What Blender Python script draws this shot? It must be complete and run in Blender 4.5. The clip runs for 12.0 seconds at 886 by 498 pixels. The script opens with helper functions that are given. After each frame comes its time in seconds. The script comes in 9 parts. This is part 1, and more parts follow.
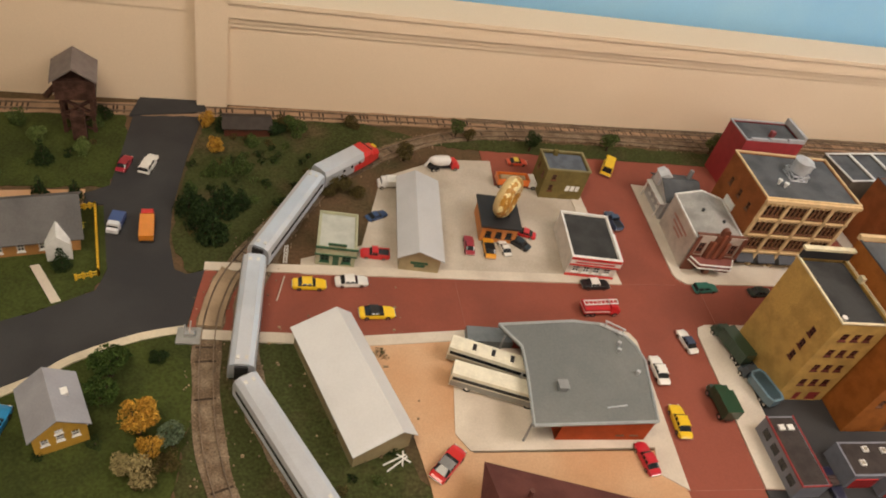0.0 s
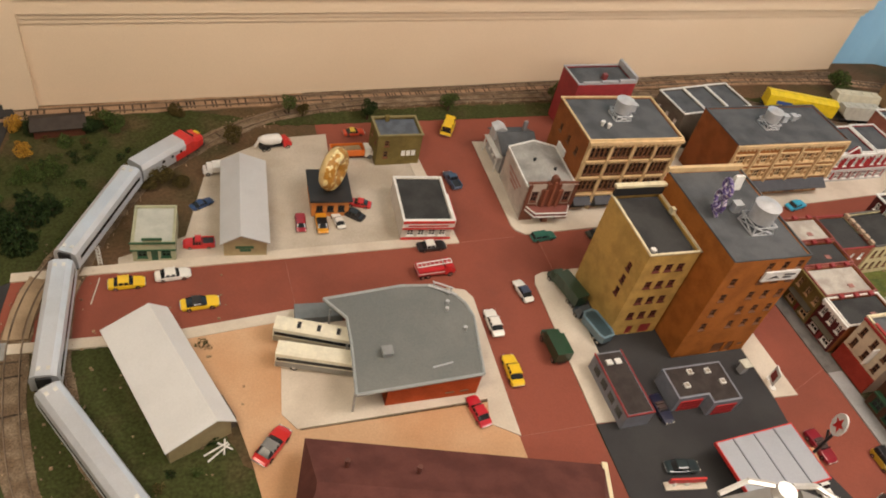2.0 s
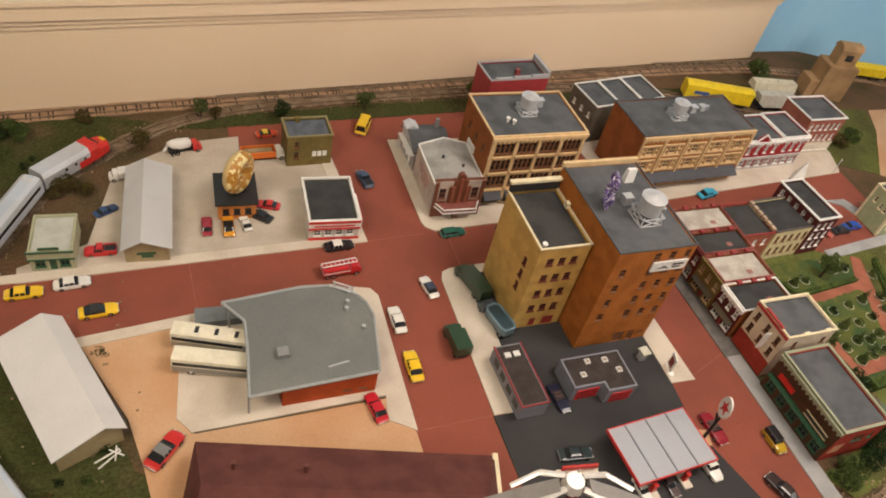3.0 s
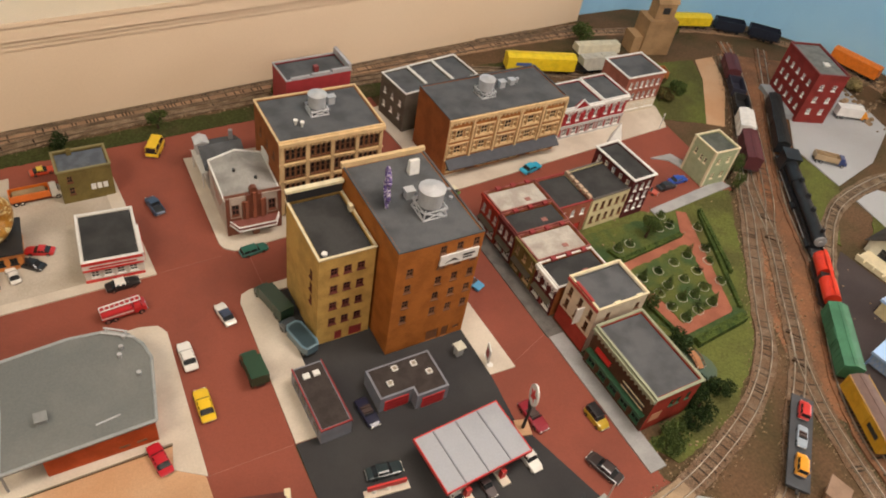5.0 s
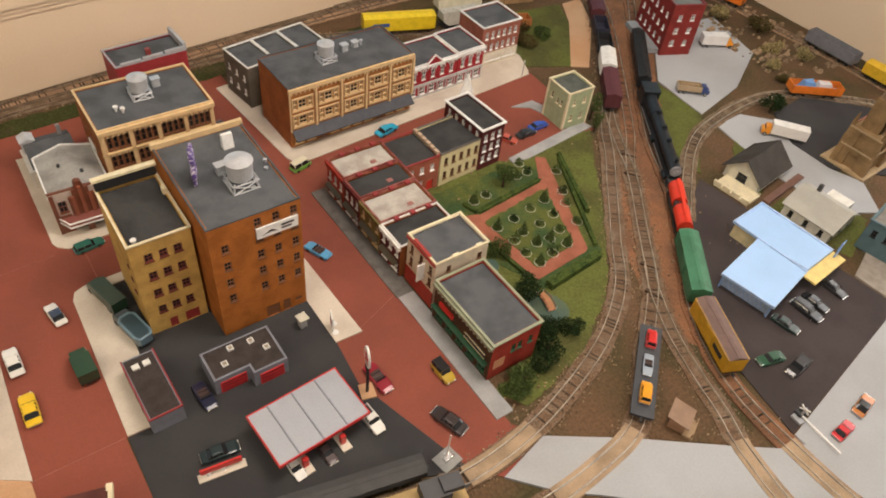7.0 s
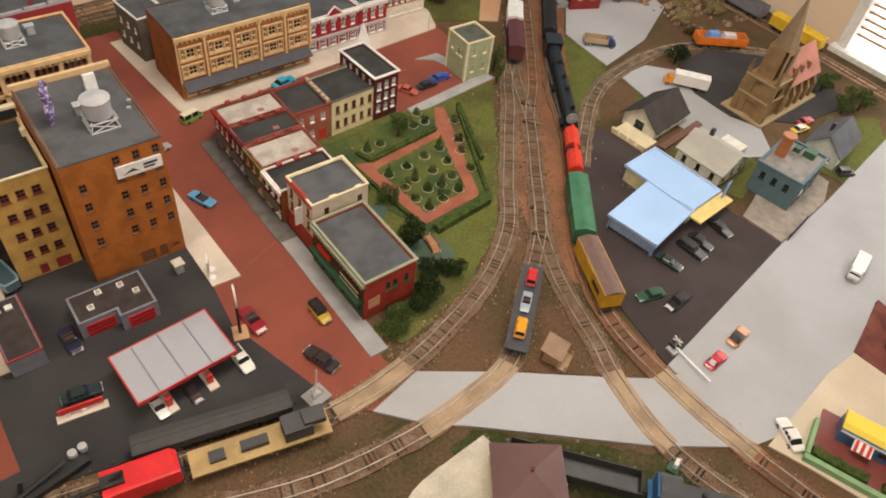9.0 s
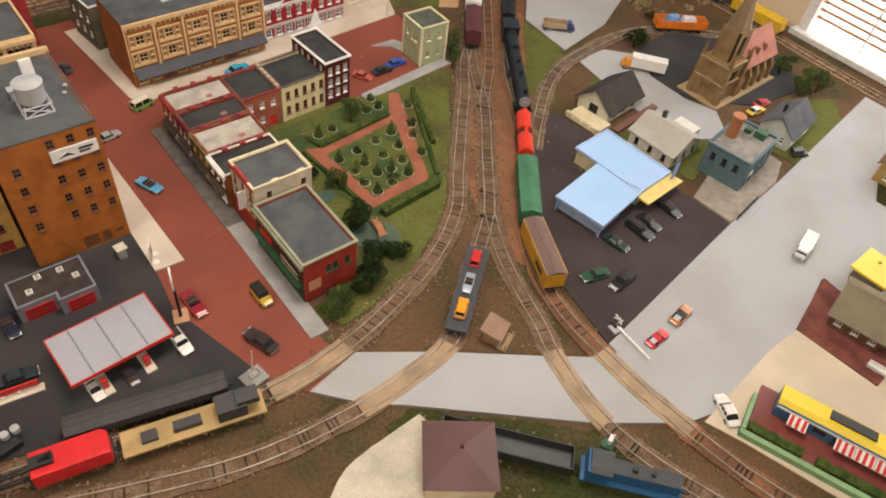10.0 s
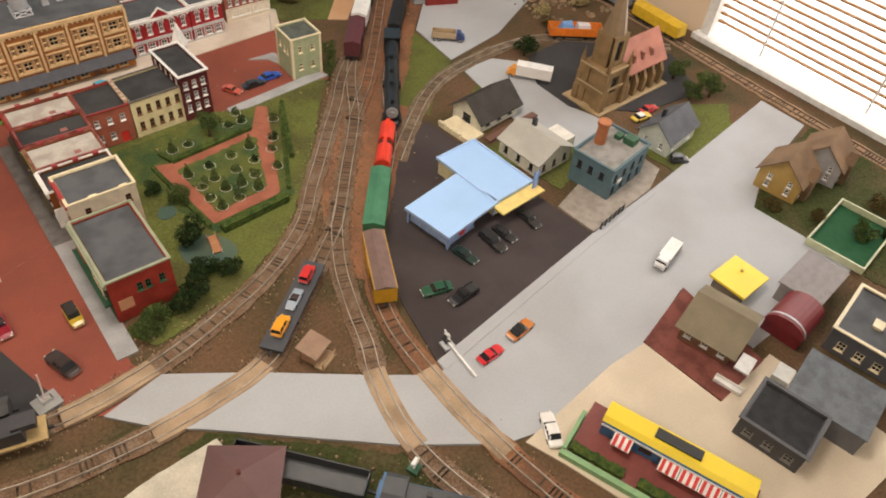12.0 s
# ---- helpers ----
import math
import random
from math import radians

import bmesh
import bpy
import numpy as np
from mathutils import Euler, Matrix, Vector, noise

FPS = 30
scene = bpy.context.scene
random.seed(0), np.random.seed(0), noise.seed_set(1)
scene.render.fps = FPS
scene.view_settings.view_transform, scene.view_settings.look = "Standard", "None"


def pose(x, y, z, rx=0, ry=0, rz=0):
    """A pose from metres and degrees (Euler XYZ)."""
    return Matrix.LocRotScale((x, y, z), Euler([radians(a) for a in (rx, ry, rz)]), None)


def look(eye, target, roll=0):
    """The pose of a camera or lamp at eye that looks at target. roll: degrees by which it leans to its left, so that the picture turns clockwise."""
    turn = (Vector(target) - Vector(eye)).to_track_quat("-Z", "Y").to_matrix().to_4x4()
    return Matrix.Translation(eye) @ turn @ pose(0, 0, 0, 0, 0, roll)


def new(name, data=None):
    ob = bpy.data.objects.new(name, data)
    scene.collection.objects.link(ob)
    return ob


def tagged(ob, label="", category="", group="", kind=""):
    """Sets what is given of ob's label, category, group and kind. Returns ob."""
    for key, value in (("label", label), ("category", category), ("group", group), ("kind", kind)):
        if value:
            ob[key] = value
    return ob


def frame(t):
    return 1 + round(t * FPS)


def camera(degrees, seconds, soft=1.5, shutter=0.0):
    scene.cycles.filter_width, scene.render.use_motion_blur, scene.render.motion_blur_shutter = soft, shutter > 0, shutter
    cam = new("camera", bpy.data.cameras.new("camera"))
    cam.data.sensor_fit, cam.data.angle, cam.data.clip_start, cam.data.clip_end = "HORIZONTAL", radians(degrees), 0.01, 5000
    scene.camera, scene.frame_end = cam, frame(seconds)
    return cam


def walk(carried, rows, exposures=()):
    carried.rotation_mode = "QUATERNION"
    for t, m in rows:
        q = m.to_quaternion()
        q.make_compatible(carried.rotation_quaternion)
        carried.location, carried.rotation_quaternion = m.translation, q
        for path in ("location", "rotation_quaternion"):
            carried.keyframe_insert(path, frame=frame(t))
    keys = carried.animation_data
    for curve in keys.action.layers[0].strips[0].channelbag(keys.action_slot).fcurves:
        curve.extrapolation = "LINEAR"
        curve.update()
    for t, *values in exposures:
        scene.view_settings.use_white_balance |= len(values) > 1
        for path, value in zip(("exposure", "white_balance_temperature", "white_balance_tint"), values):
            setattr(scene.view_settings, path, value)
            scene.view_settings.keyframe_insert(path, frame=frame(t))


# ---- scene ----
cam = camera(63.06, 12.0, soft=1.9)
ROWS = [  # seconds, eye, a point ahead, lean
    (0.0, (-0.6596, -0.7352, 0.7596), (-0.4217, -0.0390, 0.0823), 16.65),
    (0.5, (-0.6222, -0.7355, 0.7635), (-0.3590, -0.0481, 0.0866), 15.85),
    (1.0, (-0.5844, -0.7389, 0.7648), (-0.3003, -0.0619, 0.0858), 15.05),
    (1.5, (-0.5417, -0.7479, 0.7750), (-0.2414, -0.0854, 0.0888), 14.56),
    (2.0, (-0.4987, -0.7637, 0.7902), (-0.1826, -0.1139, 0.0990), 14.48),
    (2.5, (-0.4517, -0.7784, 0.8085), (-0.1172, -0.1398, 0.1154), 14.82),
    (3.0, (-0.3997, -0.7984, 0.8294), (-0.0544, -0.1669, 0.1352), 14.61),
    (3.5, (-0.3599, -0.8143, 0.8398), (0.0136, -0.1958, 0.1485), 14.95),
    (5.5, (-0.1298, -0.8219, 0.8363), (0.3100, -0.2510, 0.1429), 10.09),
    (6.0, (-0.0861, -0.8439, 0.8349), (0.3583, -0.2846, 0.1353), 8.68),
    (6.5, (-0.0541, -0.8819, 0.8390), (0.3951, -0.3372, 0.1308), 7.90),
    (7.0, (-0.0230, -0.9179, 0.8393), (0.4315, -0.3829, 0.1271), 7.57),
    (7.5, (0.0045, -0.9498, 0.8390), (0.4650, -0.4273, 0.1214), 7.96),
    (9.5, (0.0890, -1.0664, 0.8011), (0.5665, -0.5695, 0.0765), 8.57),
    (10.0, (0.1199, -1.0982, 0.8056), (0.5943, -0.6032, 0.0775), 8.17),
    (10.5, (0.1640, -1.1308, 0.7969), (0.6388, -0.6338, 0.0705), 8.00),
    (11.0, (0.2189, -1.1655, 0.7879), (0.6948, -0.6593, 0.0687), 7.61),
    (11.5, (0.2755, -1.2082, 0.7948), (0.7449, -0.6935, 0.0772), 6.65),
    (12.0, (0.3395, -1.2382, 0.7918), (0.8123, -0.7182, 0.0804), 6.02),
]
walk(cam, [(t, look(eye, ahead, lean)) for t, eye, ahead, lean in ROWS])
# ---------------------------------------------------------------- light
world = bpy.data.worlds.new("room_light")
scene.world = world
world.use_nodes = True
world.node_tree.nodes["Background"].inputs["Color"].default_value = (1.0, 0.86, 0.70, 1)
world.node_tree.nodes["Background"].inputs["Strength"].default_value = 0.24


def area(name, x, y, z, sx, sy, power, colour, target):
    lamp = bpy.data.lights.new(name, "AREA")
    lamp.shape, lamp.size, lamp.size_y, lamp.energy, lamp.color = "RECTANGLE", sx, sy, power, colour
    ob = new(name, lamp)
    ob.matrix_world = look((x, y, z), target)
    return tagged(ob, "area lamp added to light the layout", "light", kind="structure")


# unseen lamps added overhead for the room's light, and daylight in the window
area("added_overhead_lamp", -0.95, -0.48, 1.46, 0.7, 0.7, 20.5, (1.0, 0.83, 0.63), (-0.65, 0.3, 0.0))
area("added_overhead_lamp", 0.66, -0.46, 1.46, 0.7, 0.7, 25.5, (1.0, 0.87, 0.765), (0.8, 0.0, 0))
# third lamp, added behind the camera to brighten south-facing walls
area("added_overhead_lamp", 0.0, -1.9, 1.46, 0.7, 0.7, 20.0, (1.0, 0.86, 0.72), (0.2, -0.1, 0))
area("window_daylight", 1.74, -0.85, 0.45, 0.8, 0.6, 3.6, (0.97, 0.99, 1.0), (0.8, -0.85, 0.0))

# ---------------------------------------------------------------- materials
MATS = {}


def mat(name, col, rough=0.6, var=0.12, scale=60.0, bump=0.15, metal=0.0, second=None, fine=400.0, island=0.0, coat=0.0, mask=(0.42, 0.62)):
    """A painted, printed or scenic surface: base colour with coarse stains and fine grain, a second colour in patches."""
    if name in MATS:
        return MATS[name]
    m = bpy.data.materials.new(name)
    m.use_nodes = True
    n, l = m.node_tree.nodes, m.node_tree.links
    bsdf = n["Principled BSDF"]
    bsdf.inputs["Roughness"].default_value = rough
    bsdf.inputs["Metallic"].default_value = metal
    bsdf.inputs["Specular IOR Level"].default_value = 0.15 if rough > 0.72 else 0.5
    bsdf.inputs["Coat Weight"].default_value = coat
    tc = n.new("ShaderNodeTexCoord")
    geo = n.new("ShaderNodeNewGeometry")
    big = n.new("ShaderNodeTexNoise")
    big.inputs["Scale"].default_value, big.inputs["Detail"].default_value = scale, 6
    small = n.new("ShaderNodeTexNoise")
    small.inputs["Scale"].default_value, small.inputs["Detail"].default_value = fine, 4
    l.new(geo.outputs["Position"], big.inputs["Vector"])
    l.new(geo.outputs["Position"], small.inputs["Vector"])
    ramp = n.new("ShaderNodeValToRGB")
    ramp.color_ramp.elements[0].position, ramp.color_ramp.elements[1].position = mask
    two = second or tuple(max(0.0, c * (1 - 2.2 * var)) for c in col)
    ramp.color_ramp.elements[0].color = (*col, 1)
    ramp.color_ramp.elements[1].color = (*two, 1)
    l.new(big.outputs["Fac"], ramp.inputs["Fac"])
    hsv = n.new("ShaderNodeHueSaturation")
    mr = n.new("ShaderNodeMapRange")
    mr.inputs["From Min"].default_value, mr.inputs["From Max"].default_value = 0.25, 0.75
    mr.inputs["To Min"].default_value, mr.inputs["To Max"].default_value = 1 - var, 1 + var
    l.new(small.outputs["Fac"], mr.inputs["Value"])
    value = mr.outputs["Result"]
    if island:
        mi = n.new("ShaderNodeMapRange")
        mi.inputs["To Min"].default_value, mi.inputs["To Max"].default_value = 1 - island, 1 + island
        l.new(geo.outputs["Random Per Island"], mi.inputs["Value"])
        mul = n.new("ShaderNodeMath")
        mul.operation = "MULTIPLY"
        l.new(value, mul.inputs[0])
        l.new(mi.outputs["Result"], mul.inputs[1])
        value = mul.outputs["Value"]
    l.new(value, hsv.inputs["Value"])
    l.new(ramp.outputs["Color"], hsv.inputs["Color"])
    l.new(hsv.outputs["Color"], bsdf.inputs["Base Color"])
    if bump:
        bp = n.new("ShaderNodeBump")
        bp.inputs["Strength"].default_value, bp.inputs["Distance"].default_value = bump, 0.001
        l.new(small.outputs["Fac"], bp.inputs["Height"])
        l.new(bp.outputs["Normal"], bsdf.inputs["Normal"])
    MATS[name] = m
    return m


def brick(name, col, mortar, w=0.28, h=0.09, rough=0.75):
    """Moulded plastic brick relief: courses a millimetre high."""
    if name in MATS:
        return MATS[name]
    m = mat(name, col, rough, 0.1, 40, 0.1)
    n, l = m.node_tree.nodes, m.node_tree.links
    geo = n.new("ShaderNodeNewGeometry")
    sep = n.new("ShaderNodeSeparateXYZ")
    add = n.new("ShaderNodeMath")
    comb = n.new("ShaderNodeCombineXYZ")
    l.new(geo.outputs["Position"], sep.inputs[0])
    l.new(sep.outputs["X"], add.inputs[0])
    l.new(sep.outputs["Y"], add.inputs[1])
    l.new(add.outputs[0], comb.inputs["X"])
    l.new(sep.outputs["Z"], comb.inputs["Y"])
    b = n.new("ShaderNodeTexBrick")
    b.inputs["Scale"].default_value = 1.0
    b.inputs["Brick Width"].default_value, b.inputs["Row Height"].default_value = w * 0.01, h * 0.01
    b.inputs["Mortar Size"].default_value = 0.00012
    b.inputs["Color1"].default_value = (1, 1, 1, 1)
    b.inputs["Color2"].default_value = (0.82, 0.82, 0.82, 1)
    b.inputs["Mortar"].default_value = (*mortar, 1)
    l.new(comb.outputs[0], b.inputs["Vector"])
    mixer = n.new("ShaderNodeMix")
    mixer.data_type, mixer.blend_type = "RGBA", "MULTIPLY"
    mixer.inputs["Factor"].default_value = 0.55
    bsdf = n["Principled BSDF"]
    old = bsdf.inputs["Base Color"].links[0].from_socket
    l.new(old, mixer.inputs["A"])
    l.new(b.outputs["Color"], mixer.inputs["B"])
    l.new(mixer.outputs["Result"], bsdf.inputs["Base Color"])
    return m


def glow(name, col, strength):
    m = bpy.data.materials.new(name)
    m.use_nodes = True
    b = m.node_tree.nodes["Principled BSDF"]
    b.inputs["Base Color"].default_value = (*col, 1)
    b.inputs["Emission Color"].default_value = (*col, 1)
    b.inputs["Emission Strength"].default_value = strength
    return m


def plain(name, col, rough=0.5, metal=0.0, coat=0.0):
    return mat(name, col, rough, 0.06, 80, 0.05, metal, coat=coat)


GLASS = mat("dark_window_glass", (0.02, 0.022, 0.025), 0.08, 0.05, 50, 0.0)
TYRE = plain("black_tyre_rubber", (0.02, 0.02, 0.02), 0.8)
CHROME = plain("chrome", (0.75, 0.75, 0.75), 0.25, 0.9)
WHITE = plain("white_paint", (0.78, 0.77, 0.74), 0.45)
CREAM = plain("cream_paint", (0.74, 0.65, 0.44), 0.55)
BLACK = plain("black_plastic", (0.022, 0.022, 0.024), 0.5)
RED = plain("red_paint", (0.60, 0.03, 0.025), 0.4)
DKRED = plain("dark_red_trim", (0.28, 0.03, 0.03), 0.55)
ROOF = mat("grey_felt_roof", (0.105, 0.11, 0.118), 0.85, 0.14, 25, 0.35, fine=900)
ROOFD = mat("charcoal_felt_roof", (0.055, 0.055, 0.055), 0.85, 0.14, 25, 0.35, fine=900)
STEEL = plain("galvanised_metal", (0.55, 0.56, 0.58), 0.45, 0.35)
PAVE = mat("pale_concrete_card", (0.62, 0.55, 0.46), 0.85, 0.07, 14, 0.15, second=(0.52, 0.45, 0.37))
KERB = mat("cream_kerb_card", (0.66, 0.58, 0.44), 0.85, 0.08, 20, 0.15)
GREYPAVE = mat("grey_pavement", (0.36, 0.36, 0.36), 0.85, 0.08, 30, 0.15)

# ---------------------------------------------------------------- mesh tools, all in centimetres
CM = 0.01


class Shape:
    """Collects faces in centimetres."""

    def __init__(self):
        self.v, self.f, self.weld = [], [], False

    def add(self, verts, faces):
        k = len(self.v)
        self.v += [tuple(p) for p in verts]
        self.f += [tuple(k + i for i in face) for face in faces]
        return self

    def box(self, x0, x1, y0, y1, z0, z1, m=None, taper=0.0):
        t = taper
        vs = [(x0, y0, z0), (x1, y0, z0), (x1, y1, z0), (x0, y1, z0), (x0 + t, y0 + t, z1), (x1 - t, y0 + t, z1), (x1 - t, y1 - t, z1), (x0 + t, y1 - t, z1)]
        if m is not None:
            vs = [m @ Vector(p) for p in vs]
        return self.add(vs, [(3, 2, 1, 0), (4, 5, 6, 7), (0, 1, 5, 4), (1, 2, 6, 5), (2, 3, 7, 6), (3, 0, 4, 7)])

    def cyl(self, x, y, z0, z1, r, n=12, r2=None, axis="z", cap=True):
        r2 = r if r2 is None else r2
        vs = []
        for z, q in ((z0, r), (z1, r2)):
            for i in range(n):
                a = 2 * math.pi * i / n
                p = (q * math.cos(a), q * math.sin(a))
                vs.append((x + p[0], y + p[1], z) if axis == "z" else (x + p[0], z, y + p[1]) if axis == "y" else (z, x + p[0], y + p[1]))
        fs = [(i, (i + 1) % n, n + (i + 1) % n, n + i) for i in range(n)]
        if cap:
            fs += [tuple(range(n - 1, -1, -1)), tuple(range(n, 2 * n))]
        return self.add(vs, fs)

    def bar(self, a, b, r, n=6):
        a, b = Vector(a), Vector(b)
        d = (b - a).normalized()
        s = d.orthogonal().normalized()
        t = d.cross(s)
        vs = [p + r * (math.cos(2 * math.pi * i / n) * s + math.sin(2 * math.pi * i / n) * t) for p in (a, b) for i in range(n)]
        return self.add(vs, [(i, (i + 1) % n, n + (i + 1) % n, n + i) for i in range(n)] + [tuple(range(n - 1, -1, -1)), tuple(range(n, 2 * n))])

    def prism(self, pts, z0, z1):
        n = len(pts)
        if sum(pts[i][0] * pts[(i + 1) % n][1] - pts[(i + 1) % n][0] * pts[i][1] for i in range(n)) < 0:
            pts = pts[::-1]
        vs = [(*p[:2], z0) for p in pts] + [(*p[:2], z1) for p in pts]
        return self.add(vs, [tuple(range(n - 1, -1, -1)), tuple(range(n, 2 * n))] + [(i, (i + 1) % n, n + (i + 1) % n, n + i) for i in range(n)])

    def loft(self, rings):
        n = len(rings[0])
        vs = [p for ring in rings for p in ring]
        fs = [tuple(range(n - 1, -1, -1)), tuple(range((len(rings) - 1) * n, len(rings) * n))]
        for k in range(len(rings) - 1):
            fs += [(k * n + i, k * n + (i + 1) % n, (k + 1) * n + (i + 1) % n, (k + 1) * n + i) for i in range(n)]
        return self.add(vs, fs)


def mesh_of(name, shape, material, smooth=False):
    me = bpy.data.meshes.new(name)
    me.from_pydata([(x * CM, y * CM, z * CM) for x, y, z in shape.v], [], shape.f)
    bm = bmesh.new()
    bm.from_mesh(me)
    if shape.weld:
        bmesh.ops.remove_doubles(bm, verts=bm.verts, dist=1e-6)
    bmesh.ops.recalc_face_normals(bm, faces=bm.faces)
    bm.to_mesh(me)
    bm.free()
    me.materials.append(material)
    if smooth:
        me.shade_smooth()
    return me


def part(name, shape, material, parent, label="", at=None, smooth=False):
    """One mesh object under a thing or a part."""
    ob = new(name, shape if isinstance(shape, bpy.types.Mesh) else mesh_of(name, shape, material, smooth))
    ob.parent = parent
    if at is not None:
        ob.matrix_basis = at
    return tagged(ob, label)


def thing(name, label, category, x, y, z=0.0, rot=0.0, group=""):
    ob = new(name)
    ob.empty_display_size = 0.01
    ob.matrix_basis = pose(x * CM, y * CM, z * CM, 0, 0, rot)
    return tagged(ob, label, category, group)


def setting(name, shape, material, label, category, kind="structure", smooth=False):
    return tagged(new(name, mesh_of(name, shape, material, smooth)), label, category, kind=kind)


def spline(pts, step=1.0):
    """Catmull-Rom through plan points, resampled."""
    p = [Vector((*q, 0)) for q in pts]
    p = [2 * p[0] - p[1], *p, 2 * p[-1] - p[-2]]
    out = []
    for i in range(1, len(p) - 2):
        n = max(2, int((p[i + 1] - p[i]).length / step))
        for k in range(n):
            t = k / n
            out.append(0.5 * (2 * p[i] + (p[i + 1] - p[i - 1]) * t + (2 * p[i - 1] - 5 * p[i] + 4 * p[i + 1] - p[i + 2]) * t**2 + (3 * p[i] - p[i - 1] - 3 * p[i + 1] + p[i + 2]) * t**3))
    out.append(p[-2])
    return out


def ribbon(shape, path, half, z0, z1, shift=0.0, jitter=0.0):
    """A strip along a path, half wide to each side."""
    rings = []
    for i, q in enumerate(path):
        d = (path[min(i + 1, len(path) - 1)] - path[max(i - 1, 0)]).normalized()
        s = Vector((-d.y, d.x, 0))
        h = half + (random.uniform(-jitter, jitter) if jitter else 0)
        c = q + s * shift
        a, b = c - s * h, c + s * h
        rings.append([(a.x, a.y, z0), (b.x, b.y, z0), (b.x, b.y, z1), (a.x, a.y, z1)])
    return shape.loft(rings)


def side_pose(side, w, d):
    """From facade coordinates (along, inward, up) to the building's."""
    return {"S": pose(0, 0, 0), "N": pose(w * CM, d * CM, 0, 0, 0, 180), "E": pose(w * CM, 0, 0, 0, 0, 90), "W": pose(0, d * CM, 0, 0, 0, -90)}[side]


def pierced(length, height, holes, thick=0.35):
    """A wall along x with rectangular openings that go into it."""
    s = Shape()
    xs = sorted({0, length, *[h[0] for h in holes], *[h[0] + h[2] for h in holes]})
    zs = sorted({0, height, *[h[1] for h in holes], *[h[1] + h[3] for h in holes]})
    for i in range(len(xs) - 1):
        for k in range(len(zs) - 1):
            mx, mz = (xs[i] + xs[i + 1]) / 2, (zs[k] + zs[k + 1]) / 2
            if any(h[0] < mx < h[0] + h[2] and h[1] < mz < h[1] + h[3] for h in holes):
                continue
            s.add([(xs[i], 0, zs[k]), (xs[i + 1], 0, zs[k]), (xs[i + 1], 0, zs[k + 1]), (xs[i], 0, zs[k + 1])], [(0, 1, 2, 3)])
    for x, z, w, h, *_ in holes:
        a, b = [(x, 0, z), (x + w, 0, z), (x + w, 0, z + h), (x, 0, z + h)], [(x, thick, z), (x + w, thick, z), (x + w, thick, z + h), (x, thick, z + h)]
        s.add(a + b, [(0, 4, 5, 1), (1, 5, 6, 2), (2, 6, 7, 3), (3, 7, 4, 0)])
    for i in range(len(xs) - 1):
        s.add([(xs[i], 0, height), (xs[i + 1], 0, height), (xs[i + 1], thick, height), (xs[i], thick, height)], [(0, 1, 2, 3)])
    s.weld = True
    return s


WIN = {}


def window_parts(parent, x, z, w, h, frame_mat, at, sill=True, name="window", pane=None):
    """A framed sash in an opening: frame with sill, and its dark pane."""
    key = (round(w, 2), round(h, 2), frame_mat.name, sill, (pane or GLASS).name)
    if key not in WIN:
        t = min(0.14, w * 0.13)
        s = Shape()
        s.box(0, t, 0.06, 0.2, 0, h).box(w - t, w, 0.06, 0.2, 0, h).box(t, w - t, 0.06, 0.2, 0, t).box(t, w - t, 0.06, 0.2, h - t, h)
        s.box(t, w - t, 0.08, 0.18, h * 0.5 - t * 0.4, h * 0.5 + t * 0.4)
        if w > 0.7:
            s.box(w / 2 - t * 0.3, w / 2 + t * 0.3, 0.09, 0.17, t, h - t)
        if sill:
            s.box(-0.1, w + 0.1, -0.14, 0.2, -0.12, 0.02)
        WIN[key] = (mesh_of("window", s, frame_mat), mesh_of("pane", Shape().box(t, w - t, 0.2, 0.26, t, h - t), pane or GLASS))
    fr, pn = WIN[key]
    ob = part(name, fr, None, parent, at=at @ pose(x * CM, 0, z * CM))
    part("pane", pn, None, ob)
    return ob


def grid(u0, u1, n, v0, v1, m, w, h):
    """Openings in n columns between u0 and u1 (centres) and m rows from v0 to v1 (sills)."""
    out = []
    for k in range(m):
        for i in range(n):
            u = u0 if n == 1 else u0 + (u1 - u0) * i / (n - 1)
            v = v0 if m == 1 else v0 + (v1 - v0) * k / (m - 1)
            out.append((u - w / 2, v, w, h))
    return out


def block(ob, w, d, h, walls, roof, wins=None, frame_mat=None, parapet=0.5, coping=None, cop=0.25, doors=None, door_mat=None, proud=0.06):
    """A flat-roofed model building: four walls with openings, roof deck, parapet coping, windows and doors."""
    wins, doors = wins or {}, doors or {}
    t, e, parapet = 0.35, 0.2, parapet * 0.45
    for side in "SENW":
        length = w if side in "SN" else d
        holes = wins.get(side, []) + doors.get(side, [])
        at = side_pose(side, w, d)
        inset = Matrix.Identity(4)
        s = pierced(length, h, holes, t)
        part("wall", s, walls.get(side, walls["*"]), ob, at=at @ inset)
        for x, z, ww, hh, *_ in wins.get(side, []):
            window_parts(ob, x, z, ww, hh, frame_mat, at)
        for x, z, ww, hh, *_ in doors.get(side, []):
            dr = part("door", Shape().box(x, x + ww, 0.12, 0.25, z, z + hh).box(x + ww * 0.15, x + ww * 0.85, 0.09, 0.13, z + hh * 0.55, z + hh * 0.9), door_mat or DKRED, ob, at=at)
            part("door_handle", Shape().box(x + ww * 0.82, x + ww * 0.88, 0.05, 0.13, z + hh * 0.4, z + hh * 0.5), CHROME, dr)
    part("roof", Shape().box(t, w - t, t, d - t, h - parapet - 0.3, h - parapet), roof, ob)
    if coping:
        for a in ((-cop, w + cop, -cop, e), (-cop, w + cop, d - e, d + cop), (-cop, e, e, d - e), (w - e, w + cop, e, d - e)):
            part("coping", Shape().box(*a, h, h + 0.22), coping, ob)
    return ob


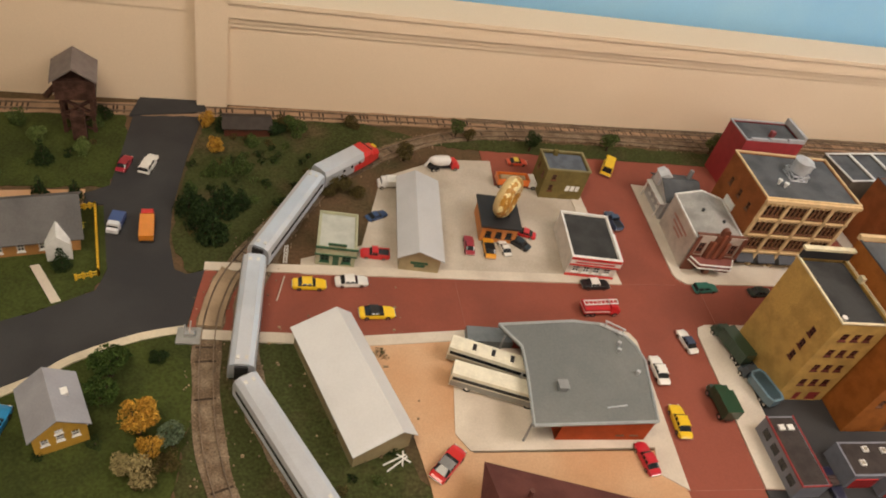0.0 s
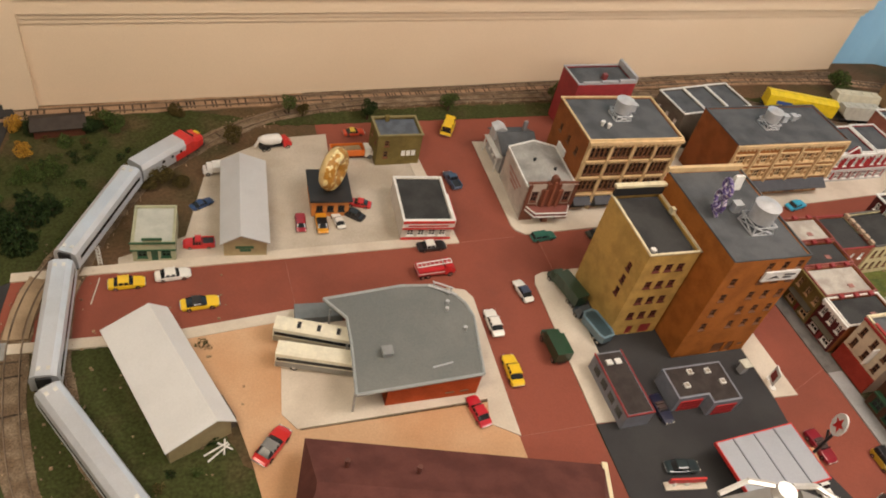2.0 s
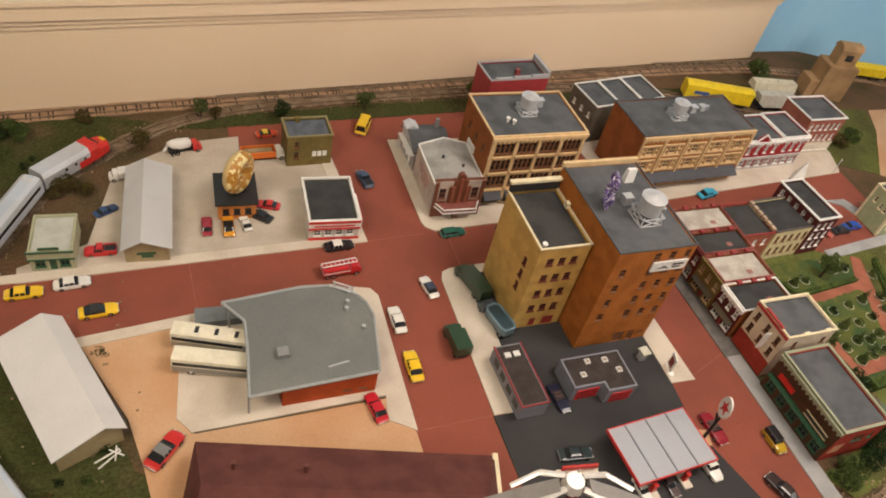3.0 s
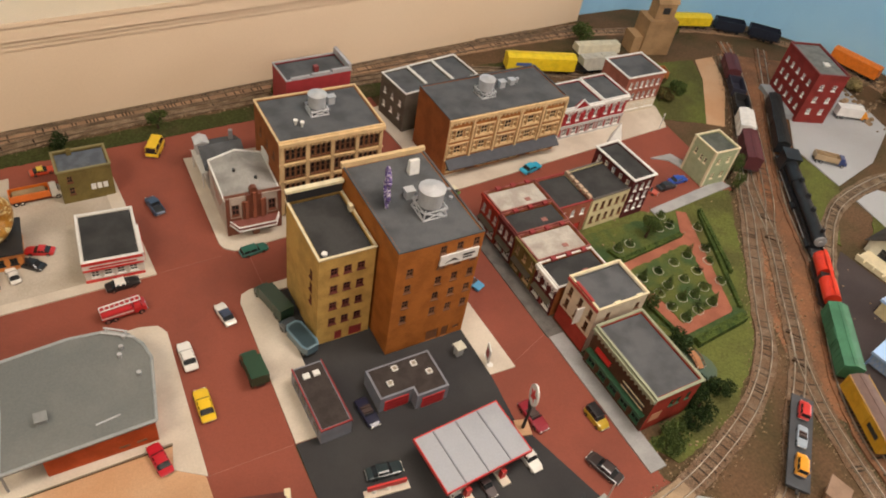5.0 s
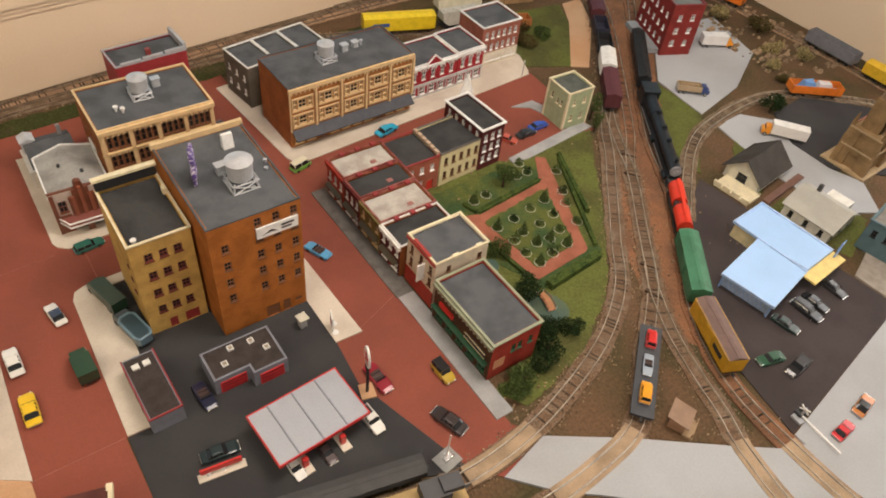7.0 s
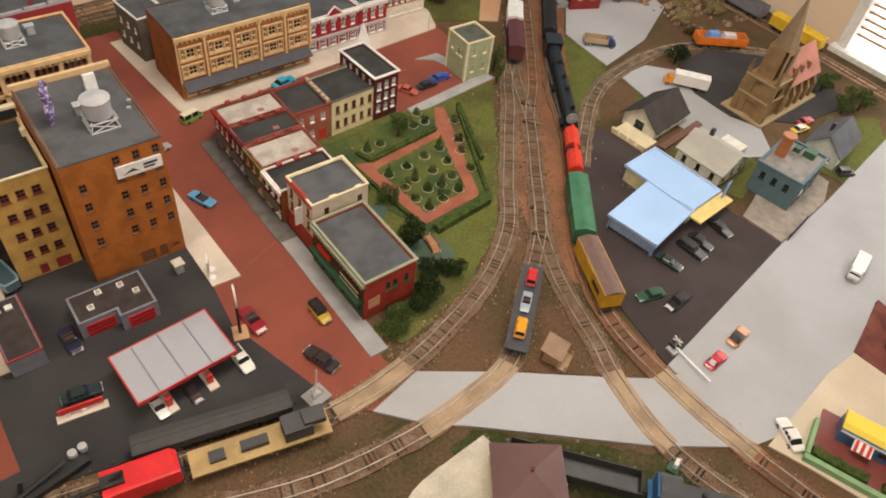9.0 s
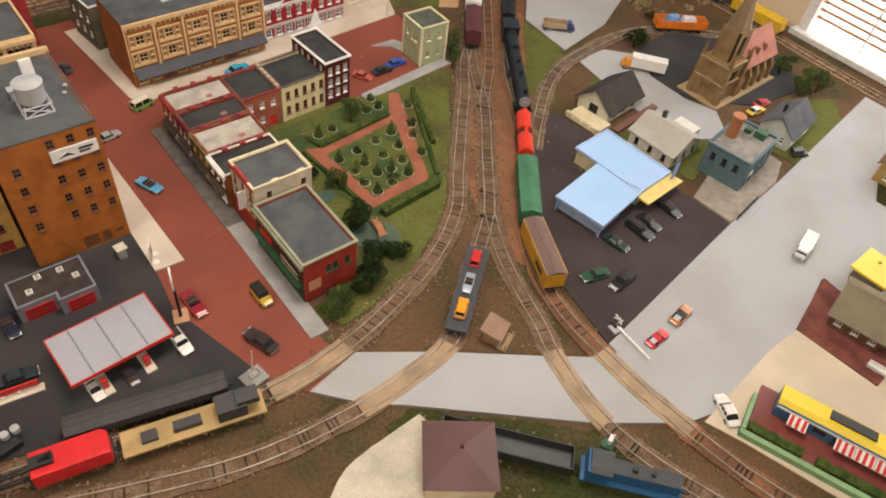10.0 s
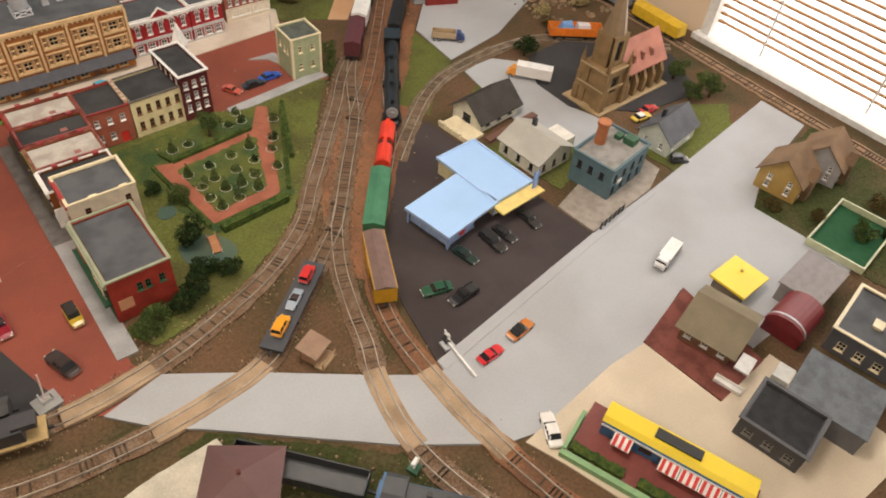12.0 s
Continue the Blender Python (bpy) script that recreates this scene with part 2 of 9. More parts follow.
def cornice(ob, side, w, d, z, material, depth=0.45, height=0.5, dentils=0, name="cornice", u0=0.0, u1=None):
    length = (w if side in "SN" else d) if u1 is None else u1
    s = Shape().box(u0 - 0.1, length + 0.1, -depth, -0.01, z, z + height).box(u0 - 0.05, length + 0.05, -depth * 0.55, -0.01, z - height * 0.5, z)
    for i in range(dentils):
        x = u0 + (length - u0) * (i + 0.5) / dentils
        s.box(x - 0.14, x + 0.14, -depth * 0.85, -0.01, z - height * 0.95, z - 0.02)
    return part(name, s, material, ob, at=side_pose(side, w, d))


def water_tank(ob, x, y, z, r=1.9, h=3.0, leg=1.6):
    """A round roof tank with a low conical lid, on a braced steel stand."""
    k = part("water_tank", Shape().cyl(x, y, z + leg, z + leg + h, r * 0.93, 24, r), STEEL, ob, "white-grey round roof water tank", smooth=False)
    part("tank_lid", Shape().cyl(x, y, z + leg + h, z + leg + h + 0.5, r * 1.05, 24, 0.1), STEEL, k)
    s = Shape()
    c = [(x + r * a, y + r * b) for a, b in ((-1, -1), (1, -1), (1, 1), (-1, 1))]
    for i in range(4):
        a, b = c[i], c[(i + 1) % 4]
        s.bar((*a, z), (*[p * 0.8 + q * 0.2 for p, q in zip(a, (x, y))], z + leg), 0.13)
        s.bar((*a, z + 0.1), (*b, z + leg - 0.1), 0.09).bar((*b, z + 0.1), (*a, z + leg - 0.1), 0.09).bar((*a, z + 0.1), (*b, z + 0.1), 0.1).bar((*a, z + leg - 0.1), (*b, z + leg - 0.1), 0.1)
    part("stand", s, STEEL, k)
    return k


def roof_box(ob, x, y, z, w=1.0, d=1.0, h=1.4, material=None, name="roof_vent"):
    k = part(name, Shape().box(x, x + w, y, y + d, z, z + h, taper=0.06), material or STEEL, ob)
    part("vent_cap", Shape().box(x - 0.12, x + w + 0.12, y - 0.12, y + d + 0.12, z + h, z + h + 0.15), material or STEEL, k)
    return k


def gable(ob, w, d, h, rise, wall, roofm, axis="y", over=0.5, wins=None, frame_mat=None, doors=None, thick=0.18, ridge=0.5, door_mat=None):
    """A pitched-roof model building, with its ridge along axis."""
    wins, doors = wins or {}, doors or {}
    for side in "SENW":
        length = w if side in "SN" else d
        s = pierced(length, h, wins.get(side, []) + doors.get(side, []), 0.3)
        if (axis == "y") == (side in "SN"):
            rd = ridge if side in "SE" else 1 - ridge
            s.add([(0, 0, h), (length, 0, h), (length * rd, 0, h + rise), (0, 0.3, h), (length, 0.3, h), (length * rd, 0.3, h + rise)], [(0, 1, 2), (5, 4, 3), (0, 2, 5, 3), (1, 4, 5, 2)])
        at = side_pose(side, w, d)
        part("wall", s, wall, ob, at=at)
        for x, z, ww, hh, *_ in wins.get(side, []):
            window_parts(ob, x, z, ww, hh, frame_mat or WHITE, at)
        for x, z, ww, hh, *_ in doors.get(side, []):
            part("door", Shape().box(x, x + ww, 0.12, 0.25, z, z + hh), door_mat or BLACK, ob, at=at)
    span, long = (w, d) if axis == "y" else (d, w)
    top = span * ridge
    for e0, sgn in ((0.0, -1), (span, 1)):
        run = abs(e0 - top)
        e, r = e0 + over * sgn, h - over * rise / run
        ring = lambda q: [(e, q, r), (top, q, h + rise), (top, q, h + rise + thick), (e, q, r + thick)]
        s = Shape().loft([ring(-over), ring(long + over)])
        if axis == "x":
            s.v = [(y, x, z) for x, y, z in s.v]
        part("roof", s, roofm, ob)
    return ob
# ---------------------------------------------------------------- the layout's ground and the room
SOIL = mat("brown_scenic_soil", (0.13, 0.078, 0.044), 0.95, 0.32, 9, 0.9, second=(0.065, 0.055, 0.026), fine=220, mask=(0.40, 0.66))
TURF = mat("green_scenic_turf", (0.052, 0.066, 0.016), 0.95, 0.35, 16, 1.0, second=(0.038, 0.048, 0.013), fine=300)
TURFL = mat("olive_scenic_grass", (0.115, 0.13, 0.034), 0.95, 0.3, 12, 1.0, second=(0.085, 0.085, 0.028), fine=300)
SCRUB = mat("mixed_scenic_scrub", (0.048, 0.056, 0.018), 0.95, 0.45, 14, 1.0, second=(0.085, 0.066, 0.032), fine=260, mask=(0.50, 0.72))
DIRT = mat("red_brown_yard_dirt", (0.26, 0.125, 0.066), 0.95, 0.25, 12, 0.9, second=(0.15, 0.08, 0.048), fine=240)
BRICKROAD = mat("red_brick_street", (0.265, 0.078, 0.052), 0.8, 0.08, 7, 0.25, second=(0.215, 0.066, 0.045), fine=500)
SAND = mat("orange_sand_lot", (0.52, 0.30, 0.165), 0.95, 0.1, 8, 0.3, second=(0.56, 0.36, 0.22), fine=500)
LOTW = mat("pale_stained_lot", (0.52, 0.46, 0.385), 0.9, 0.1, 11, 0.3, second=(0.42, 0.36, 0.29), fine=400)
ASPH = mat("dark_asphalt", (0.042, 0.041, 0.043), 0.9, 0.1, 10, 0.3, second=(0.052, 0.051, 0.052), fine=700)
PURP = mat("brown_black_asphalt", (0.064, 0.052, 0.052), 0.9, 0.1, 10, 0.3, fine=700)
ROADG = mat("light_grey_road_card", (0.405, 0.42, 0.435), 0.8, 0.05, 6, 0.1, second=(0.36, 0.365, 0.37), fine=400)
WALLB = mat("beige_wall_paint", (0.75, 0.60, 0.44), 0.75, 0.03, 3, 0.05, second=(0.73, 0.58, 0.42))
BLUEW = mat("sky_blue_backdrop_paint", (0.29, 0.56, 0.82), 0.8, 0.03, 3, 0.05, second=(0.35, 0.61, 0.82))
PLASTER = mat("whitish_plaster_roof", (0.47, 0.44, 0.39), 0.95, 0.15, 40, 0.6, second=(0.36, 0.32, 0.28))
PALE = mat("white_plaster_ground", (0.60, 0.56, 0.46), 0.95, 0.12, 20, 0.7)

setting("ground", Shape().box(-150, 180, -160, 55, -4, 0), SOIL, "brown scenic soil base board of the model layout", "ground")


def patch(name, pts, top, material, label, category="ground", kind="structure", smooth_pts=False):
    """A flat sheet of ground; planted edges are ragged."""
    if smooth_pts:
        pts = [(p.x, p.y) for p in spline(pts + pts[:1], 1.5)][:-1]
    if name == "grass" or smooth_pts:
        rr, ragged = random.Random(len(label) + int(top * 100)), []
        for i, a in enumerate(pts):
            a, b = Vector(a), Vector(pts[(i + 1) % len(pts)])
            n = max(1, int((b - a).length / 0.9))
            side = Vector((-(b - a).y, (b - a).x)).normalized()
            ragged += [tuple(a.lerp(b, k / n) + side * (rr.uniform(-0.28, 0.28) if k else 0.0)) for k in range(n)]
        pts = ragged
    return setting(name, Shape().prism(pts, -0.5, top), material, label, category, kind)


patch("grass", [(-140, 30), (-112, 29), (-90, 32), (-88, 24), (-89, 13), (-100, 12), (-140, 10)], 0.12, TURF, "green turf bank beside the road")
patch("grass", [(-140, 6), (-101, 7), (-91, 8.5), (-88.6, 9), (-86.2, -3.6), (-87, -7.2), (-93, -11.2), (-110, -19), (-140, -30)], 0.14, TURF, "green lawn round the fenced house")
patch("grass", [(-77, 33), (-78.6, 21.5), (-79.2, 9.4), (-78.7, 2.4), (-76, -3.2), (-71, -2), (-66, 6), (-60, 17), (-51, 26), (-40, 33), (-52, 36)], 0.13, SCRUB, "scrubby green bank between road and track")
patch("grass", [(-140, -48), (-93.7, -23.3), (-87.2, -18.3), (-80.3, -14.7), (-75.3, -13.4), (-73, -20), (-74, -40), (-80, -60), (-140, -70)], 0.13, TURF, "dark green lawn by the curved road")
patch("grass", [(-75.4, -14.4), (-73, -20), (-74, -40), (-80, -60), (-44, -60), (-52, -36), (-60, -30), (-62, -15)], 0.06, SCRUB, "dark scrubby ground along the track")
patch("grass", [(-63, -14), (-54, -14), (-47, -34), (-44, -36), (-44, -48), (-52, -50), (-60, -36)], 0.1, SCRUB, "scrub beside the railway")
patch("grass", [(-45, 32), (-33, 31), (-29, 31), (40, 34), (100, 34), (100, 39.5), (40, 38.5), (0, 36.5), (-30, 34.5)], 0.12, SCRUB, "weedy verge along the back tracks")
patch("grass", [(-112, 34.4), (-75, 38), (30, 46), (30, 47.5), (-75, 40), (-112, 37)], 0.25, TURF, "green strip along the wall")
patch("grass", [(53, -8), (75, -16), (96.5, -16), (90, -24), (78, -40), (68, -50), (56, -57), (44, -59), (41.5, -55), (50, -53), (52, -24)], 0.15, TURFL, "olive lawn round the public garden")
patch("grass", [(103, -30), (112, -22), (122, -10), (121.5, -24), (112, -31), (106, -37)], 0.15, TURFL, "olive grass between the tracks")
patch("grass", [(126, -30), (118, -35), (108, -43), (112, -47), (121, -37)], 0.15, TURFL, "olive grass behind the blue-roofed shop")
patch("grass", [(108, -50), (122, -50), (124, -62), (112, -66)], 0.15, TURFL, "grass round the white house")
patch("grass", [(132, -64), (150, -60), (160, -66), (150, -74), (133, -74)], 0.15, TURFL, "grass round the grey-roofed house")
patch("grass", [(137, -88), (145, -84.5), (168, -80), (168, -125), (140, -125), (137, -97)], 0.15, SCRUB, "rough green ground by the far houses")
patch("grass", [(40, -75), (44, -74.5), (62, -91), (70, -115), (55, -115), (45, -95)], 0.12, SCRUB, "mossy strip below the crossing")
patch("grass", [(53, -70), (66, -60), (72, -66), (64, -78)], 0.1, SOIL, "brown weeds between the diverging tracks")
patch("yard", [(78, -44), (92, -26), (112, -2), (136, 28), (152, 20), (124, -8), (106, -30), (96, -44), (84, -54), (74, -66), (70, -60)], 0.08, DIRT, "red-brown ballast dirt of the rail yard")
patch("yard", [(108.8, 3.6), (122, 18.8), (127, 27), (133, 27), (127.4, 16.5), (112.4, 1.4)], 0.14, SAND, "sandy strip by the rail yard")
patch("grass", [(100, 8), (99, 14), (108, 24), (112, 29), (126, 27), (122, 18.8), (108.6, 3.6)], 0.11, TURFL, "weedy green ground by the grain elevator")

patch("road", [(-88.5, 31.3), (-88.6, 21.5), (-88.8, 13.4), (-91.8, 11.3), (-91.4, 8.9), (-88.9, 9.2), (-86.1, -3.6), (-86.8, -7.2), (-93, -11.2), (-110, -19.2), (-140, -31), (-140, -46), (-93.7, -22.6), (-87.2, -17.6), (-80.3, -14.0), (-75.1, -12.6), (-73.9, -2.7), (-76.1, -3.6), (-77.8, -2.8), (-79.1, 2.4), (-79.6, 9.4), (-79, 21.5), (-77.6, 34.3)], 0.16, ASPH, "black asphalt model road", "road")
patch("road", [(-89, 31), (-77, 34), (-79, 39), (-88, 37.5)], 0.5, ASPH, "black ramp where the road ends at the wall", "road")
patch("drive", [(-140, 3.4), (-101.5, 6.5), (-91.6, 8.8), (-91.9, 12.1), (-102.4, 10.6), (-140, 9)], 0.2, SAND, "peach-coloured dirt drive", "drive")
patch("path", [(-95.3, -3.6), (-94.3, -3.2), (-90.4, -9.2), (-91.4, -9.7)], 0.24, PAVE, "pale front path of the cottage", "path")
kerb = Shape()
ribbon(kerb, spline([(-120, -36.5), (-93.7, -23), (-87.2, -18.1), (-80.3, -14.5), (-75.2, -13.1)], 2), 0.55, -0.3, 0.32)
setting("kerb", kerb, KERB, "cream kerb along the curved road", "kerb")

patch("road", [(-75, -13.2), (-74, -2.6), (-29, -1), (-29, 31), (0, 32), (40, 34), (40, 9), (99, 9), (97, -16.5), (40, -16.5), (40.5, -60), (43, -63.6), (35, -65.5), (28, -58), (-2, -36), (-2, -50), (-13, -50), (-13.2, -10.8), (-53, -13.4)], 0.1, BRICKROAD, "red-brown brick paper street", "road")
seams = Shape()
for a, b in (((-38, -12), (-38.4, -1.6)), ((-10.8, -1), (-1, -0.6)), ((31.4, -36), (39.4, -33)), ((3, -9.2), (3, -0.2)), ((-12.8, -36), (-2, -36))):
    seams.bar((*a, 0.1), (*b, 0.1), 0.05, 4)
setting("road_seam", seams, mat("seam", (0.36, 0.15, 0.11), 0.8), "pale joint between street sheets", "road joint")

pav = [
    ([(-75, -14.6), (-75, -13.1), (-53, -13.3), (-34, -11.2), (-34.3, -13), (-53, -15)], PAVE, 0.3, "pale kerb strip along the brick street"),
    ([(-74, -2.7), (-74, -1.2), (-61, -0.8), (-60.5, -2.3)], PAVE, 0.3, "pale kerb strip by the track"),
    ([(-61, -2.4), (-10.8, -1.1), (-12.6, 25.5), (-20.5, 25), (-21, 21), (-28, 21), (-27.5, 28), (-37, 27), (-48, 20.5), (-52, 4), (-61, 0.5)], LOTW, 0.2, "pale stained concrete parking lot"),
    ([(-61, -2.5), (-10.8, -1.2), (-11, 0.6), (-61, -0.8)], PAVE, 0.32, "pale pavement in front of the shops"),
    ([(-13.2, -1), (-10.8, -1.1), (-12.4, 25), (-14.4, 25)], PAVE, 0.34, "pale pavement beside the corner shop"),
    ([(-0.4, 24.8), (-0.6, 2), (-0.2, 0.8), (1.2, -0.3), (31, 0.9), (30.5, 23.4)], PAVE, 0.3, "pale pavement round the theatre block"),
    ([(37.3, 30), (39.6, 4), (40.2, 2.2), (42, 1.4), (98, 5.4), (101, 13), (92, 22), (60, 31.5)], PAVE, 0.3, "pale pavement round the hotel block"),
    ([(-1.2, -11), (-0.6, -9.5), (0.8, -8.9), (14, -8.5), (14, -10), (4, -10.5), (3.2, -36.2), (-1.8, -36)], PAVE, 0.3, "pale pavement beside the tan tower"),
    ([(27.3, -10), (30.6, -10), (31.4, -36.7), (27.2, -36.5)], PAVE, 0.3, "pale concrete slab beside the brown tower"),
    ([(-34.3, -11.1), (-15.2, -10.4), (-12.9, -11), (-12, -12.6), (-12.8, -36), (-16.3, -33.6), (-15.5, -30), (-40.4, -30.4), (-42, -28), (-41, -19), (-38.5, -12)], PAVE, 0.28, "pale concrete apron round the bus depot"),
    ([(-53, -14.3), (-34, -11.6), (-38, -12.2), (-41, -19), (-42, -28), (-40, -30.6), (-15, -30.4), (-13, -36.2), (-13, -48), (-44, -48), (-46, -34), (-47.5, -27)], SAND, 0.15, "orange sandy yard"),
    ([(3.2, -10.6), (27.3, -10.2), (27.3, -36.5), (26.5, -44), (32.2, -63), (22, -57.8), (6, -55), (-14, -50), (-2, -50), (-1.8, -36.1), (3.1, -36.3)], ASPH, 0.17, "dark asphalt filling-station yard"),
    ([(39.3, -34), (39.2, -58.6), (42, -58.6), (42, -34)], GREYPAVE, 0.3, "grey sidewalk in front of the brick shops"),
    ([(39, -6.5), (39.1, -34), (42, -34), (42, -6.5)], mat("dark_sidewalk", (0.16, 0.15, 0.14), 0.9), 0.3, "dark sidewalk in front of the shop row"),
    ([(86.6, -2.6), (92, -2.8), (97.2, -15.6), (79, -17.4), (75.5, -17), (75.5, -15.6), (93.2, -13.6), (90, -4.6)], GREYPAVE, 0.3, "grey kerb round the small parking place"),
    ([(84, 4.8), (98.5, 6.1), (101, 12.5), (92, 13.5)], PAVE, 0.34, "grey slab at the end of the shop row"),
    ([(104.4, -38), (95, -43), (86, -51), (79.5, -61), (75, -71), (72.9, -82), (108.7, -76.8), (107, -60)], PURP, 0.22, "brown-black asphalt parking lot"),
    ([(72.9, -82.2), (72.2, -96.7), (77, -98), (98.6, -96.4), (111.3, -92.8), (111, -106), (137.5, -106), (138, -97), (137, -88), (145, -84), (167, -79), (167, -69), (125, -75), (108.7, -76.8)], ROADG, 0.2, "light grey card road"),
    ([(72.9, -82.2), (108.7, -76.8), (125, -75), (125.3, -76), (108.9, -78.2), (73, -84)], ROADG, 0.3, "grey kerb along the card road"),
    ([(74.5, -98), (92, -96.2), (98.6, -96.4), (99.6, -108.8), (112, -108), (114, -128), (84, -127), (79.2, -112), (76.4, -103.0)], mat("cream_card_yard", (0.62, 0.53, 0.40), 0.85, 0.06, 10, 0.15), 0.22, "cream card yard round the diner"),
    ([(98.6, -96.2), (111.6, -92.9), (110.2, -108.2), (99.8, -108.8)], mat("red_brick_terrace", (0.20, 0.07, 0.055), 0.85, 0.15, 40), 0.34, "red brick station terrace"),
    ([(137, -31), (131, -40), (131, -49), (142.6, -58.5), (158, -60), (165, -47), (150, -30)], ASPH, 0.24, "black asphalt churchyard lot"),
    ([(121.5, -28), (129.5, -27.6), (135, -33), (131, -40), (131, -49), (133.4, -55), (128, -62), (121, -58), (119, -46)], ROADG, 0.2, "light grey card plaza"),
    ([(138.5, 6.3), (122.8, -10), (121.8, -23.6), (137.7, -20.3), (153.8, -12.3), (159, 4.5)], ROADG, 0.2, "light grey card yard by the mill"),
    ([(118, -66), (131, -66), (131, -72), (125, -74.8), (109, -76.6), (108.5, -69)], mat("weathered_planks", (0.33, 0.29, 0.25), 0.9, 0.1, 60), 0.3, "weathered yard of the blue-green house"),
]
patch("spoil_ground", [(44.4, -76.0), (38, -76.3), (33, -76.9), (29, -79.4), (24, -84), (26, -88), (30, -90), (39, -92), (43, -86), (44.6, -80)], 0.35, PALE, "pale plaster spoil ground", smooth_pts=True)
for pts, m, top, label in pav:
    patch("pavement", pts, top, m, label, "pavement")
patch("road", [(34.9, -65.6), (42.9, -63.8), (52.8, -70.4), (64.3, -79), (70.6, -83.4), (73, -84), (72.4, -96.9), (62, -89.7), (43.6, -73.9), (39.7, -71)], 0.42, ROADG, "light grey card level crossing", "road")

# the wall behind the layout, with its cap moulding
A0, A1 = Vector((-112, 34.3)), Vector((107.5, 52.2))
ALONG = math.degrees(math.atan2(A1.y - A0.y, A1.x - A0.x))
LONG = (A1 - A0).length
wall = setting("wall_north", Shape().box(-40, LONG, 0, 6, -4, 17.2), WALLB, "beige painted panel wall behind the layout", "wall")
wall.matrix_basis = pose(A0.x * CM, A0.y * CM, 0, 0, 0, ALONG)
trim = setting("trim", Shape().box(38, LONG + 0.6, -0.7, 0.0, 16.2, 17.2).box(38, LONG + 0.4, -0.35, 0, 15.2, 16.2).box(38, LONG + 1.0, -1.2, 6, 17.2, 19.8).box(38, LONG + 1.3, -1.6, 6.4, 19.8, 20.6), WALLB, "beige cap moulding on the panel wall", "moulding")
trim.matrix_basis = wall.matrix_basis.copy()
pil = setting("trim", Shape().box(33, 38, -1.3, 0, -1, 24).box(-40, 33, -0.2, 6, 17.2, 26), WALLB, "beige corner post of the panel wall", "moulding")
pil.matrix_basis = wall.matrix_basis.copy()

# sky-blue backdrop round the far corner
rear = spline([(-160, 44), (-60, 52), (60, 60), (112, 58), (134, 52), (158, 38), (172, 18), (180, 4)], 4)
back = Shape()
ribbon(back, rear, 0.4, -4, 70)
setting("backdrop", back, BLUEW, "plain sky-blue painted backdrop", "backdrop", smooth=False)

# east wall with the blinds window
s = Shape().box(178, 184, -46, 6, -4, 150).box(178, 184, -240, -140, -4, 150).box(178, 184, -140, -46, 75, 150).box(178, 184, -140, -46, -90, 0.6)
setting("wall_east", s, WALLB, "beige painted room wall with a window", "wall")
win = setting("window_1", Shape().box(177.2, 183, -47.2, -45, 0.6, 76).box(177.2, 183, -141, -138.8, 0.6, 76).box(177.2, 183, -141, -45, 73, 76).box(175.5, 183, -142, -44, -0.4, 1.2), WHITE, "white-framed bright window with blinds", "window")
part("pane", Shape().box(182.4, 182.7, -139, -47, 1, 74), glow("daylight_sky", (1.0, 0.97, 0.92), 3.2), win, "bright daylit pane")
# thin slats coloured brown to paint in the shaded edges of bright blinds
SLAT = plain("shade_brown_blind_slat", (0.30, 0.15, 0.05), 0.6)
slat = mesh_of("slat", Shape().box(-0.5, 0.5, -46, 46, -0.17, 0.17), SLAT)
for i in range(36):
    part("slat", slat, None, win, at=pose(1.796, -0.93, 0.045 + i * 0.0185))
for y in (-60, -85, -110, -135):
    part("blind_cord", Shape().box(178.5, 178.7, y, y + 0.5, 2, 74), WHITE, win)

# the rest of the room, out of view
ROOMW = mat("warm_room_paint", (0.62, 0.54, 0.44), 0.9, 0.03, 2, 0.0)
setting("wall_south", Shape().box(-330, 190, -306, -300, -90, 150), ROOMW, "plain beige room wall", "wall")
setting("wall_west", Shape().box(-336, -330, -300, 70, -90, 150), ROOMW, "plain beige room wall", "wall")
setting("wall_back", Shape().box(-330, 190, 70, 76, -90, 150), ROOMW, "plain beige room wall", "wall")
setting("ceiling", Shape().box(-336, 190, -306, 76, 150, 156), WHITE, "white room ceiling", "ceiling")
setting("floor", Shape().box(-336, 190, -306, 76, -96, -90), mat("carpet", (0.25, 0.2, 0.15), 0.95), "brown room floor", "floor")

# ---------------------------------------------------------------- tracks
BALLAST = mat("grey_brown_ballast", (0.15, 0.105, 0.068), 0.95, 0.5, 50, 1.0, second=(0.24, 0.18, 0.125), fine=420)
TIE = mat("dark_wood_ties", (0.08, 0.057, 0.039), 0.95, 0.3, 60, 0.5, island=0.4)
CROSSBED = mat("brown_dirt_ballast", (0.15, 0.093, 0.057), 0.95, 0.5, 50, 1.0, second=(0.20, 0.142, 0.098), fine=420)
RAILB = mat("rusty_brown_rail", (0.25, 0.18, 0.125), 0.5, 0.2, 40, 0.1, metal=0.2)
CORK = mat("tan_cork_roadbed", (0.36, 0.235, 0.15), 0.95, 0.15, 30, 0.5, second=(0.26, 0.17, 0.11))
RAIL = mat("weathered_rail", (0.55, 0.48, 0.39), 0.4, 0.2, 40, 0.1, metal=0.4)
BOARD = mat("tan_crossing_boards", (0.40, 0.29, 0.19), 0.85, 0.15, 25, 0.3)


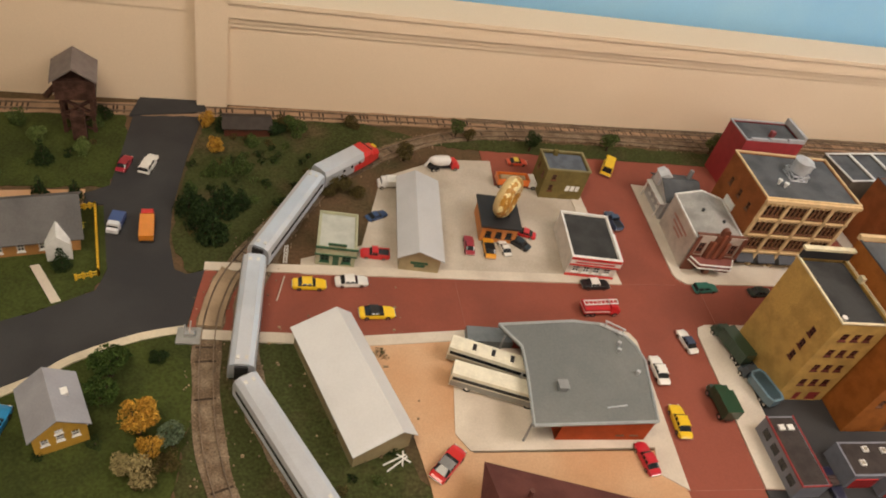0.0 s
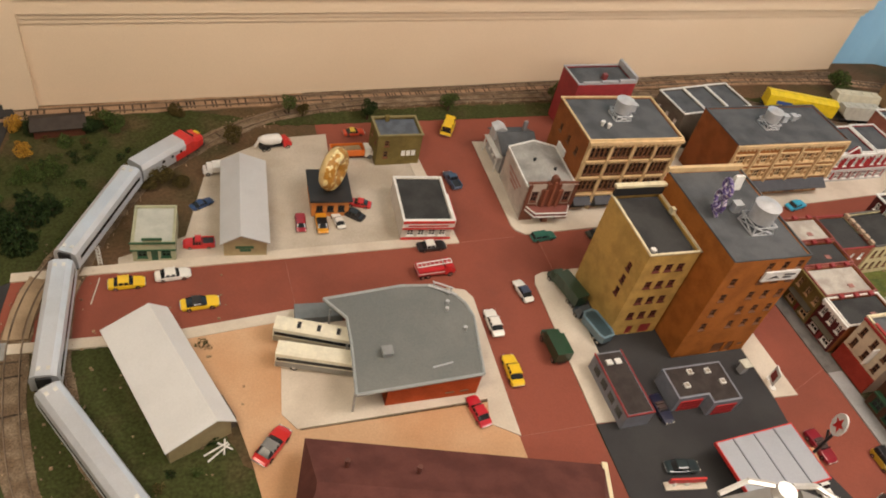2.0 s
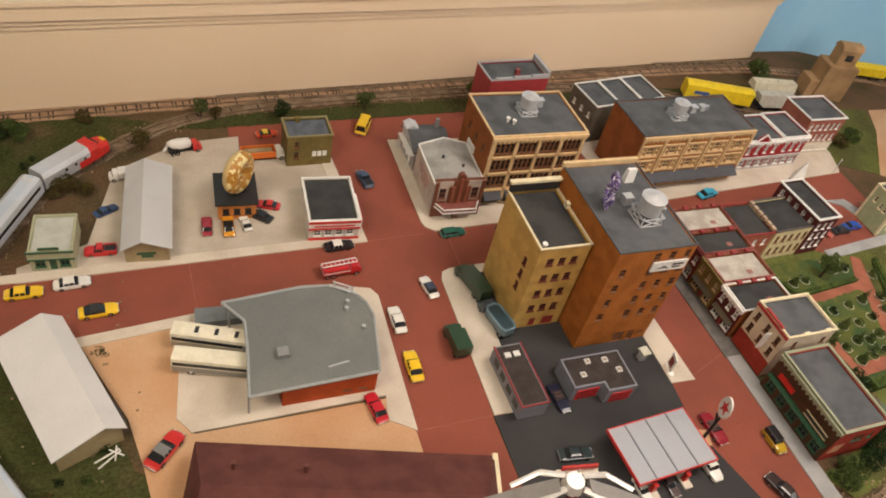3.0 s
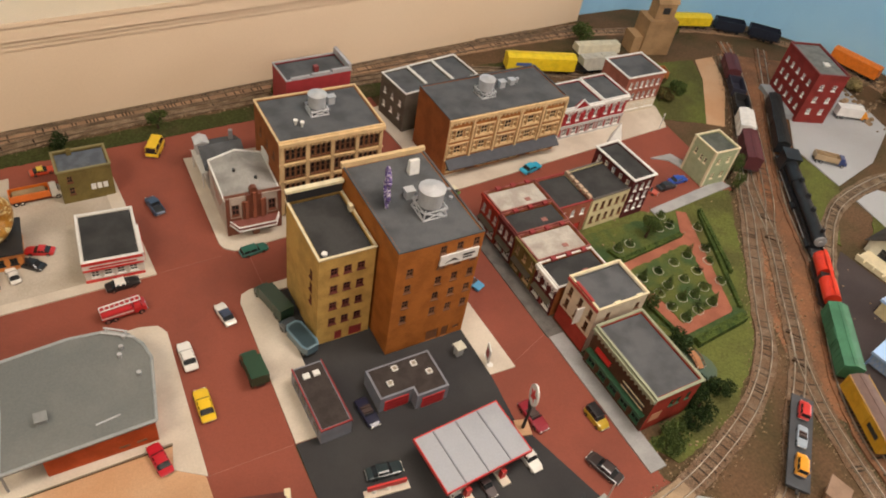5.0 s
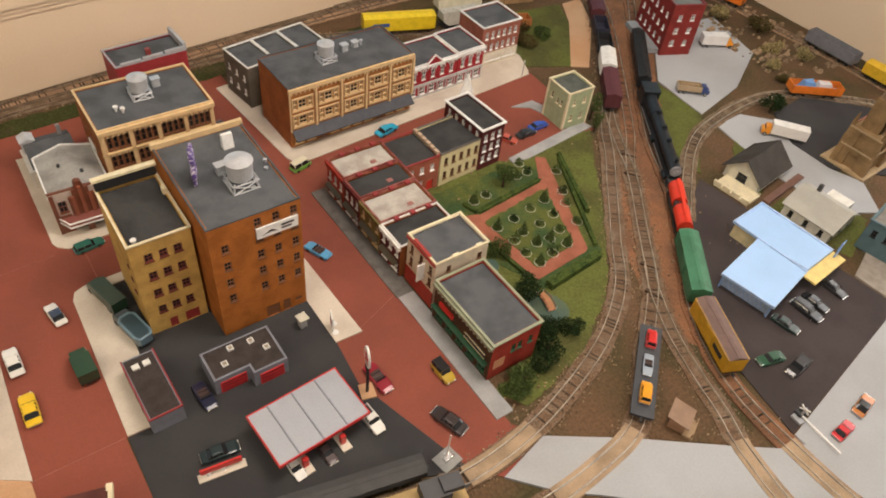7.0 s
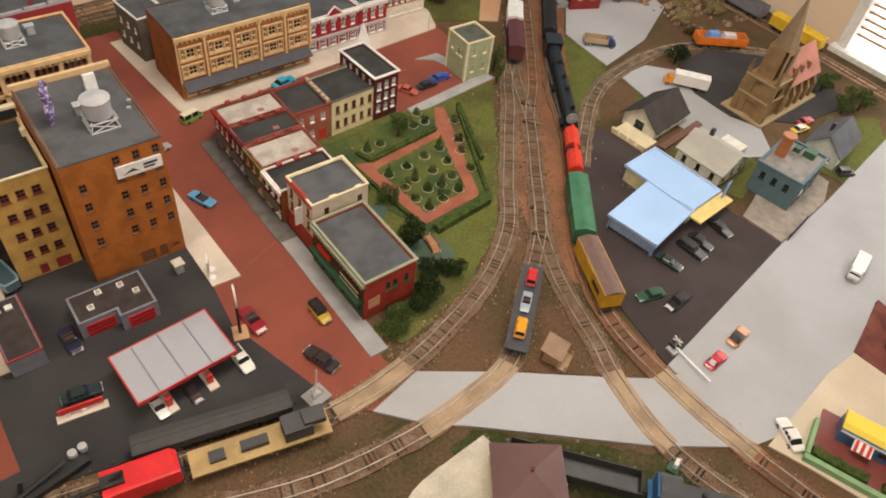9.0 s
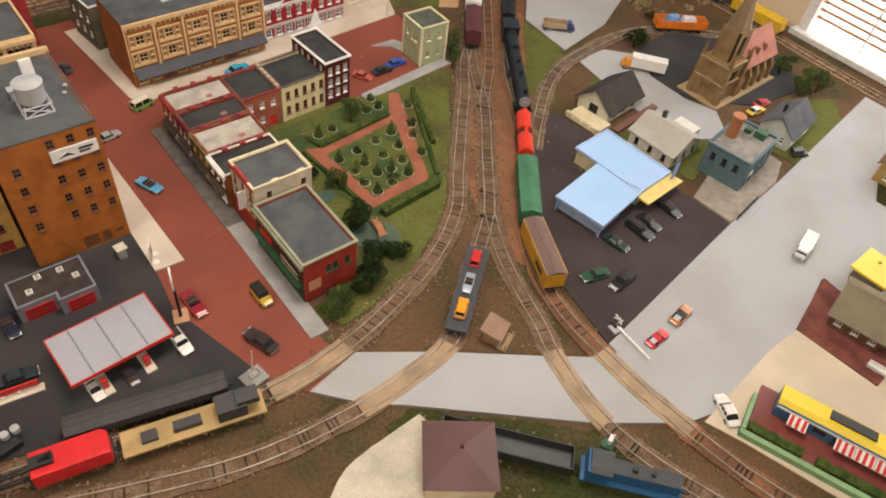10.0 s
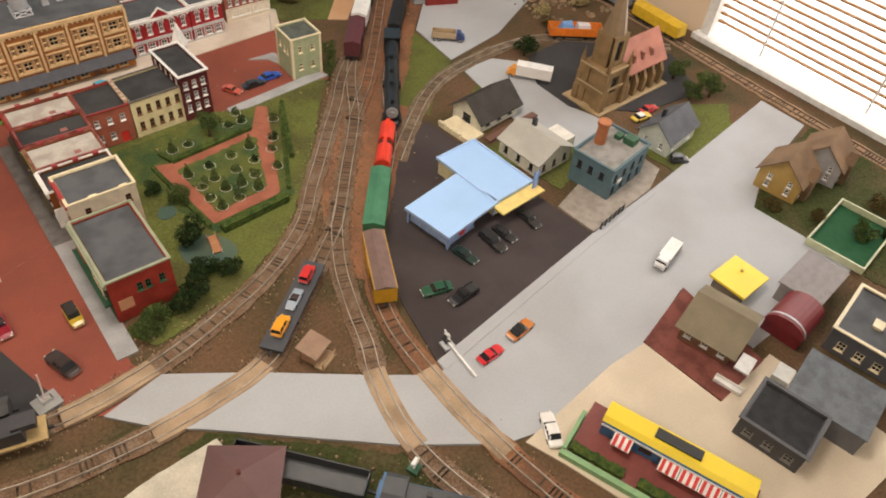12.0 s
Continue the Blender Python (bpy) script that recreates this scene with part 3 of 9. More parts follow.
def track(pts, label, bed=BALLAST, z=0.0, ballast=True, key=""):
    path = spline(pts, 0.62)
    ob = tagged(new("railway_track"), label, "railway track", "model railway tracks", "structure")
    if ballast:
        part("ballast", ribbon(Shape(), path[::3] + path[-1:], 1.7, z - 0.3, z + 0.15, jitter=0.2), bed, ob)
    ties = Shape()
    for i in range(1, len(path) - 1):
        d = (path[i + 1] - path[i - 1]).normalized()
        if random.random() < 0.2:
            continue
        m = Matrix.Translation(path[i]) @ Matrix.Rotation(math.atan2(d.y, d.x), 4, "Z")
        k = random.uniform(-0.12, 0.12)
        ties.box(-0.14, 0.14, -1.25 + k, 1.25 + k, z + 0.02, z + (0.162 if key.startswith("cross") else 0.135 if key in ("train", "west") else 0.17) + random.uniform(-0.05, 0.025), m)
    tagged(part("ties", ties, TIE, ob), kind="stuff")
    for sgn in (-1, 1):
        part("rail", ribbon(Shape(), path[::2] + path[-1:], 0.06, z + 0.15, z + 0.44, shift=0.83 * sgn), RAILB if key in ("back", "back2", "train", "west") else RAIL, ob)
    return ob


TRACKS = {
    "back": [(-140, 26), (-108, 30.6), (-88, 33.2), (-74, 35), (-44, 37.9), (-22, 39.6), (3, 41.4), (30, 43.4), (70, 46), (100, 46.5), (118, 44), (140, 40), (160, 28), (168, 12), (170, -8), (171, -30), (170, -60), (169, -120)],
    "back2": [(-30, 41), (-5, 43.2), (30, 46.4), (70, 48.6), (106, 49)],
    "train": [(-50, -52), (-58.8, -37), (-66, -24), (-67.8, -12), (-66.6, -2), (-59, 15.6), (-50, 24.8), (-42.6, 30.2), (-33.7, 34.6), (-22, 37), (-10, 38.4), (20, 40), (45, 40.6), (62, 39), (75, 35), (90, 29.8), (104, 27)],
    "west": [(-61, 14), (-69, 0), (-71.8, -8), (-72.2, -18), (-70, -32), (-64, -46)],
    "cross1": [(-20, -52), (6, -57.4), (20, -61), (30, -63), (40, -62.6), (50, -60.4), (61.5, -56.2), (71, -50), (77.4, -42.6), (82.4, -37.0), (88, -30.6), (93.6, -24.4), (99, -17.6), (104.4, -12.4)],
    "cross2": [(-20, -55), (0, -61), (12, -65.6), (24, -69.6), (36, -71.2), (46, -71), (55, -69.3), (63, -63.0), (68.4, -58.8), (73.2, -55.0), (77.2, -51.2), (83.4, -43.2), (90.2, -34.8), (94.6, -28.8), (98.6, -21.6), (103.4, -14.4), (110.6, -5.6), (121.8, 7.4), (136, 26)],
    "cross3": [(84.4, -42.0), (79.8, -47.8), (76.2, -52.2), (73.6, -56.4), (71.0, -61.6), (68.6, -68.4), (66.8, -74.6), (64.6, -80.5), (63.2, -90.8), (65.6, -102.7), (72, -118)],
    "cross4": [(150, 26), (134, 8.5), (117.5, -9.5), (105, -24.5), (96.5, -38), (87.6, -48.6), (77.6, -60), (71.8, -72.5), (70.8, -87), (71.4, -96), (72.2, -102), (73.6, -109), (79, -126)],
    "curve": [(93, -44.5), (101, -37.7), (110, -31), (119, -27.2), (134.7, -25.4), (146, -27.6), (157, -35.5), (167, -45)],
    "yard": [(94.4, -29.4), (97.6, -26.0), (101.4, -22.4), (107.4, -15.4), (114.6, -6.6), (121.5, 2.0), (127, 9), (135, 20), (142, 32)],
}
for n_, (key, pts) in enumerate(TRACKS.items()):
    track(pts, "weathered model railway track on ballast", DIRT if key in ("cross4", "yard") else CORK if key == "back" else CROSSBED if key.startswith("cross") else BALLAST, z=(0.12 if key.startswith("cross") else 0.05) + 0.008 * n_, key=key)
for key, ranges in (("cross1", (30.5, 43)), ("cross2", (38, 54.5)), ("cross3", (-91.5, -78)), ("cross4", (-98, -82)), ("train", (-13.2, -2.4)), ("west", (-13, -2.4))):
    path = spline(TRACKS[key], 0.8)
    ok = [p for p in path if ranges[0] <= (p.x if key in ("cross1", "cross2") else p.y) <= ranges[1] and (key != "train" or p.x < -60)]
    bd = Shape()
    for sh, hf in ((0.0, 0.68), (-1.2, 0.28), (1.2, 0.28)):
        ribbon(bd, ok, hf, 0.2, 0.5, shift=sh)
    setting("crossing_boards", bd, BOARD, "tan crossing boards between the rails", "level crossing")
# ---------------------------------------------------------------- buildings of the town
TANW = brick("tan_brick", (0.60, 0.385, 0.12), (0.75, 0.7, 0.6))
BROWNW = brick("orange_brown_brick", (0.42, 0.145, 0.032), (0.7, 0.62, 0.55))
RUST = brick("rust_brick", (0.31, 0.105, 0.034), (0.7, 0.62, 0.55))
REDW = brick("red_brick", (0.38, 0.052, 0.035), (0.75, 0.65, 0.6))
MAROON = brick("maroon_brick", (0.10, 0.022, 0.022), (0.8, 0.75, 0.7))
SALMON = brick("salmon_brick", (0.36, 0.12, 0.075), (0.8, 0.72, 0.66))
OLIVE = brick("olive_brick", (0.20, 0.155, 0.055), (0.75, 0.7, 0.6))
STONE = plain("buff_stone_trim", (0.66, 0.47, 0.25), 0.6)
PALEY = plain("pale_yellow_wall", (0.66, 0.58, 0.34), 0.6)
BEIGE = plain("beige_stucco", (0.66, 0.58, 0.44), 0.65)
GREYST = brick("grey_stone_brick", (0.15, 0.13, 0.105), (0.7, 0.68, 0.66))
DKGREEN = plain("dark_green_trim", (0.03, 0.10, 0.05), 0.55)
SAGE = plain("sage_green_wall", (0.36, 0.40, 0.24), 0.65)
REDFR = plain("maroon_window_frame", (0.20, 0.025, 0.03), 0.5)
GREYFR = plain("grey_window_frame", (0.20, 0.19, 0.17), 0.5)
BROWNFR = plain("brown_window_frame", (0.17, 0.07, 0.03), 0.55)
AWN = plain("slate_awning", (0.065, 0.07, 0.085), 0.7)

# tall tan office building
ob = thing("office_building", "tall tan brick office block with maroon windows and charcoal roof", "building", 6.2, -22.4, 0.25)
W, D, Hh = 8.0, 12.2, 17.1
block(ob, W, D, Hh, {"*": TANW}, ROOFD, {"S": grid(2.2, 6.0, 3, 3.7, 13.7, 4, 1.1, 1.4), "W": grid(9.6, 9.6, 1, 6.6, 11.6, 3, 0.9, 1.5)}, plain("deep_maroon_frame", (0.13, 0.03, 0.02), 0.5), 0.9, CREAM, 0.12, {"S": [(4.9, 0, 2.0, 2.0), (2.7, 0, 1.1, 1.9)]})
part("parapet", Shape().box(0, W, D - 0.5, D, Hh + 0.2, Hh + 1.7), BLACK, ob, "black-faced raised rear parapet")
part("coping", Shape().box(-0.2, W + 0.2, D - 0.6, D + 0.2, Hh + 1.7, Hh + 2.1), CREAM, ob, "cream coping")
part("chimney", Shape().box(W - 0.7, W - 0.1, 7.4, 8.2, Hh, Hh + 1.0), CREAM, ob)
part("roof_vent", Shape().cyl(1.2, 1.2, Hh - 0.9, Hh - 0.2, 0.28, 10).cyl(1.2, 1.2, Hh - 0.2, Hh, 0.4, 10), WHITE, ob)

# tall orange-brown hotel tower
ob = thing("brick_tower", "tall orange-brown brick tower with grey roof and white banner sign", "building", 14.6, -27.6, 0.25)
W, D, Hh = 12.6, 18.2, 20.4
wn = grid(2.0, 2.0, 1, 6.2, 15.6, 4, 1.0, 1.5) + grid(6.6, 11.6, 3, 6.2, 15.6, 4, 1.0, 1.5) + grid(6.6, 11.6, 3, 18.2, 18.2, 1, 1.0, 1.5)
block(ob, W, D, Hh, {"*": BROWNW}, ROOF, {"S": wn, "E": grid(2.5, 15.5, 5, 6.2, 15.6, 4, 1.0, 1.5)}, BROWNFR, 0.12, ROOF, 0.04, {"S": [(6.4, 0, 2.0, 2.3), (9.0, 0, 1.1, 2.3), (10.9, 1.0, 1.0, 0.8)]}, BROWNFR)
part("coping", Shape().box(-0.2, W + 0.2, D - 0.3, D + 0.3, Hh, Hh + 0.8), STONE, ob, "pale stone rear cornice")
bn = part("banner", Shape().box(6.2, 12.0, -0.35, -0.1, 16.3, 18.1), WHITE, ob, "white banner sign")
part("lettering", Shape().box(9.6, 11.4, -0.4, -0.33, 17.3, 17.6).box(9.6, 11.0, -0.4, -0.33, 16.8, 17.05).add([(6.8, -0.39, 16.7), (8.2, -0.39, 17.4), (9.2, -0.39, 16.7), (8.2, -0.39, 16.95)], [(0, 1, 2, 3)]), BLACK, bn, "dark unreadable lettering and emblem")
water_tank(ob, 7.4, 6.2, Hh - 0.12, 1.75, 2.5, 1.5)
roof_box(ob, 5.4, 9.0, Hh - 0.12, 1.2, 1.0, 1.4)
part("stair_hood", Shape().loft([[(8.2, 13.6, 20.2), (9.7, 13.6, 20.2), (9.7, 14.7, 20.2), (8.2, 14.7, 20.2)], [(8.2, 13.9, 22.6), (9.7, 13.9, 22.6), (9.7, 14.4, 22.6), (8.2, 14.4, 22.6)]]), WHITE, ob, "white upright stair hood")
LATTICE = mat("purple_lattice", (0.09, 0.05, 0.22), 0.5, 0.2, 260, 0.1, second=(0.55, 0.5, 0.58), mask=(0.5, 0.6))
tilt = pose(0.026, 0.095, 0.203, 0, 0, -20)
sg = part("roof_sign", Shape().box(-0.2, 0.2, -1.2, 1.2, 0, 0.5), LATTICE, ob, "purple lattice roof sign", at=tilt)
for zc, rr in ((2.1, 1.25), (4.4, 1.05)):
    rg = Shape()
    for i in range(14):
        a, b = 2 * math.pi * i / 14, 2 * math.pi * (i + 1) / 14
        rg.bar((0, 1.35 * rr * math.cos(a), zc + rr * math.sin(a)), (0, 1.35 * rr * math.cos(b), zc + rr * math.sin(b)), 0.3, 6)
    for q in (-0.5, 0.0, 0.5):
        rg.bar((0, q * rr * 1.35, zc - rr * 0.8), (0, -q * rr * 1.35, zc + rr * 0.8), 0.12, 5)
    part("sign_ring", rg, LATTICE, sg)
for a in ((11.4, 7.4), (12.0, 9.0), (8.4, 4.6)):
    part("roof_vent", Shape().cyl(a[0], a[1], Hh - 0.3, Hh + 0.3, 0.22, 8, 0.3), STEEL, ob)

# three-storey arched-window building
BAYBR = plain("brown_bay_panel", (0.15, 0.055, 0.02), 0.6)
ob = thing("arcade_building", "three-storey brick building with buff arched-window front", "building", 10.5, 5.2, 0.3)
W, D, Hh = 17.8, 12.2, 14.8
wn = [(1.05 + bay * 4.2 + i * 0.9, 4.2 + k * 3.5, 0.68, 2.3) for k in range(3) for bay in range(4) for i in range(4)]
block(ob, W, D, Hh, {"*": RUST, "S": STONE}, ROOF, {"S": wn, "W": grid(3, 9.5, 3, 5, 10, 2, 0.9, 1.5)}, BROWNFR, 0.25, STONE, 0.15, {"S": [(0.95 + 4.2 * bay, 0.1, 3.3, 2.6) for bay in range(4)]}, GLASS)
cornice(ob, "S", W, D, Hh - 0.6, STONE, 0.6, 0.6, 22)
for z in (3.2, 6.95, 10.45):
    cornice(ob, "S", W, D, z - 0.1, STONE, 0.3, 0.3, name="string_course")
for bay in range(5):
    x = 0.1 + bay * 4.25
    part("pilaster", Shape().box(x, x + 0.55, -0.3, -0.01, 0, Hh - 0.7), STONE, ob)
for k in range(3):
    for bay in range(4):
        x = 0.9 + bay * 4.2
        bay_holes = [(0.15 + i * 0.9, 0.35, 0.68, 2.3) for i in range(4)]
        part("bay_panel", pierced(3.65, 2.85, bay_holes, 0.06), BAYBR, ob, "brown recessed window bay", at=pose(x * CM, -0.0006, (3.85 + 3.5 * k) * CM))
        for i in range(4):
            hood = Shape()
            for q in range(4):
                a, b = math.pi * q / 4, math.pi * (q + 1) / 4
                hood.bar((x + 0.49 + i * 0.9 + 0.36 * math.cos(a), -0.1, 6.4 + 3.5 * k + 0.2 * math.sin(a)), (x + 0.49 + i * 0.9 + 0.36 * math.cos(b), -0.1, 6.4 + 3.5 * k + 0.2 * math.sin(b)), 0.09, 4)
            part("window_arch", hood, STONE, ob)
for bay in range(4):
    x = 0.95 + 4.2 * bay
    part("awning", Shape().loft([[(x, -0.02, 2.8), (x, -1.3, 1.9), (x, -1.3, 1.7), (x, -0.02, 2.6)], [(x + 3.3, -0.02, 2.8), (x + 3.3, -1.3, 1.9), (x + 3.3, -1.3, 1.7), (x + 3.3, -0.02, 2.6)]]), AWN, ob, "slate awning")
water_tank(ob, 8.8, 6.8, Hh - 0.25, 1.5, 2.2, 1.2)
roof_box(ob, 11.2, 7.8, Hh - 0.25, 1.2, 0.9, 1.5)
for a in ((4.2, 4.2), (5.0, 3.4)):
    part("roof_vent", Shape().cyl(a[0], a[1], Hh - 0.3, Hh + 0.5, 0.2, 8).cyl(a[0], a[1], Hh + 0.5, Hh + 0.8, 0.38, 8), WHITE, ob)
part("wall_sign", Shape().box(-0.3, -0.05, 5.2, 8.2, 7.3, 8.6), WHITE, ob, "white painted wall sign")

# theatre
THB = plain("brown_arch", (0.17, 0.055, 0.03), 0.55)
ob = thing("theatre", "white brick theatre with brown arched front and marquee", "theatre", 1.2, 3.6, 0.3, -2)
W, D, Hh = 8.8, 10.8, 6.6
WHB = brick("white_brick", (0.60, 0.53, 0.47), (0.8, 0.8, 0.8))
gable(ob, W, D, Hh, 1.3, WHB, mat("pale_grey_roof", (0.36, 0.35, 0.33), 0.85, 0.15, 25), "y", 0.0)
for sgn in (0, 1):
    part("coping", Shape().loft([[(W * sgn, y, Hh), (W / 2, y, Hh + 1.3), (W / 2, y, Hh + 1.65), (W * sgn, y, Hh + 0.35)] for y in (D - 0.2, D + 0.12)]), WHITE, ob)
    part("coping", Shape().box(W * sgn - 0.12, W * sgn + 0.14, 0, D - 0.2, Hh + 0.1, Hh + 0.42), WHITE, ob)
front = part("front", pierced(W, 7.6, [(0.9, 3.9, 1.2, 2.2), (6.7, 3.9, 1.2, 2.2), (2.4, 0, 4.0, 2.1)], 0.3), brick("pale_theatre_front", (0.50, 0.42, 0.36), (0.8, 0.8, 0.8)), ob, "pale brick front wall", at=pose(0, -0.003, 0))
for x in (0.9, 6.7):
    window_parts(front, x, 3.9, 1.2, 2.2, THB, Matrix.Identity(4))
part("entrance", Shape().box(2.4, 6.4, 0.2, 0.28, 0, 2.1), BLACK, front, "dark recessed entrance")
part("front_coping", Shape().box(-0.1, W + 0.1, -0.15, 0.25, 7.6, 7.85), THB, ob)
part("brown_pier", Shape().box(0, 0.6, -0.5, -0.31, 0, 7.6), THB, ob)
part("brown_pier", Shape().box(W - 0.6, W, -0.5, -0.31, 0, 7.6), THB, ob)
part("brown_base", Shape().box(0.6, 2.3, -0.45, -0.31, 0, 3.4), THB, ob)
part("brown_base", Shape().box(6.5, W - 0.6, -0.45, -0.31, 0, 3.4), THB, ob)
arch = [(2.5, 3.2), (2.5, 6.6), (3.2, 6.6), (3.2, 7.9), (3.8, 7.9)] + [(4.4 - 0.6 * math.cos(math.pi * i / 6), 8.7 + 0.6 * math.sin(math.pi * i / 6)) for i in range(7)] + [(5.0, 7.9), (5.6, 7.9), (5.6, 6.6), (6.3, 6.6), (6.3, 3.2)]
n = len(arch)
ga = part("arched_gable", Shape().add([(x, -0.65, z) for x, z in arch] + [(x, 0.25, z) for x, z in arch], [tuple(range(n)), tuple(range(2 * n - 1, n - 1, -1))] + [(i, n + i, n + (i + 1) % n, (i + 1) % n) for i in range(n)]), THB, ob, "stepped brown gable over the marquee")
for x in (2.9, 4.15, 5.4):
    part("rib", Shape().box(x, x + 0.5, -0.9, -0.64, 3.2, 8.4 if x == 4.15 else 6.8), plain("light_brown_rib", (0.28, 0.09, 0.05), 0.5), ga)
mq = part("marquee", Shape().prism([(0.5, -0.5), (1.5, -2.4), (7.3, -2.4), (8.3, -0.5)], 2.5, 3.1), plain("marquee_roof", (0.22, 0.07, 0.055), 0.6), ob, "red-brown marquee with white edge")
part("marquee_edge", Shape().prism([(0.35, -0.5), (1.4, -2.55), (7.4, -2.55), (8.45, -0.5)], 2.3, 2.52), WHITE, mq)
part("marquee_edge", Shape().bar((0.5, -0.55, 3.12), (1.5, -2.4, 3.12), 0.14, 5).bar((1.5, -2.4, 3.12), (7.3, -2.4, 3.12), 0.14, 5).bar((7.3, -2.4, 3.12), (8.3, -0.55, 3.12), 0.14, 5), WHITE, mq)
part("ticket_booth", Shape().box(3.9, 4.9, -1.2, -0.4, 0, 2.0), plain("booth_brown", (0.22, 0.09, 0.05)), ob)
for k, (y0, y1, z0) in enumerate(((2.4, 8.2, 4.6), (3.2, 7.6, 3.7), (3.8, 6.6, 2.9))):
    part("wall_lettering", Shape().box(-0.05, -0.01, y0, y1, z0, z0 + 0.42), plain("faded_red_lettering", (0.42, 0.2, 0.16)), ob, "faded red unreadable wall lettering")
for a in ((3, 6), (5.8, 3.4)):
    part("roof_vent", Shape().cyl(a[0], a[1], Hh, Hh + 1.5, 0.25, 8), BLACK, ob)

# grey house beside the theatre
ob = thing("corner_house", "small grey clapboard house with slate roof", "house", 1.6, 15.4, 0.3)
gable(ob, 6.4, 7.4, 4.4, 1.8, plain("grey_clapboard", (0.42, 0.42, 0.42), 0.6), ROOF, "x", 0.4, {"W": grid(1.8, 5.4, 3, 1.2, 1.2, 1, 0.8, 1.4), "S": grid(1.4, 5, 2, 1.4, 1.4, 1, 0.8, 1.4)}, WHITE, {"W": []})
part("dormer", Shape().box(-0.6, 1.4, 4.0, 6.0, 4.4, 6.6).loft([[(-0.8, 3.8, 6.6), (0.4, 3.8, 7.2), (1.6, 3.8, 6.6)], [(-0.8, 6.2, 6.6), (0.4, 6.2, 7.2), (1.6, 6.2, 6.6)]]), plain("pale_dormer", (0.55, 0.56, 0.58)), ob, "pale grey square dormer")
part("chimney", Shape().box(5.2, 5.8, 4.8, 5.4, 4.6, 7.6), plain("grey_chimney", (0.25, 0.25, 0.26)), ob)
part("porch_post", Shape().box(-0.9, -0.7, 0.4, 0.6, 0, 3.2).box(-0.9, -0.7, 6.6, 6.8, 0, 3.2).box(-1.0, 0, 0.2, 7.0, 3.2, 3.4), WHITE, ob)

# red warehouse behind
ob = thing("warehouse", "red-walled flat-roofed warehouse with grey parapet", "building", 19.4, 27.0, 0.1, 3)
GCOP = plain("grey_coping", (0.4, 0.4, 0.42))
block(ob, 12.8, 6.6, 11.2, {"*": plain("warehouse_red", (0.32, 0.03, 0.035), 0.6)}, ROOF, {"S": grid(2.4, 10.4, 3, 4.5, 4.5, 1, 1.0, 1.4)}, GREYFR, 0.5, GCOP, 0.1)
part("parapet", Shape().box(12.3, 12.9, 0, 6.6, 11.4, 12.6), GCOP, ob, "grey raised end parapet")
part("chimney", Shape().box(6.2, 7.0, 1.6, 2.4, 10.6, 12.2), plain("red_chimney", (0.25, 0.05, 0.05)), ob)
for i in range(3):
    part("parapet_step", Shape().box(1.0 + i * 4.0, 4.6 + i * 4.0, -0.12, 0.4, 11.4, 11.7 + 0.15 * i), GCOP, ob)

# hotel
ob = thing("hotel", "long rust brick hotel with ornate buff front and slate awning", "building", 41.7, 6.0, 0.3, 1.2)
W, D, Hh = 26.0, 11.4, 12.4
wn = []
for k in range(2):
    for i in range(5):
        c = 2.6 + i * 5.25
        wn += [(c - 0.8, 4.6 + 3.4 * k, 1.6, 1.7), (c - 1.75, 4.6 + 3.4 * k, 0.5, 0.75), (c - 1.75, 5.6 + 3.4 * k, 0.5, 0.75), (c + 1.25, 4.6 + 3.4 * k, 0.5, 0.75), (c + 1.25, 5.6 + 3.4 * k, 0.5, 0.75)]
shop = [(0.8 + i * 2.45, 0.5, 1.7, 1.8) for i in range(10) if i not in (2, 7)]
block(ob, W, D, Hh, {"*": RUST, "S": brick("ochre_hotel_brick", (0.40, 0.17, 0.055), (0.7, 0.62, 0.55))}, ROOF, {"S": wn + shop}, STONE, 0.12, ROOF, 0.08, {"S": [(5.7, 0, 1.7, 2.3), (17.95, 0, 1.7, 2.3)]}, BROWNFR)
cornice(ob, "S", W, D, 11.8, STONE, 0.5, 0.6, 30)
for i in range(6):
    x = 0.0 + i * 5.22
    part("pilaster", Shape().box(max(0, x - 0.2), x + 0.2, -0.4, -0.01, 3.6, 11.6), STONE, ob)
for k in range(2):
    for i in range(5):
        c = 2.6 + i * 5.25
        for zz in (4.1, 6.6):
            part("window_ledge", Shape().box(c - 2.1, c + 2.1, -0.25, -0.01, zz + 3.4 * k, zz + 0.3 + 3.4 * k), STONE, ob)
        for xa, xb in ((-1.05, -0.9), (0.9, 1.05), (-2.05, -1.88), (1.88, 2.05)):
            part("window_jamb", Shape().box(c + xa, c + xb, -0.2, -0.01, 4.4 + 3.4 * k, 6.6 + 3.4 * k), STONE, ob)
part("awning", Shape().loft([[(0.3, -0.02, 3.6), (0.3, -1.9, 2.5), (0.3, -1.9, 2.3), (0.3, -0.02, 3.4)], [(W - 0.3, -0.02, 3.6), (W - 0.3, -1.9, 2.5), (W - 0.3, -1.9, 2.3), (W - 0.3, -0.02, 3.4)]]), AWN, ob, "slate awning along the front")
water_tank(ob, 10.6, 5.6, Hh - 0.12, 1.5, 2.1, 1.2)
roof_box(ob, 14.4, 6.2, Hh - 0.3, 1.2, 1.0, 1.5)
roof_box(ob, 17.0, 6.6, Hh - 0.3, 1.1, 1.0, 1.2)
part("roof_vent", Shape().cyl(18.9, 7.2, Hh - 0.3, Hh + 0.6, 0.2, 8).cyl(18.9, 7.2, Hh + 0.6, Hh + 0.9, 0.34, 8), STEEL, ob)

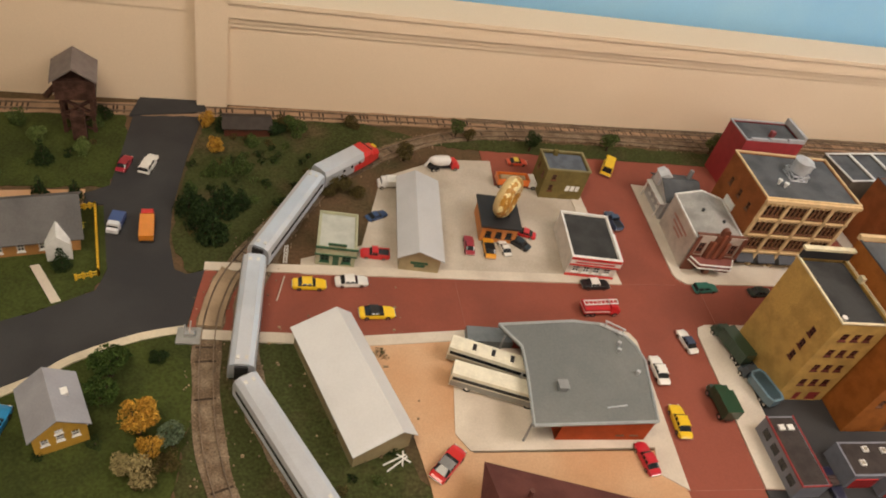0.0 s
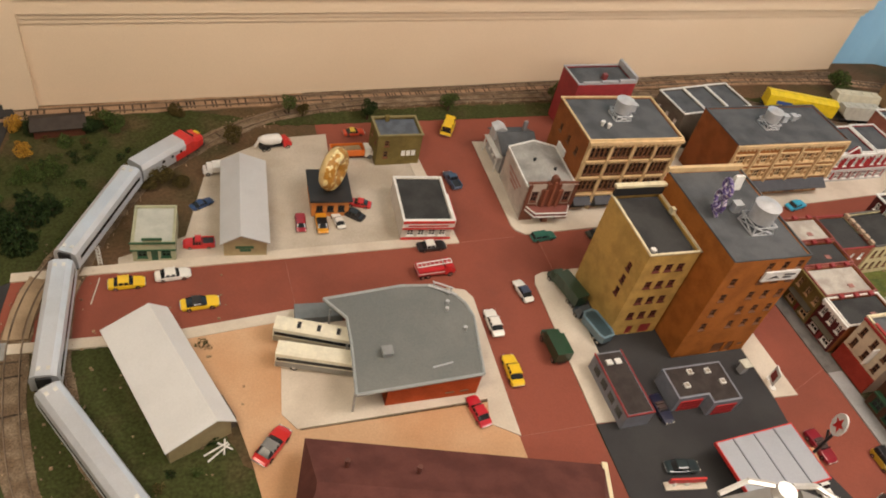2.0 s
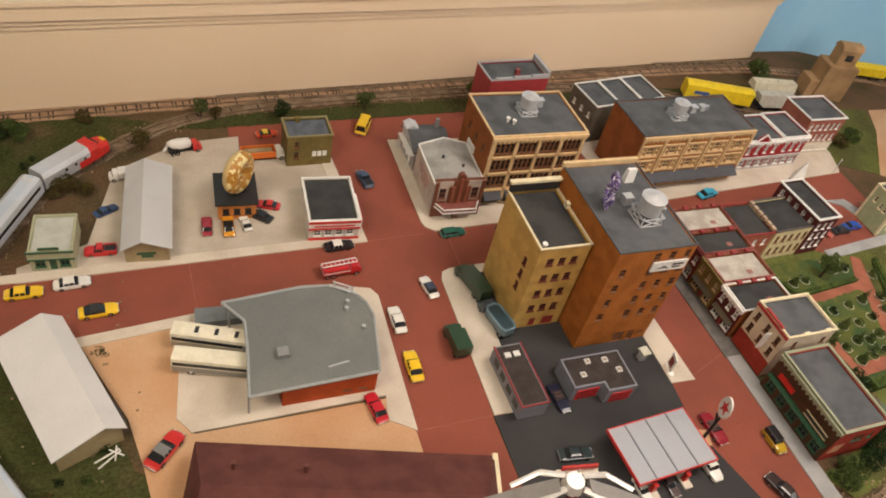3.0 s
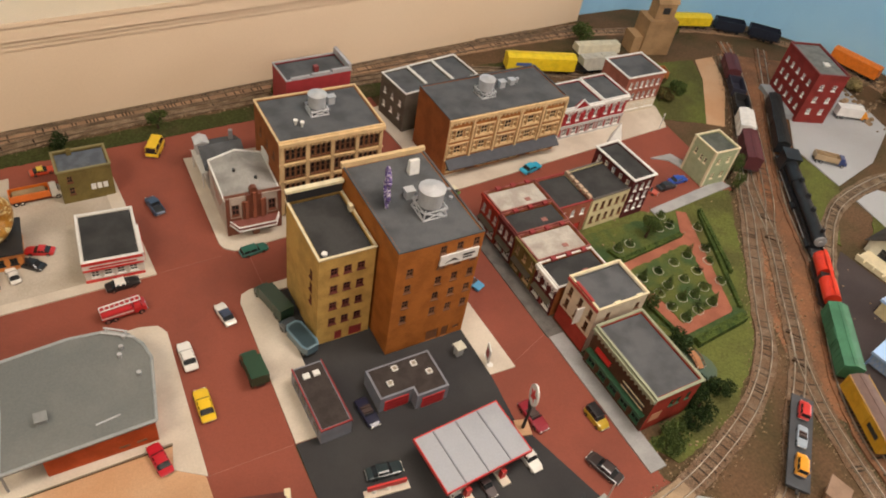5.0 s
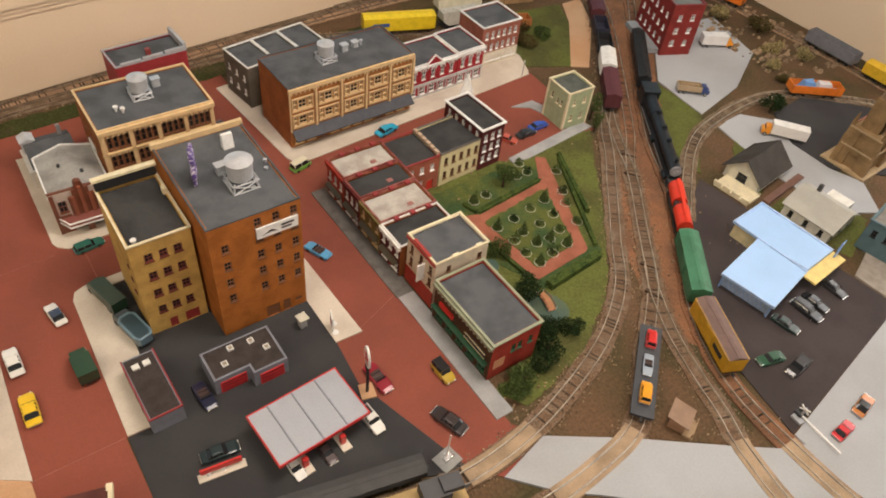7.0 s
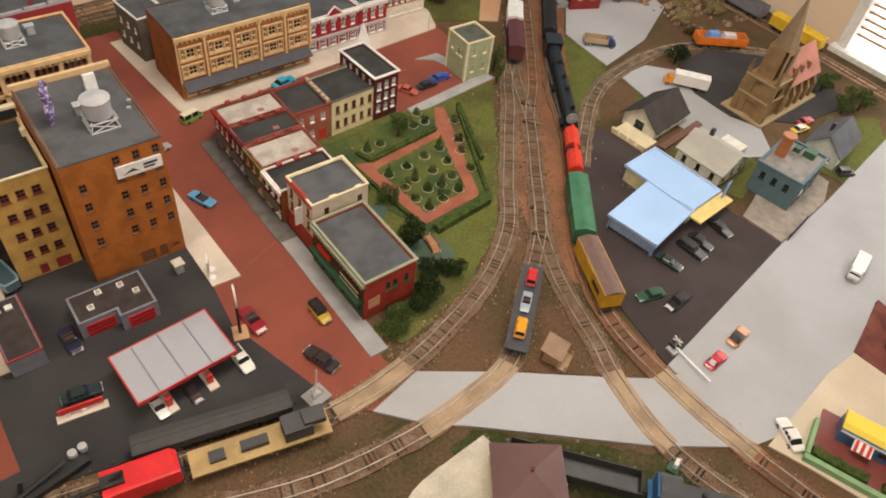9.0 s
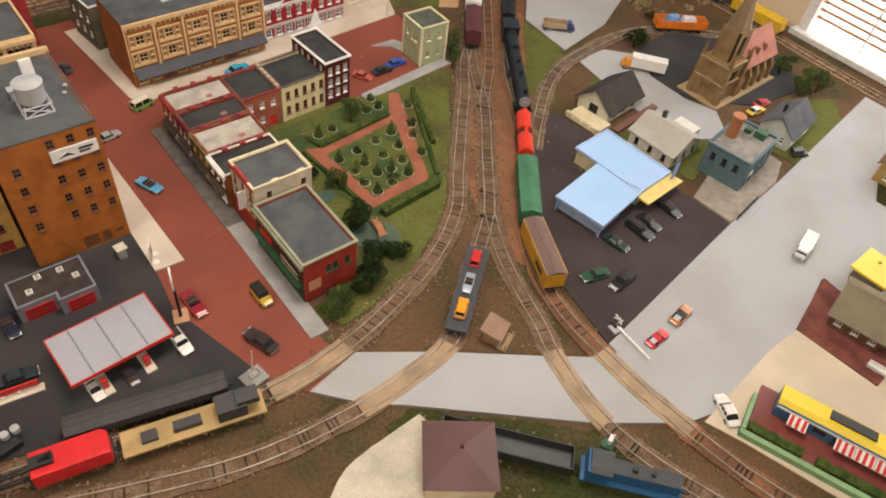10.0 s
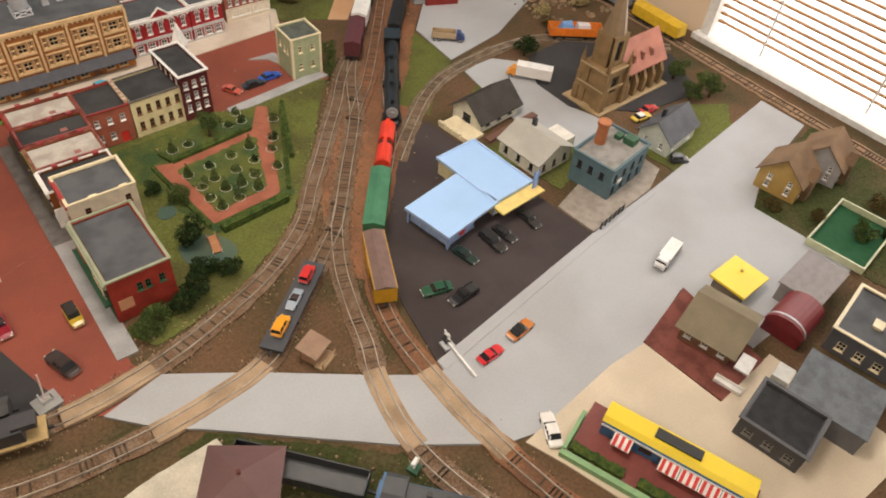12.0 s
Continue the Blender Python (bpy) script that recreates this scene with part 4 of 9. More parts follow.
# grey store behind the hotel
for i, x in enumerate((40.6, 46.5, 52.4)):
    ob = thing("grey_store", "dark grey brick store with white-edged flat roof", "building", x, 20.6 + i * 0.9, 0.3, 8, group="row of grey stores")
    block(ob, 5.8, 8.4, 8.6, {"*": GREYST}, ROOF, {"W": grid(1.6, 6.8, 3, 2.2, 5.2, 2, 0.8, 1.2)} if i == 0 else {"N": grid(1.5, 4.3, 2, 5, 5, 1, 0.8, 1.3)}, WHITE, 0.4, WHITE, 0.1)

# red Victorian shops east of the hotel
VICT = brick("victorian_red_brick", (0.36, 0.03, 0.035), (0.8, 0.7, 0.7))
VSH = plain("grey_blue_shopfront", (0.50, 0.50, 0.49), 0.5)
for x, y, w, h, m, label, gab in ((68.6, 8.8, 12.0, 7.2, VICT, "red Victorian shop with white arched windows and gable", 1), (80.8, 9.2, 6.8, 7.4, VICT, "narrow red Victorian shop with white trim", 0)):
    ob = thing("victorian_shop", label, "shop", x, y, 0.3, 1.5, group="shops beside the hotel")
    n = 5 if gab else 3
    block(ob, w, 8.6, h, {"*": m}, ROOF, {"S": grid(1.4, w - 1.4, n, 3.9, 3.9, 1, 0.9, 1.9) + grid(1.3, w - 1.3, n, 0.5, 0.5, 1, 1.3, 1.7)}, WHITE, 0.4, WHITE, 0.1)
    cornice(ob, "S", w, 8.6, h - 0.5, WHITE, 0.45, 0.45, 12)
    sf = Shape().box(0, w, -0.18, -0.01, 2.5, 3.1).box(0, w, -0.14, -0.01, 0, 0.45)
    for i in range(n + 1):
        xx = 0.2 + (w - 0.6) * i / n
        sf.box(xx, xx + 0.22, -0.2, -0.01, 0, 3.0)
    part("shopfront", sf, VSH, ob, "pale grey shopfront frame")
    for i in range(n):
        xx = 1.4 + (w - 2.8) * i / (n - 1)
        hood = Shape()
        for q in range(6):
            a, b = math.pi * q / 6, math.pi * (q + 1) / 6
            hood.bar((xx + 0.55 * math.cos(a), -0.1, 5.75 + 0.5 * math.sin(a)), (xx + 0.55 * math.cos(b), -0.1, 5.75 + 0.5 * math.sin(b)), 0.12, 5)
        part("window_hood", hood, WHITE, ob)
    if gab:
        part("gable", Shape().add([(4.2, -0.3, 7.2), (7.8, -0.3, 7.2), (6.0, -0.3, 8.8), (4.2, 0.3, 7.2), (7.8, 0.3, 7.2), (6.0, 0.3, 8.8)], [(0, 1, 2), (5, 4, 3), (0, 2, 5, 3), (1, 4, 5, 2)]), VICT, ob)
        part("gable_trim", Shape().bar((4.0, -0.3, 7.2), (6.0, -0.3, 9.0), 0.18).bar((8.0, -0.3, 7.2), (6.0, -0.3, 9.0), 0.18), WHITE, ob)
ob = thing("corner_block", "three-storey red brick corner block with white cornice", "building", 89.6, 12.6, 0.3, 0)
block(ob, 10.2, 8.4, 9.0, {"*": brick("pinkish_brick", (0.33, 0.12, 0.085), (0.85, 0.8, 0.75))}, ROOF, {"S": grid(1.2, 9.0, 6, 3.4, 6.2, 2, 0.75, 1.6), "E": grid(1.5, 7, 4, 3.4, 6.2, 2, 0.75, 1.6)}, WHITE, 0.4, WHITE, 0.18)
part("ground_floor", Shape().box(0, 10.2, -0.12, -0.01, 0, 2.9), BEIGE, ob, "beige stone ground floor")
for i in range(3):
    window_parts(ob, 1.2 + i * 1.6, 0.9, 1.2, 1.5, WHITE, pose(0, -0.002, 0))
    window_parts(ob, 6.2 + i * 1.3, 0.9, 1.0, 1.5, WHITE, pose(0, -0.002, 0))

# small sage-green building
ob = thing("signal_house", "narrow sage-green flat-roofed building with cream trim and ivy", "building", 90.6, -13.6, 0.3, -2)
block(ob, 6.2, 6.2, 8.2, {"*": SAGE}, mat("green_grey_roof", (0.10, 0.11, 0.095), 0.85), {"W": [(1.2, 5.0, 0.7, 1.3), (2.9, 4.6, 0.7, 1.3), (4.1, 4.6, 0.7, 1.3)], "S": grid(1.8, 4.4, 2, 1.6, 5.2, 2, 0.9, 1.4)}, CREAM, 0.4, CREAM, 0.15)
for a in ((0, 0), (5.9, 0), (5.9, 5.9), (0, 5.9)):
    part("corner_board", Shape().box(a[0] - 0.08, a[0] + 0.38, a[1] - 0.08, a[1] + 0.38, 0, 8.2), CREAM, ob)

# shop row along the side street
OLDRED = mat("worn_red_coping", (0.17, 0.03, 0.025), 0.7, 0.2, 60, 0.3, second=(0.30, 0.10, 0.08))
rows = [(-13.2, 5.6, 7.0, REDW, "red brick shop with pale roof sections", PALE), (-18.4, 5.1, 6.8, brick("dark_red_front", (0.15, 0.03, 0.03), (0.6, 0.55, 0.5)), "dark red shop with grey roof", ROOF), (-24.6, 6.1, 6.6, OLIVE, "olive-fronted shop with plaster roof", PALE), (-30.4, 5.7, 6.4, MAROON, "maroon shop with white cornice", ROOF)]
for y, d, h, m, label, rf in rows:
    ob = thing("row_shop", label, "shop", 41.6, y, 0.3, 0, group="shops along the side street")
    block(ob, 10.4, d - 0.1, h, {"*": RUST, "W": m}, ROOFD if rf is ROOF else PLASTER, {"W": grid(1.0, d - 1.0, 3, 3.8, 3.8, 1, 0.8, 1.6) + grid(1.4, d - 1.4, 2, 0.6, 0.6, 1, 1.6, 1.7)}, STONE if m is OLIVE else WHITE, 0.6, OLDRED if m is not MAROON else WHITE, 0.06, {"W": [(d / 2 - 0.35, 0, 0.7, 2.1)]})
    cornice(ob, "W", 10.4, d - 0.1, h - 0.5, WHITE if m is MAROON else m, 0.4, 0.5, 8)
    part("awning", Shape().loft([[(-0.02, 0.5, 2.9), (-0.75, 0.5, 2.4), (-0.75, 0.5, 2.25), (-0.02, 0.5, 2.7)], [(-0.02, d - 0.6, 2.9), (-0.75, d - 0.6, 2.4), (-0.75, d - 0.6, 2.25), (-0.02, d - 0.6, 2.7)]]), plain("dark_olive_awning", (0.075, 0.06, 0.035)), ob)
    for k in range(3):
        part("parapet_block", Shape().box(2.2 + 3 * k, 3.0 + 3 * k, d - 0.75, d + 0.02, h + 0.2, h + 0.62), DKRED, ob)
    part("roof_hatch", Shape().box(6.2, 7.2, 1.4, 2.2, h - 0.6, h - 0.2), plain("hatch", (0.3, 0.12, 0.1)), ob)
ob = thing("brick_shop", "salmon brick shop with charcoal roof", "shop", 52.0, -15.6, 0.3, 0)
block(ob, 7.0, 8.0, 6.8, {"*": SALMON}, ROOFD, {"S": grid(1.4, 5.6, 3, 4.2, 4.2, 1, 0.8, 1.4) + grid(1.4, 3.4, 2, 1.2, 1.2, 1, 0.8, 1.4)}, WHITE, 0.5, DKRED, 0.1, {"S": [(4.7, 0, 1.3, 2.1)]}, RED)
for k in range(6):
    part("parapet_block", Shape().box(6.5, 7.1, 0.3 + 1.3 * k, 1.2 + 1.3 * k, 7.02, 7.6), plain("buff_block", (0.5, 0.36, 0.25)), ob)
ob = thing("yellow_brick_shop", "pale yellow shop with two rows of dark windows", "shop", 59.2, -15.8, 0.3, 3)
block(ob, 9.2, 8.2, 7.0, {"*": PALEY}, ROOFD, {"S": grid(1.2, 8.0, 5, 1.3, 4.3, 2, 0.8, 1.6)}, BROWNFR, 0.5, plain("dark_coping", (0.12, 0.1, 0.09)), 0.1)
ob = thing("maroon_house", "narrow dark maroon brick building with white windows and cornice", "building", 68.0, -15.6, 0.3, 3)
block(ob, 5.2, 10.6, 8.8, {"*": MAROON}, ROOFD, {"S": grid(1.0, 4.2, 3, 1.6, 6.2, 3, 0.8, 1.5), "W": grid(1.4, 9.2, 5, 6.4, 6.4, 1, 0.8, 1.6)}, WHITE, 0.5, WHITE, 0.25)
ob = thing("white_spire", "small white pyramid spire on a shop roof", "spire", 73.4, -3.4, 0.3, 0)
part("spire", Shape().box(-1, 1, -1, 1, 0, 7.6).cyl(0, 0, 7.6, 12.0, 1.7, 4, 0.05), WHITE, ob)

# beige three-storey and the red shop with green trim
ob = thing("beige_shop", "beige stucco three-storey shop with red ground floor", "shop", 42.4, -38.2, 0.3, 0)
W, D, Hh = 9.4, 7.2, 9.4
block(ob, W, D, Hh, {"*": BEIGE}, ROOF, {"W": grid(1.2, 6.0, 3, 3.9, 6.4, 2, 0.8, 1.7), "S": grid(2.4, 8.0, 2, 6.7, 6.7, 1, 0.8, 1.3)}, BROWNFR, 0.6, CREAM, 0.12)
part("red_front", Shape().box(-0.15, -0.01, 0, D, 0, 3.2), REDW, ob, "red brick ground-floor front")
part("red_cornice", Shape().box(-0.3, -0.01, 0, D, 8.9, 9.3).box(-0.2, 0.26, 1.6, D - 1.6, 9.62, 9.85), plain("cornice_red", (0.36, 0.035, 0.03)), ob)
part("hanging_sign", Shape().box(-1.4, -0.1, 2.4, 2.6, 4.3, 7.6), WHITE, ob, "white hanging sign with unreadable bars")
for x in (3.0, 7.2):
    part("parapet_block", Shape().box(x, x + 1.1, -0.15, 0.4, 9.2, 9.7), CREAM, ob)
ob = thing("red_shop", "red brick corner shop with green trim and dark storefront", "shop", 41.7, -52.9, 0.3, 0)
W, D, Hh = 8.4, 13.4, 7.7
block(ob, W, D, Hh, {"*": REDW, "W": brick("brown_green_front", (0.10, 0.05, 0.03), (0.6, 0.55, 0.5))}, ROOF, {"S": [(3.5, 4.2, 0.8, 1.5), (4.6, 4.2, 0.8, 1.5), (6.5, 4.2, 0.8, 1.5)], "W": grid(1.6, 11.8, 5, 0.7, 0.7, 1, 1.7, 2.0)}, DKGREEN, 0.5, plain("sage_coping", (0.30, 0.32, 0.22)), 0.2)
cornice(ob, "W", W, D, 7.0, plain("sage_coping", (0.30, 0.32, 0.22)), 0.5, 0.5, 16)
part("shop_sign", Shape().box(-0.35, -0.02, 1.2, 5.4, 4.2, 4.9), plain("black_sign", (0.03, 0.03, 0.03)), ob, "black shop sign with cream edge")
part("sign_edge", Shape().box(-0.4, -0.3, 1.0, 5.6, 4.9, 5.05).box(-0.4, -0.3, 1.0, 5.6, 4.05, 4.2), CREAM, ob)
part("shop_sign", Shape().box(-0.35, -0.02, 8.6, 11.8, 4.2, 5.0), RED, ob, "red painted shop sign")
part("awning", Shape().box(-0.9, -0.02, 0.4, D - 0.4, 3.2, 3.5), DKGREEN, ob)
part("ghost_sign", Shape().box(0.7, 2.6, -0.05, -0.01, 2.0, 3.9), plain("peach_ghost_sign", (0.60, 0.30, 0.17)), ob, "peach-coloured painted wall advert")

# white lot: green shop, grey shed, snack stand, corner shop, olive house
ob = thing("green_shop", "small cream shop with green trim and pale roof", "shop", -59.0, -0.4, 0.25, -4)
W, D, Hh = 5.6, 7.6, 3.4
block(ob, W, D, Hh, {"*": plain("pale_green_wall", (0.42, 0.42, 0.28))}, mat("pale_metal_roof", (0.48, 0.49, 0.44), 0.6, 0.06), {"S": [(0.6, 0.7, 1.3, 1.5), (3.7, 0.7, 1.3, 1.5)]}, DKGREEN, 0.15, plain("pale_green_wall", (0.42, 0.42, 0.28)), 0.05, {"S": [(2.4, 0, 0.9, 2.0)]}, DKGREEN)
part("false_front", Shape().box(-0.1, W + 0.1, -0.35, -0.05, 2.6, 3.9).box(1.6, 4.0, -0.35, -0.05, 3.9, 4.6), plain("pale_green_wall", (0.42, 0.42, 0.28)), ob)
part("front_trim", Shape().box(-0.2, W + 0.2, -0.5, -0.3, 3.75, 4.0).box(1.5, 4.1, -0.5, -0.3, 4.5, 4.8).box(-0.2, W + 0.2, -0.5, -0.3, 2.4, 2.6), DKGREEN, ob, "dark green cornice")
ob = thing("freight_shed", "long shed with pale grey metal roof and buff walls", "shed", -46.9, -0.6, 0.25, -4)
gable(ob, 6.0, 17.8, 3.0, 1.4, plain("buff_shed_wall", (0.36, 0.29, 0.16)), mat("pale_grey_metal", (0.50, 0.50, 0.51), 0.5, 0.04, 15), "y", 0.5, ridge=0.4)
part("wall_logo", Shape().box(1.6, 4.2, -0.06, -0.01, 1.5, 2.0).box(2.2, 3.8, -0.06, -0.01, 0.9, 1.4), DKGREEN, ob, "dark green faded wall emblem")
ob = thing("snack_stand", "orange snack stand with a giant glazed doughnut on its roof", "snack stand", -33.2, 6.8, 0.25, -3)
block(ob, 5.8, 6.8, 3.2, {"*": plain("orange_stand", (0.6, 0.22, 0.05))}, ROOFD, {"S": grid(1.2, 4.6, 3, 1.0, 1.0, 1, 1.0, 1.2)}, BLACK, 0.1)
part("flat_roof", Shape().box(-0.4, 6.2, -0.5, 7.2, 3.2, 3.6), BLACK, ob, "black overhanging roof")
GOLD = mat("glossy_gold", (0.55, 0.28, 0.04), 0.25, 0.3, 120, 0.4, metal=0.6)
def half_ring(R, r, front):
    """The front or the back half of an upright ring, its axis along y."""
    n, m = 28, 10
    lo = math.pi if front else 0.0
    rings = []
    for k in range(m + 1):
        b = lo + math.pi * k / m
        q = r * (1.0 if front else 0.97)
        rings.append([((R + q * math.cos(b)) * math.cos(2 * math.pi * i / n), q * math.sin(b), (R + q * math.cos(b)) * math.sin(2 * math.pi * i / n)) for i in range(n)])
    return Shape().add([p for ring in rings for p in ring], [(k * n + i, k * n + (i + 1) % n, (k + 1) * n + (i + 1) % n, (k + 1) * n + i) for k in range(m) for i in range(n)])
GLAZE = mat("gold_brown_glaze", (0.42, 0.20, 0.03), 0.3, 0.35, 110, 0.5, second=(0.78, 0.66, 0.34), fine=300, mask=(0.52, 0.56))
spin = pose(0.034, 0.032, 0.0695, 0, 0, 56)
part("giant_dough", half_ring(2.3, 1.3, False), plain("cream_bun", (0.66, 0.48, 0.22), 0.4), ob, "cream dough half of the giant ring", smooth=True, at=spin)
part("giant_glaze", half_ring(2.3, 1.3, True), GLAZE, ob, "gold-brown glazed half with pale sprinkles", smooth=True, at=spin)
part("ring_cradle", Shape().box(2.4, 4.4, 2.2, 4.2, 3.6, 4.0), BLACK, ob)
ob = thing("corner_shop", "white corner shop with red and white striped fascia", "shop", -20.2, 0.4, 0.25, -4)
W, D, Hh = 8.0, 10.4, 4.0
block(ob, W, D, Hh, {"*": plain("white_shop_wall", (0.66, 0.62, 0.57))}, ROOFD, {"S": grid(1.4, 6.6, 4, 0.8, 0.8, 1, 1.2, 1.3), "E": grid(1.5, 4.5, 2, 0.8, 0.8, 1, 1.2, 1.3)}, WHITE, 0.3, WHITE, 0.1)
for sd, ln in (("S", W), ("E", 6.0)):
    part("fascia", Shape().box(-0.1, ln + 0.1, -0.35, -0.02, 2.6, 4.2), WHITE, ob, "white fascia with red bands", at=side_pose(sd, W, D))
    part("red_stripe", Shape().box(-0.1, ln + 0.1, -0.42, -0.36, 3.75, 4.25).box(-0.1, ln + 0.1, -0.42, -0.36, 2.5, 2.85), RED, ob, at=side_pose(sd, W, D))
    part("poster_bar", Shape().box(0.8, ln - 0.8, -0.42, -0.36, 3.1, 3.4), plain("red_lettering", (0.55, 0.05, 0.05)), ob, "red unreadable lettering", at=side_pose(sd, W, D))
part("red_base", Shape().box(-0.05, W + 0.05, -0.2, -0.02, 0, 0.45), RED, ob)
ob = thing("olive_house", "olive brick two-storey building with slate roof and white lettering", "building", -20.4, 18.8, 0.25, 1)
block(ob, 7.8, 5.4, 6.2, {"*": OLIVE}, mat("blue_grey_roof", (0.12, 0.135, 0.16), 0.8), {"S": [(1.2, 1.6, 0.8, 1.4), (1.2, 4.0, 0.8, 1.2)], "W": grid(1.5, 4, 2, 3.6, 3.6, 1, 0.8, 1.3)}, BROWNFR, 0.5, plain("olive_coping", (0.24, 0.2, 0.09)), 0.15)
part("painted_bars", Shape().box(4.4, 5.1, -0.06, -0.01, 1.9, 3.0).box(5.3, 6.0, -0.06, -0.01, 1.9, 3.0).box(6.2, 6.9, -0.06, -0.01, 1.9, 3.0), WHITE, ob, "white painted bars of unreadable writing")
part("chimney", Shape().box(2.2, 2.9, 4.4, 5.0, 5.8, 7.0), OLIVE, ob)

# bus depot
ob = thing("bus_depot", "orange brick bus depot with large grey canopy roof", "bus depot", 0, 0, 0)
roofp = [(-34.9, -14.0), (-32.4, -17.6), (-32.6, -22.0), (-33.4, -29.5), (-16.6, -28.9), (-15.1, -19.5), (-15.6, -17.0), (-17.0, -14.8), (-19.4, -13.3), (-24, -12.9)]
part("roof", Shape().prism(roofp, 4.1, 4.6), mat("depot_grey_roof", (0.145, 0.155, 0.15), 0.7, 0.1, 9, 0.2, second=(0.19, 0.195, 0.185)), ob, "large flat grey roof")
ring = Shape()
for i in range(len(roofp)):
    a, b = roofp[i], roofp[(i + 1) % len(roofp)]
    ring.bar((*a, 4.62), (*b, 4.62), 0.22, 6)
part("roof_edge", ring, plain("pale_grey_edge", (0.33, 0.35, 0.35)), ob)
DEP = brick("orange_red_brick", (0.46, 0.085, 0.025), (0.8, 0.7, 0.6))
part("wall", Shape().box(-29.2, -16.8, -28.9, -28.5, 0.2, 4.1), DEP, ob)
part("wall", Shape().box(-17.1, -16.8, -28.5, -18.5, 0.2, 4.1), DEP, ob)
part("wall", Shape().box(-29.2, -28.8, -28.8, -15.0, 0.2, 4.1), DEP, ob)
part("wall", Shape().box(-32.2, -17.5, -14.6, -14.2, 0.2, 4.1), plain("depot_dark_red", (0.30, 0.04, 0.03)), ob)
part("annex", Shape().prism([(-38.4, -11.9), (-38.6, -14.6), (-32, -14.6), (-32, -12.2)], 0.2, 1.6), plain("annex_grey", (0.16, 0.18, 0.19)), ob, "low grey annex")
window_parts(ob, -21.2, 1.5, 1.0, 1.0, BROWNFR, pose(0, -0.2895, 0))
window_parts(ob, -19.2, 1.5, 1.0, 1.0, BROWNFR, pose(0, -0.2895, 0))
for p in ((-33.4, -29.0), (-33.0, -21.5), (-34.2, -15.5)):
    part("post", Shape().cyl(*p, 0.2, 4.1, 0.16, 8), plain("grey_post", (0.3, 0.3, 0.3)), ob)
roof_box(ob, -29.0, -24.6, 4.6, 1.2, 1.2, 0.7, plain("grey_vent", (0.26, 0.27, 0.27)))
part("roof_pipe", Shape().bar((-23.0, -27.0, 4.7), (-20.2, -26.6, 4.7), 0.12).bar((-22, -26.9, 4.7), (-22, -26.9, 4.7), 0.1), STEEL, ob)
for p in ((-18.2, -16.8), (-18.6, -18.0), (-17.6, -15.2), (-17.0, -21.6)):
    part("roof_vent", Shape().cyl(*p, 4.6, 5.2, 0.24, 8, 0.3), STEEL, ob)
part("roof_sign", Shape().bar((-20, -13.4, 4.8), (-16.4, -15.6, 4.8), 0.18).bar((-19.4, -13.8, 4.8), (-19.4, -13.8, 5.8), 0.1).bar((-17.2, -15.0, 4.8), (-17.2, -15.0, 5.8), 0.1).bar((-19.6, -13.6, 5.8), (-17.0, -15.2, 5.8), 0.12), STEEL, ob, "silver sign frame on the rounded corner")

# white metal shed
ob = thing("metal_shed", "long shed with pale grey-white metal roof and buff walls", "shed", -54.9, -32.3, 0.1, 21.5)
gable(ob, 7.4, 18.6, 3.2, 1.6, plain("buff_shed_wall", (0.36, 0.29, 0.16)), mat("pale_metal_shed_roof", (0.62, 0.62, 0.62), 0.5, 0.04, 10), "y", 0.5, ridge=0.76)
part("shed_door", Shape().box(7.4, 7.52, 6.2, 9.0, 0, 2.4), plain("dark_door", (0.06, 0.05, 0.04)), ob)
part("lean_to", Shape().box(7.42, 8.3, 0.6, 4.2, 0, 2.0), plain("dark_lean_to", (0.07, 0.055, 0.045)), ob, "dark lean-to")

# brown-roofed station in the foreground
ob = thing("brick_station", "long station with maroon-brown shingled hip roof", "station", -44.0, -47.6, 0.15, -15.5)
BRN = mat("maroon_shingles", (0.135, 0.05, 0.042), 0.8, 0.12, 30, 0.4, fine=700)
part("body", Shape().box(1, 34, 1, 13.4, 0, 3.6), CREAM, ob)
part("roof", Shape().loft([[(0, 0, 3.6), (36, 0, 3.6), (36, 14.4, 3.6), (0, 14.4, 3.6)], [(2.0, 6.6, 6.4), (34, 6.6, 6.4), (34, 7.8, 6.4), (2.0, 7.8, 6.4)]]), BRN, ob, "maroon-brown shingled roof")
part("fascia", Shape().box(35.6, 36.3, 6, 14.6, 3.2, 3.9), CREAM, ob)
for x in (5.0, 13.0):
    v = part("roof_finial", Shape().cyl(x, 10.4, 4.6, 6.2, 0.4, 10, 0.15).cyl(x, 10.4, 6.2, 6.7, 0.3, 10), plain("rust_vent", (0.12, 0.04, 0.03)), ob)

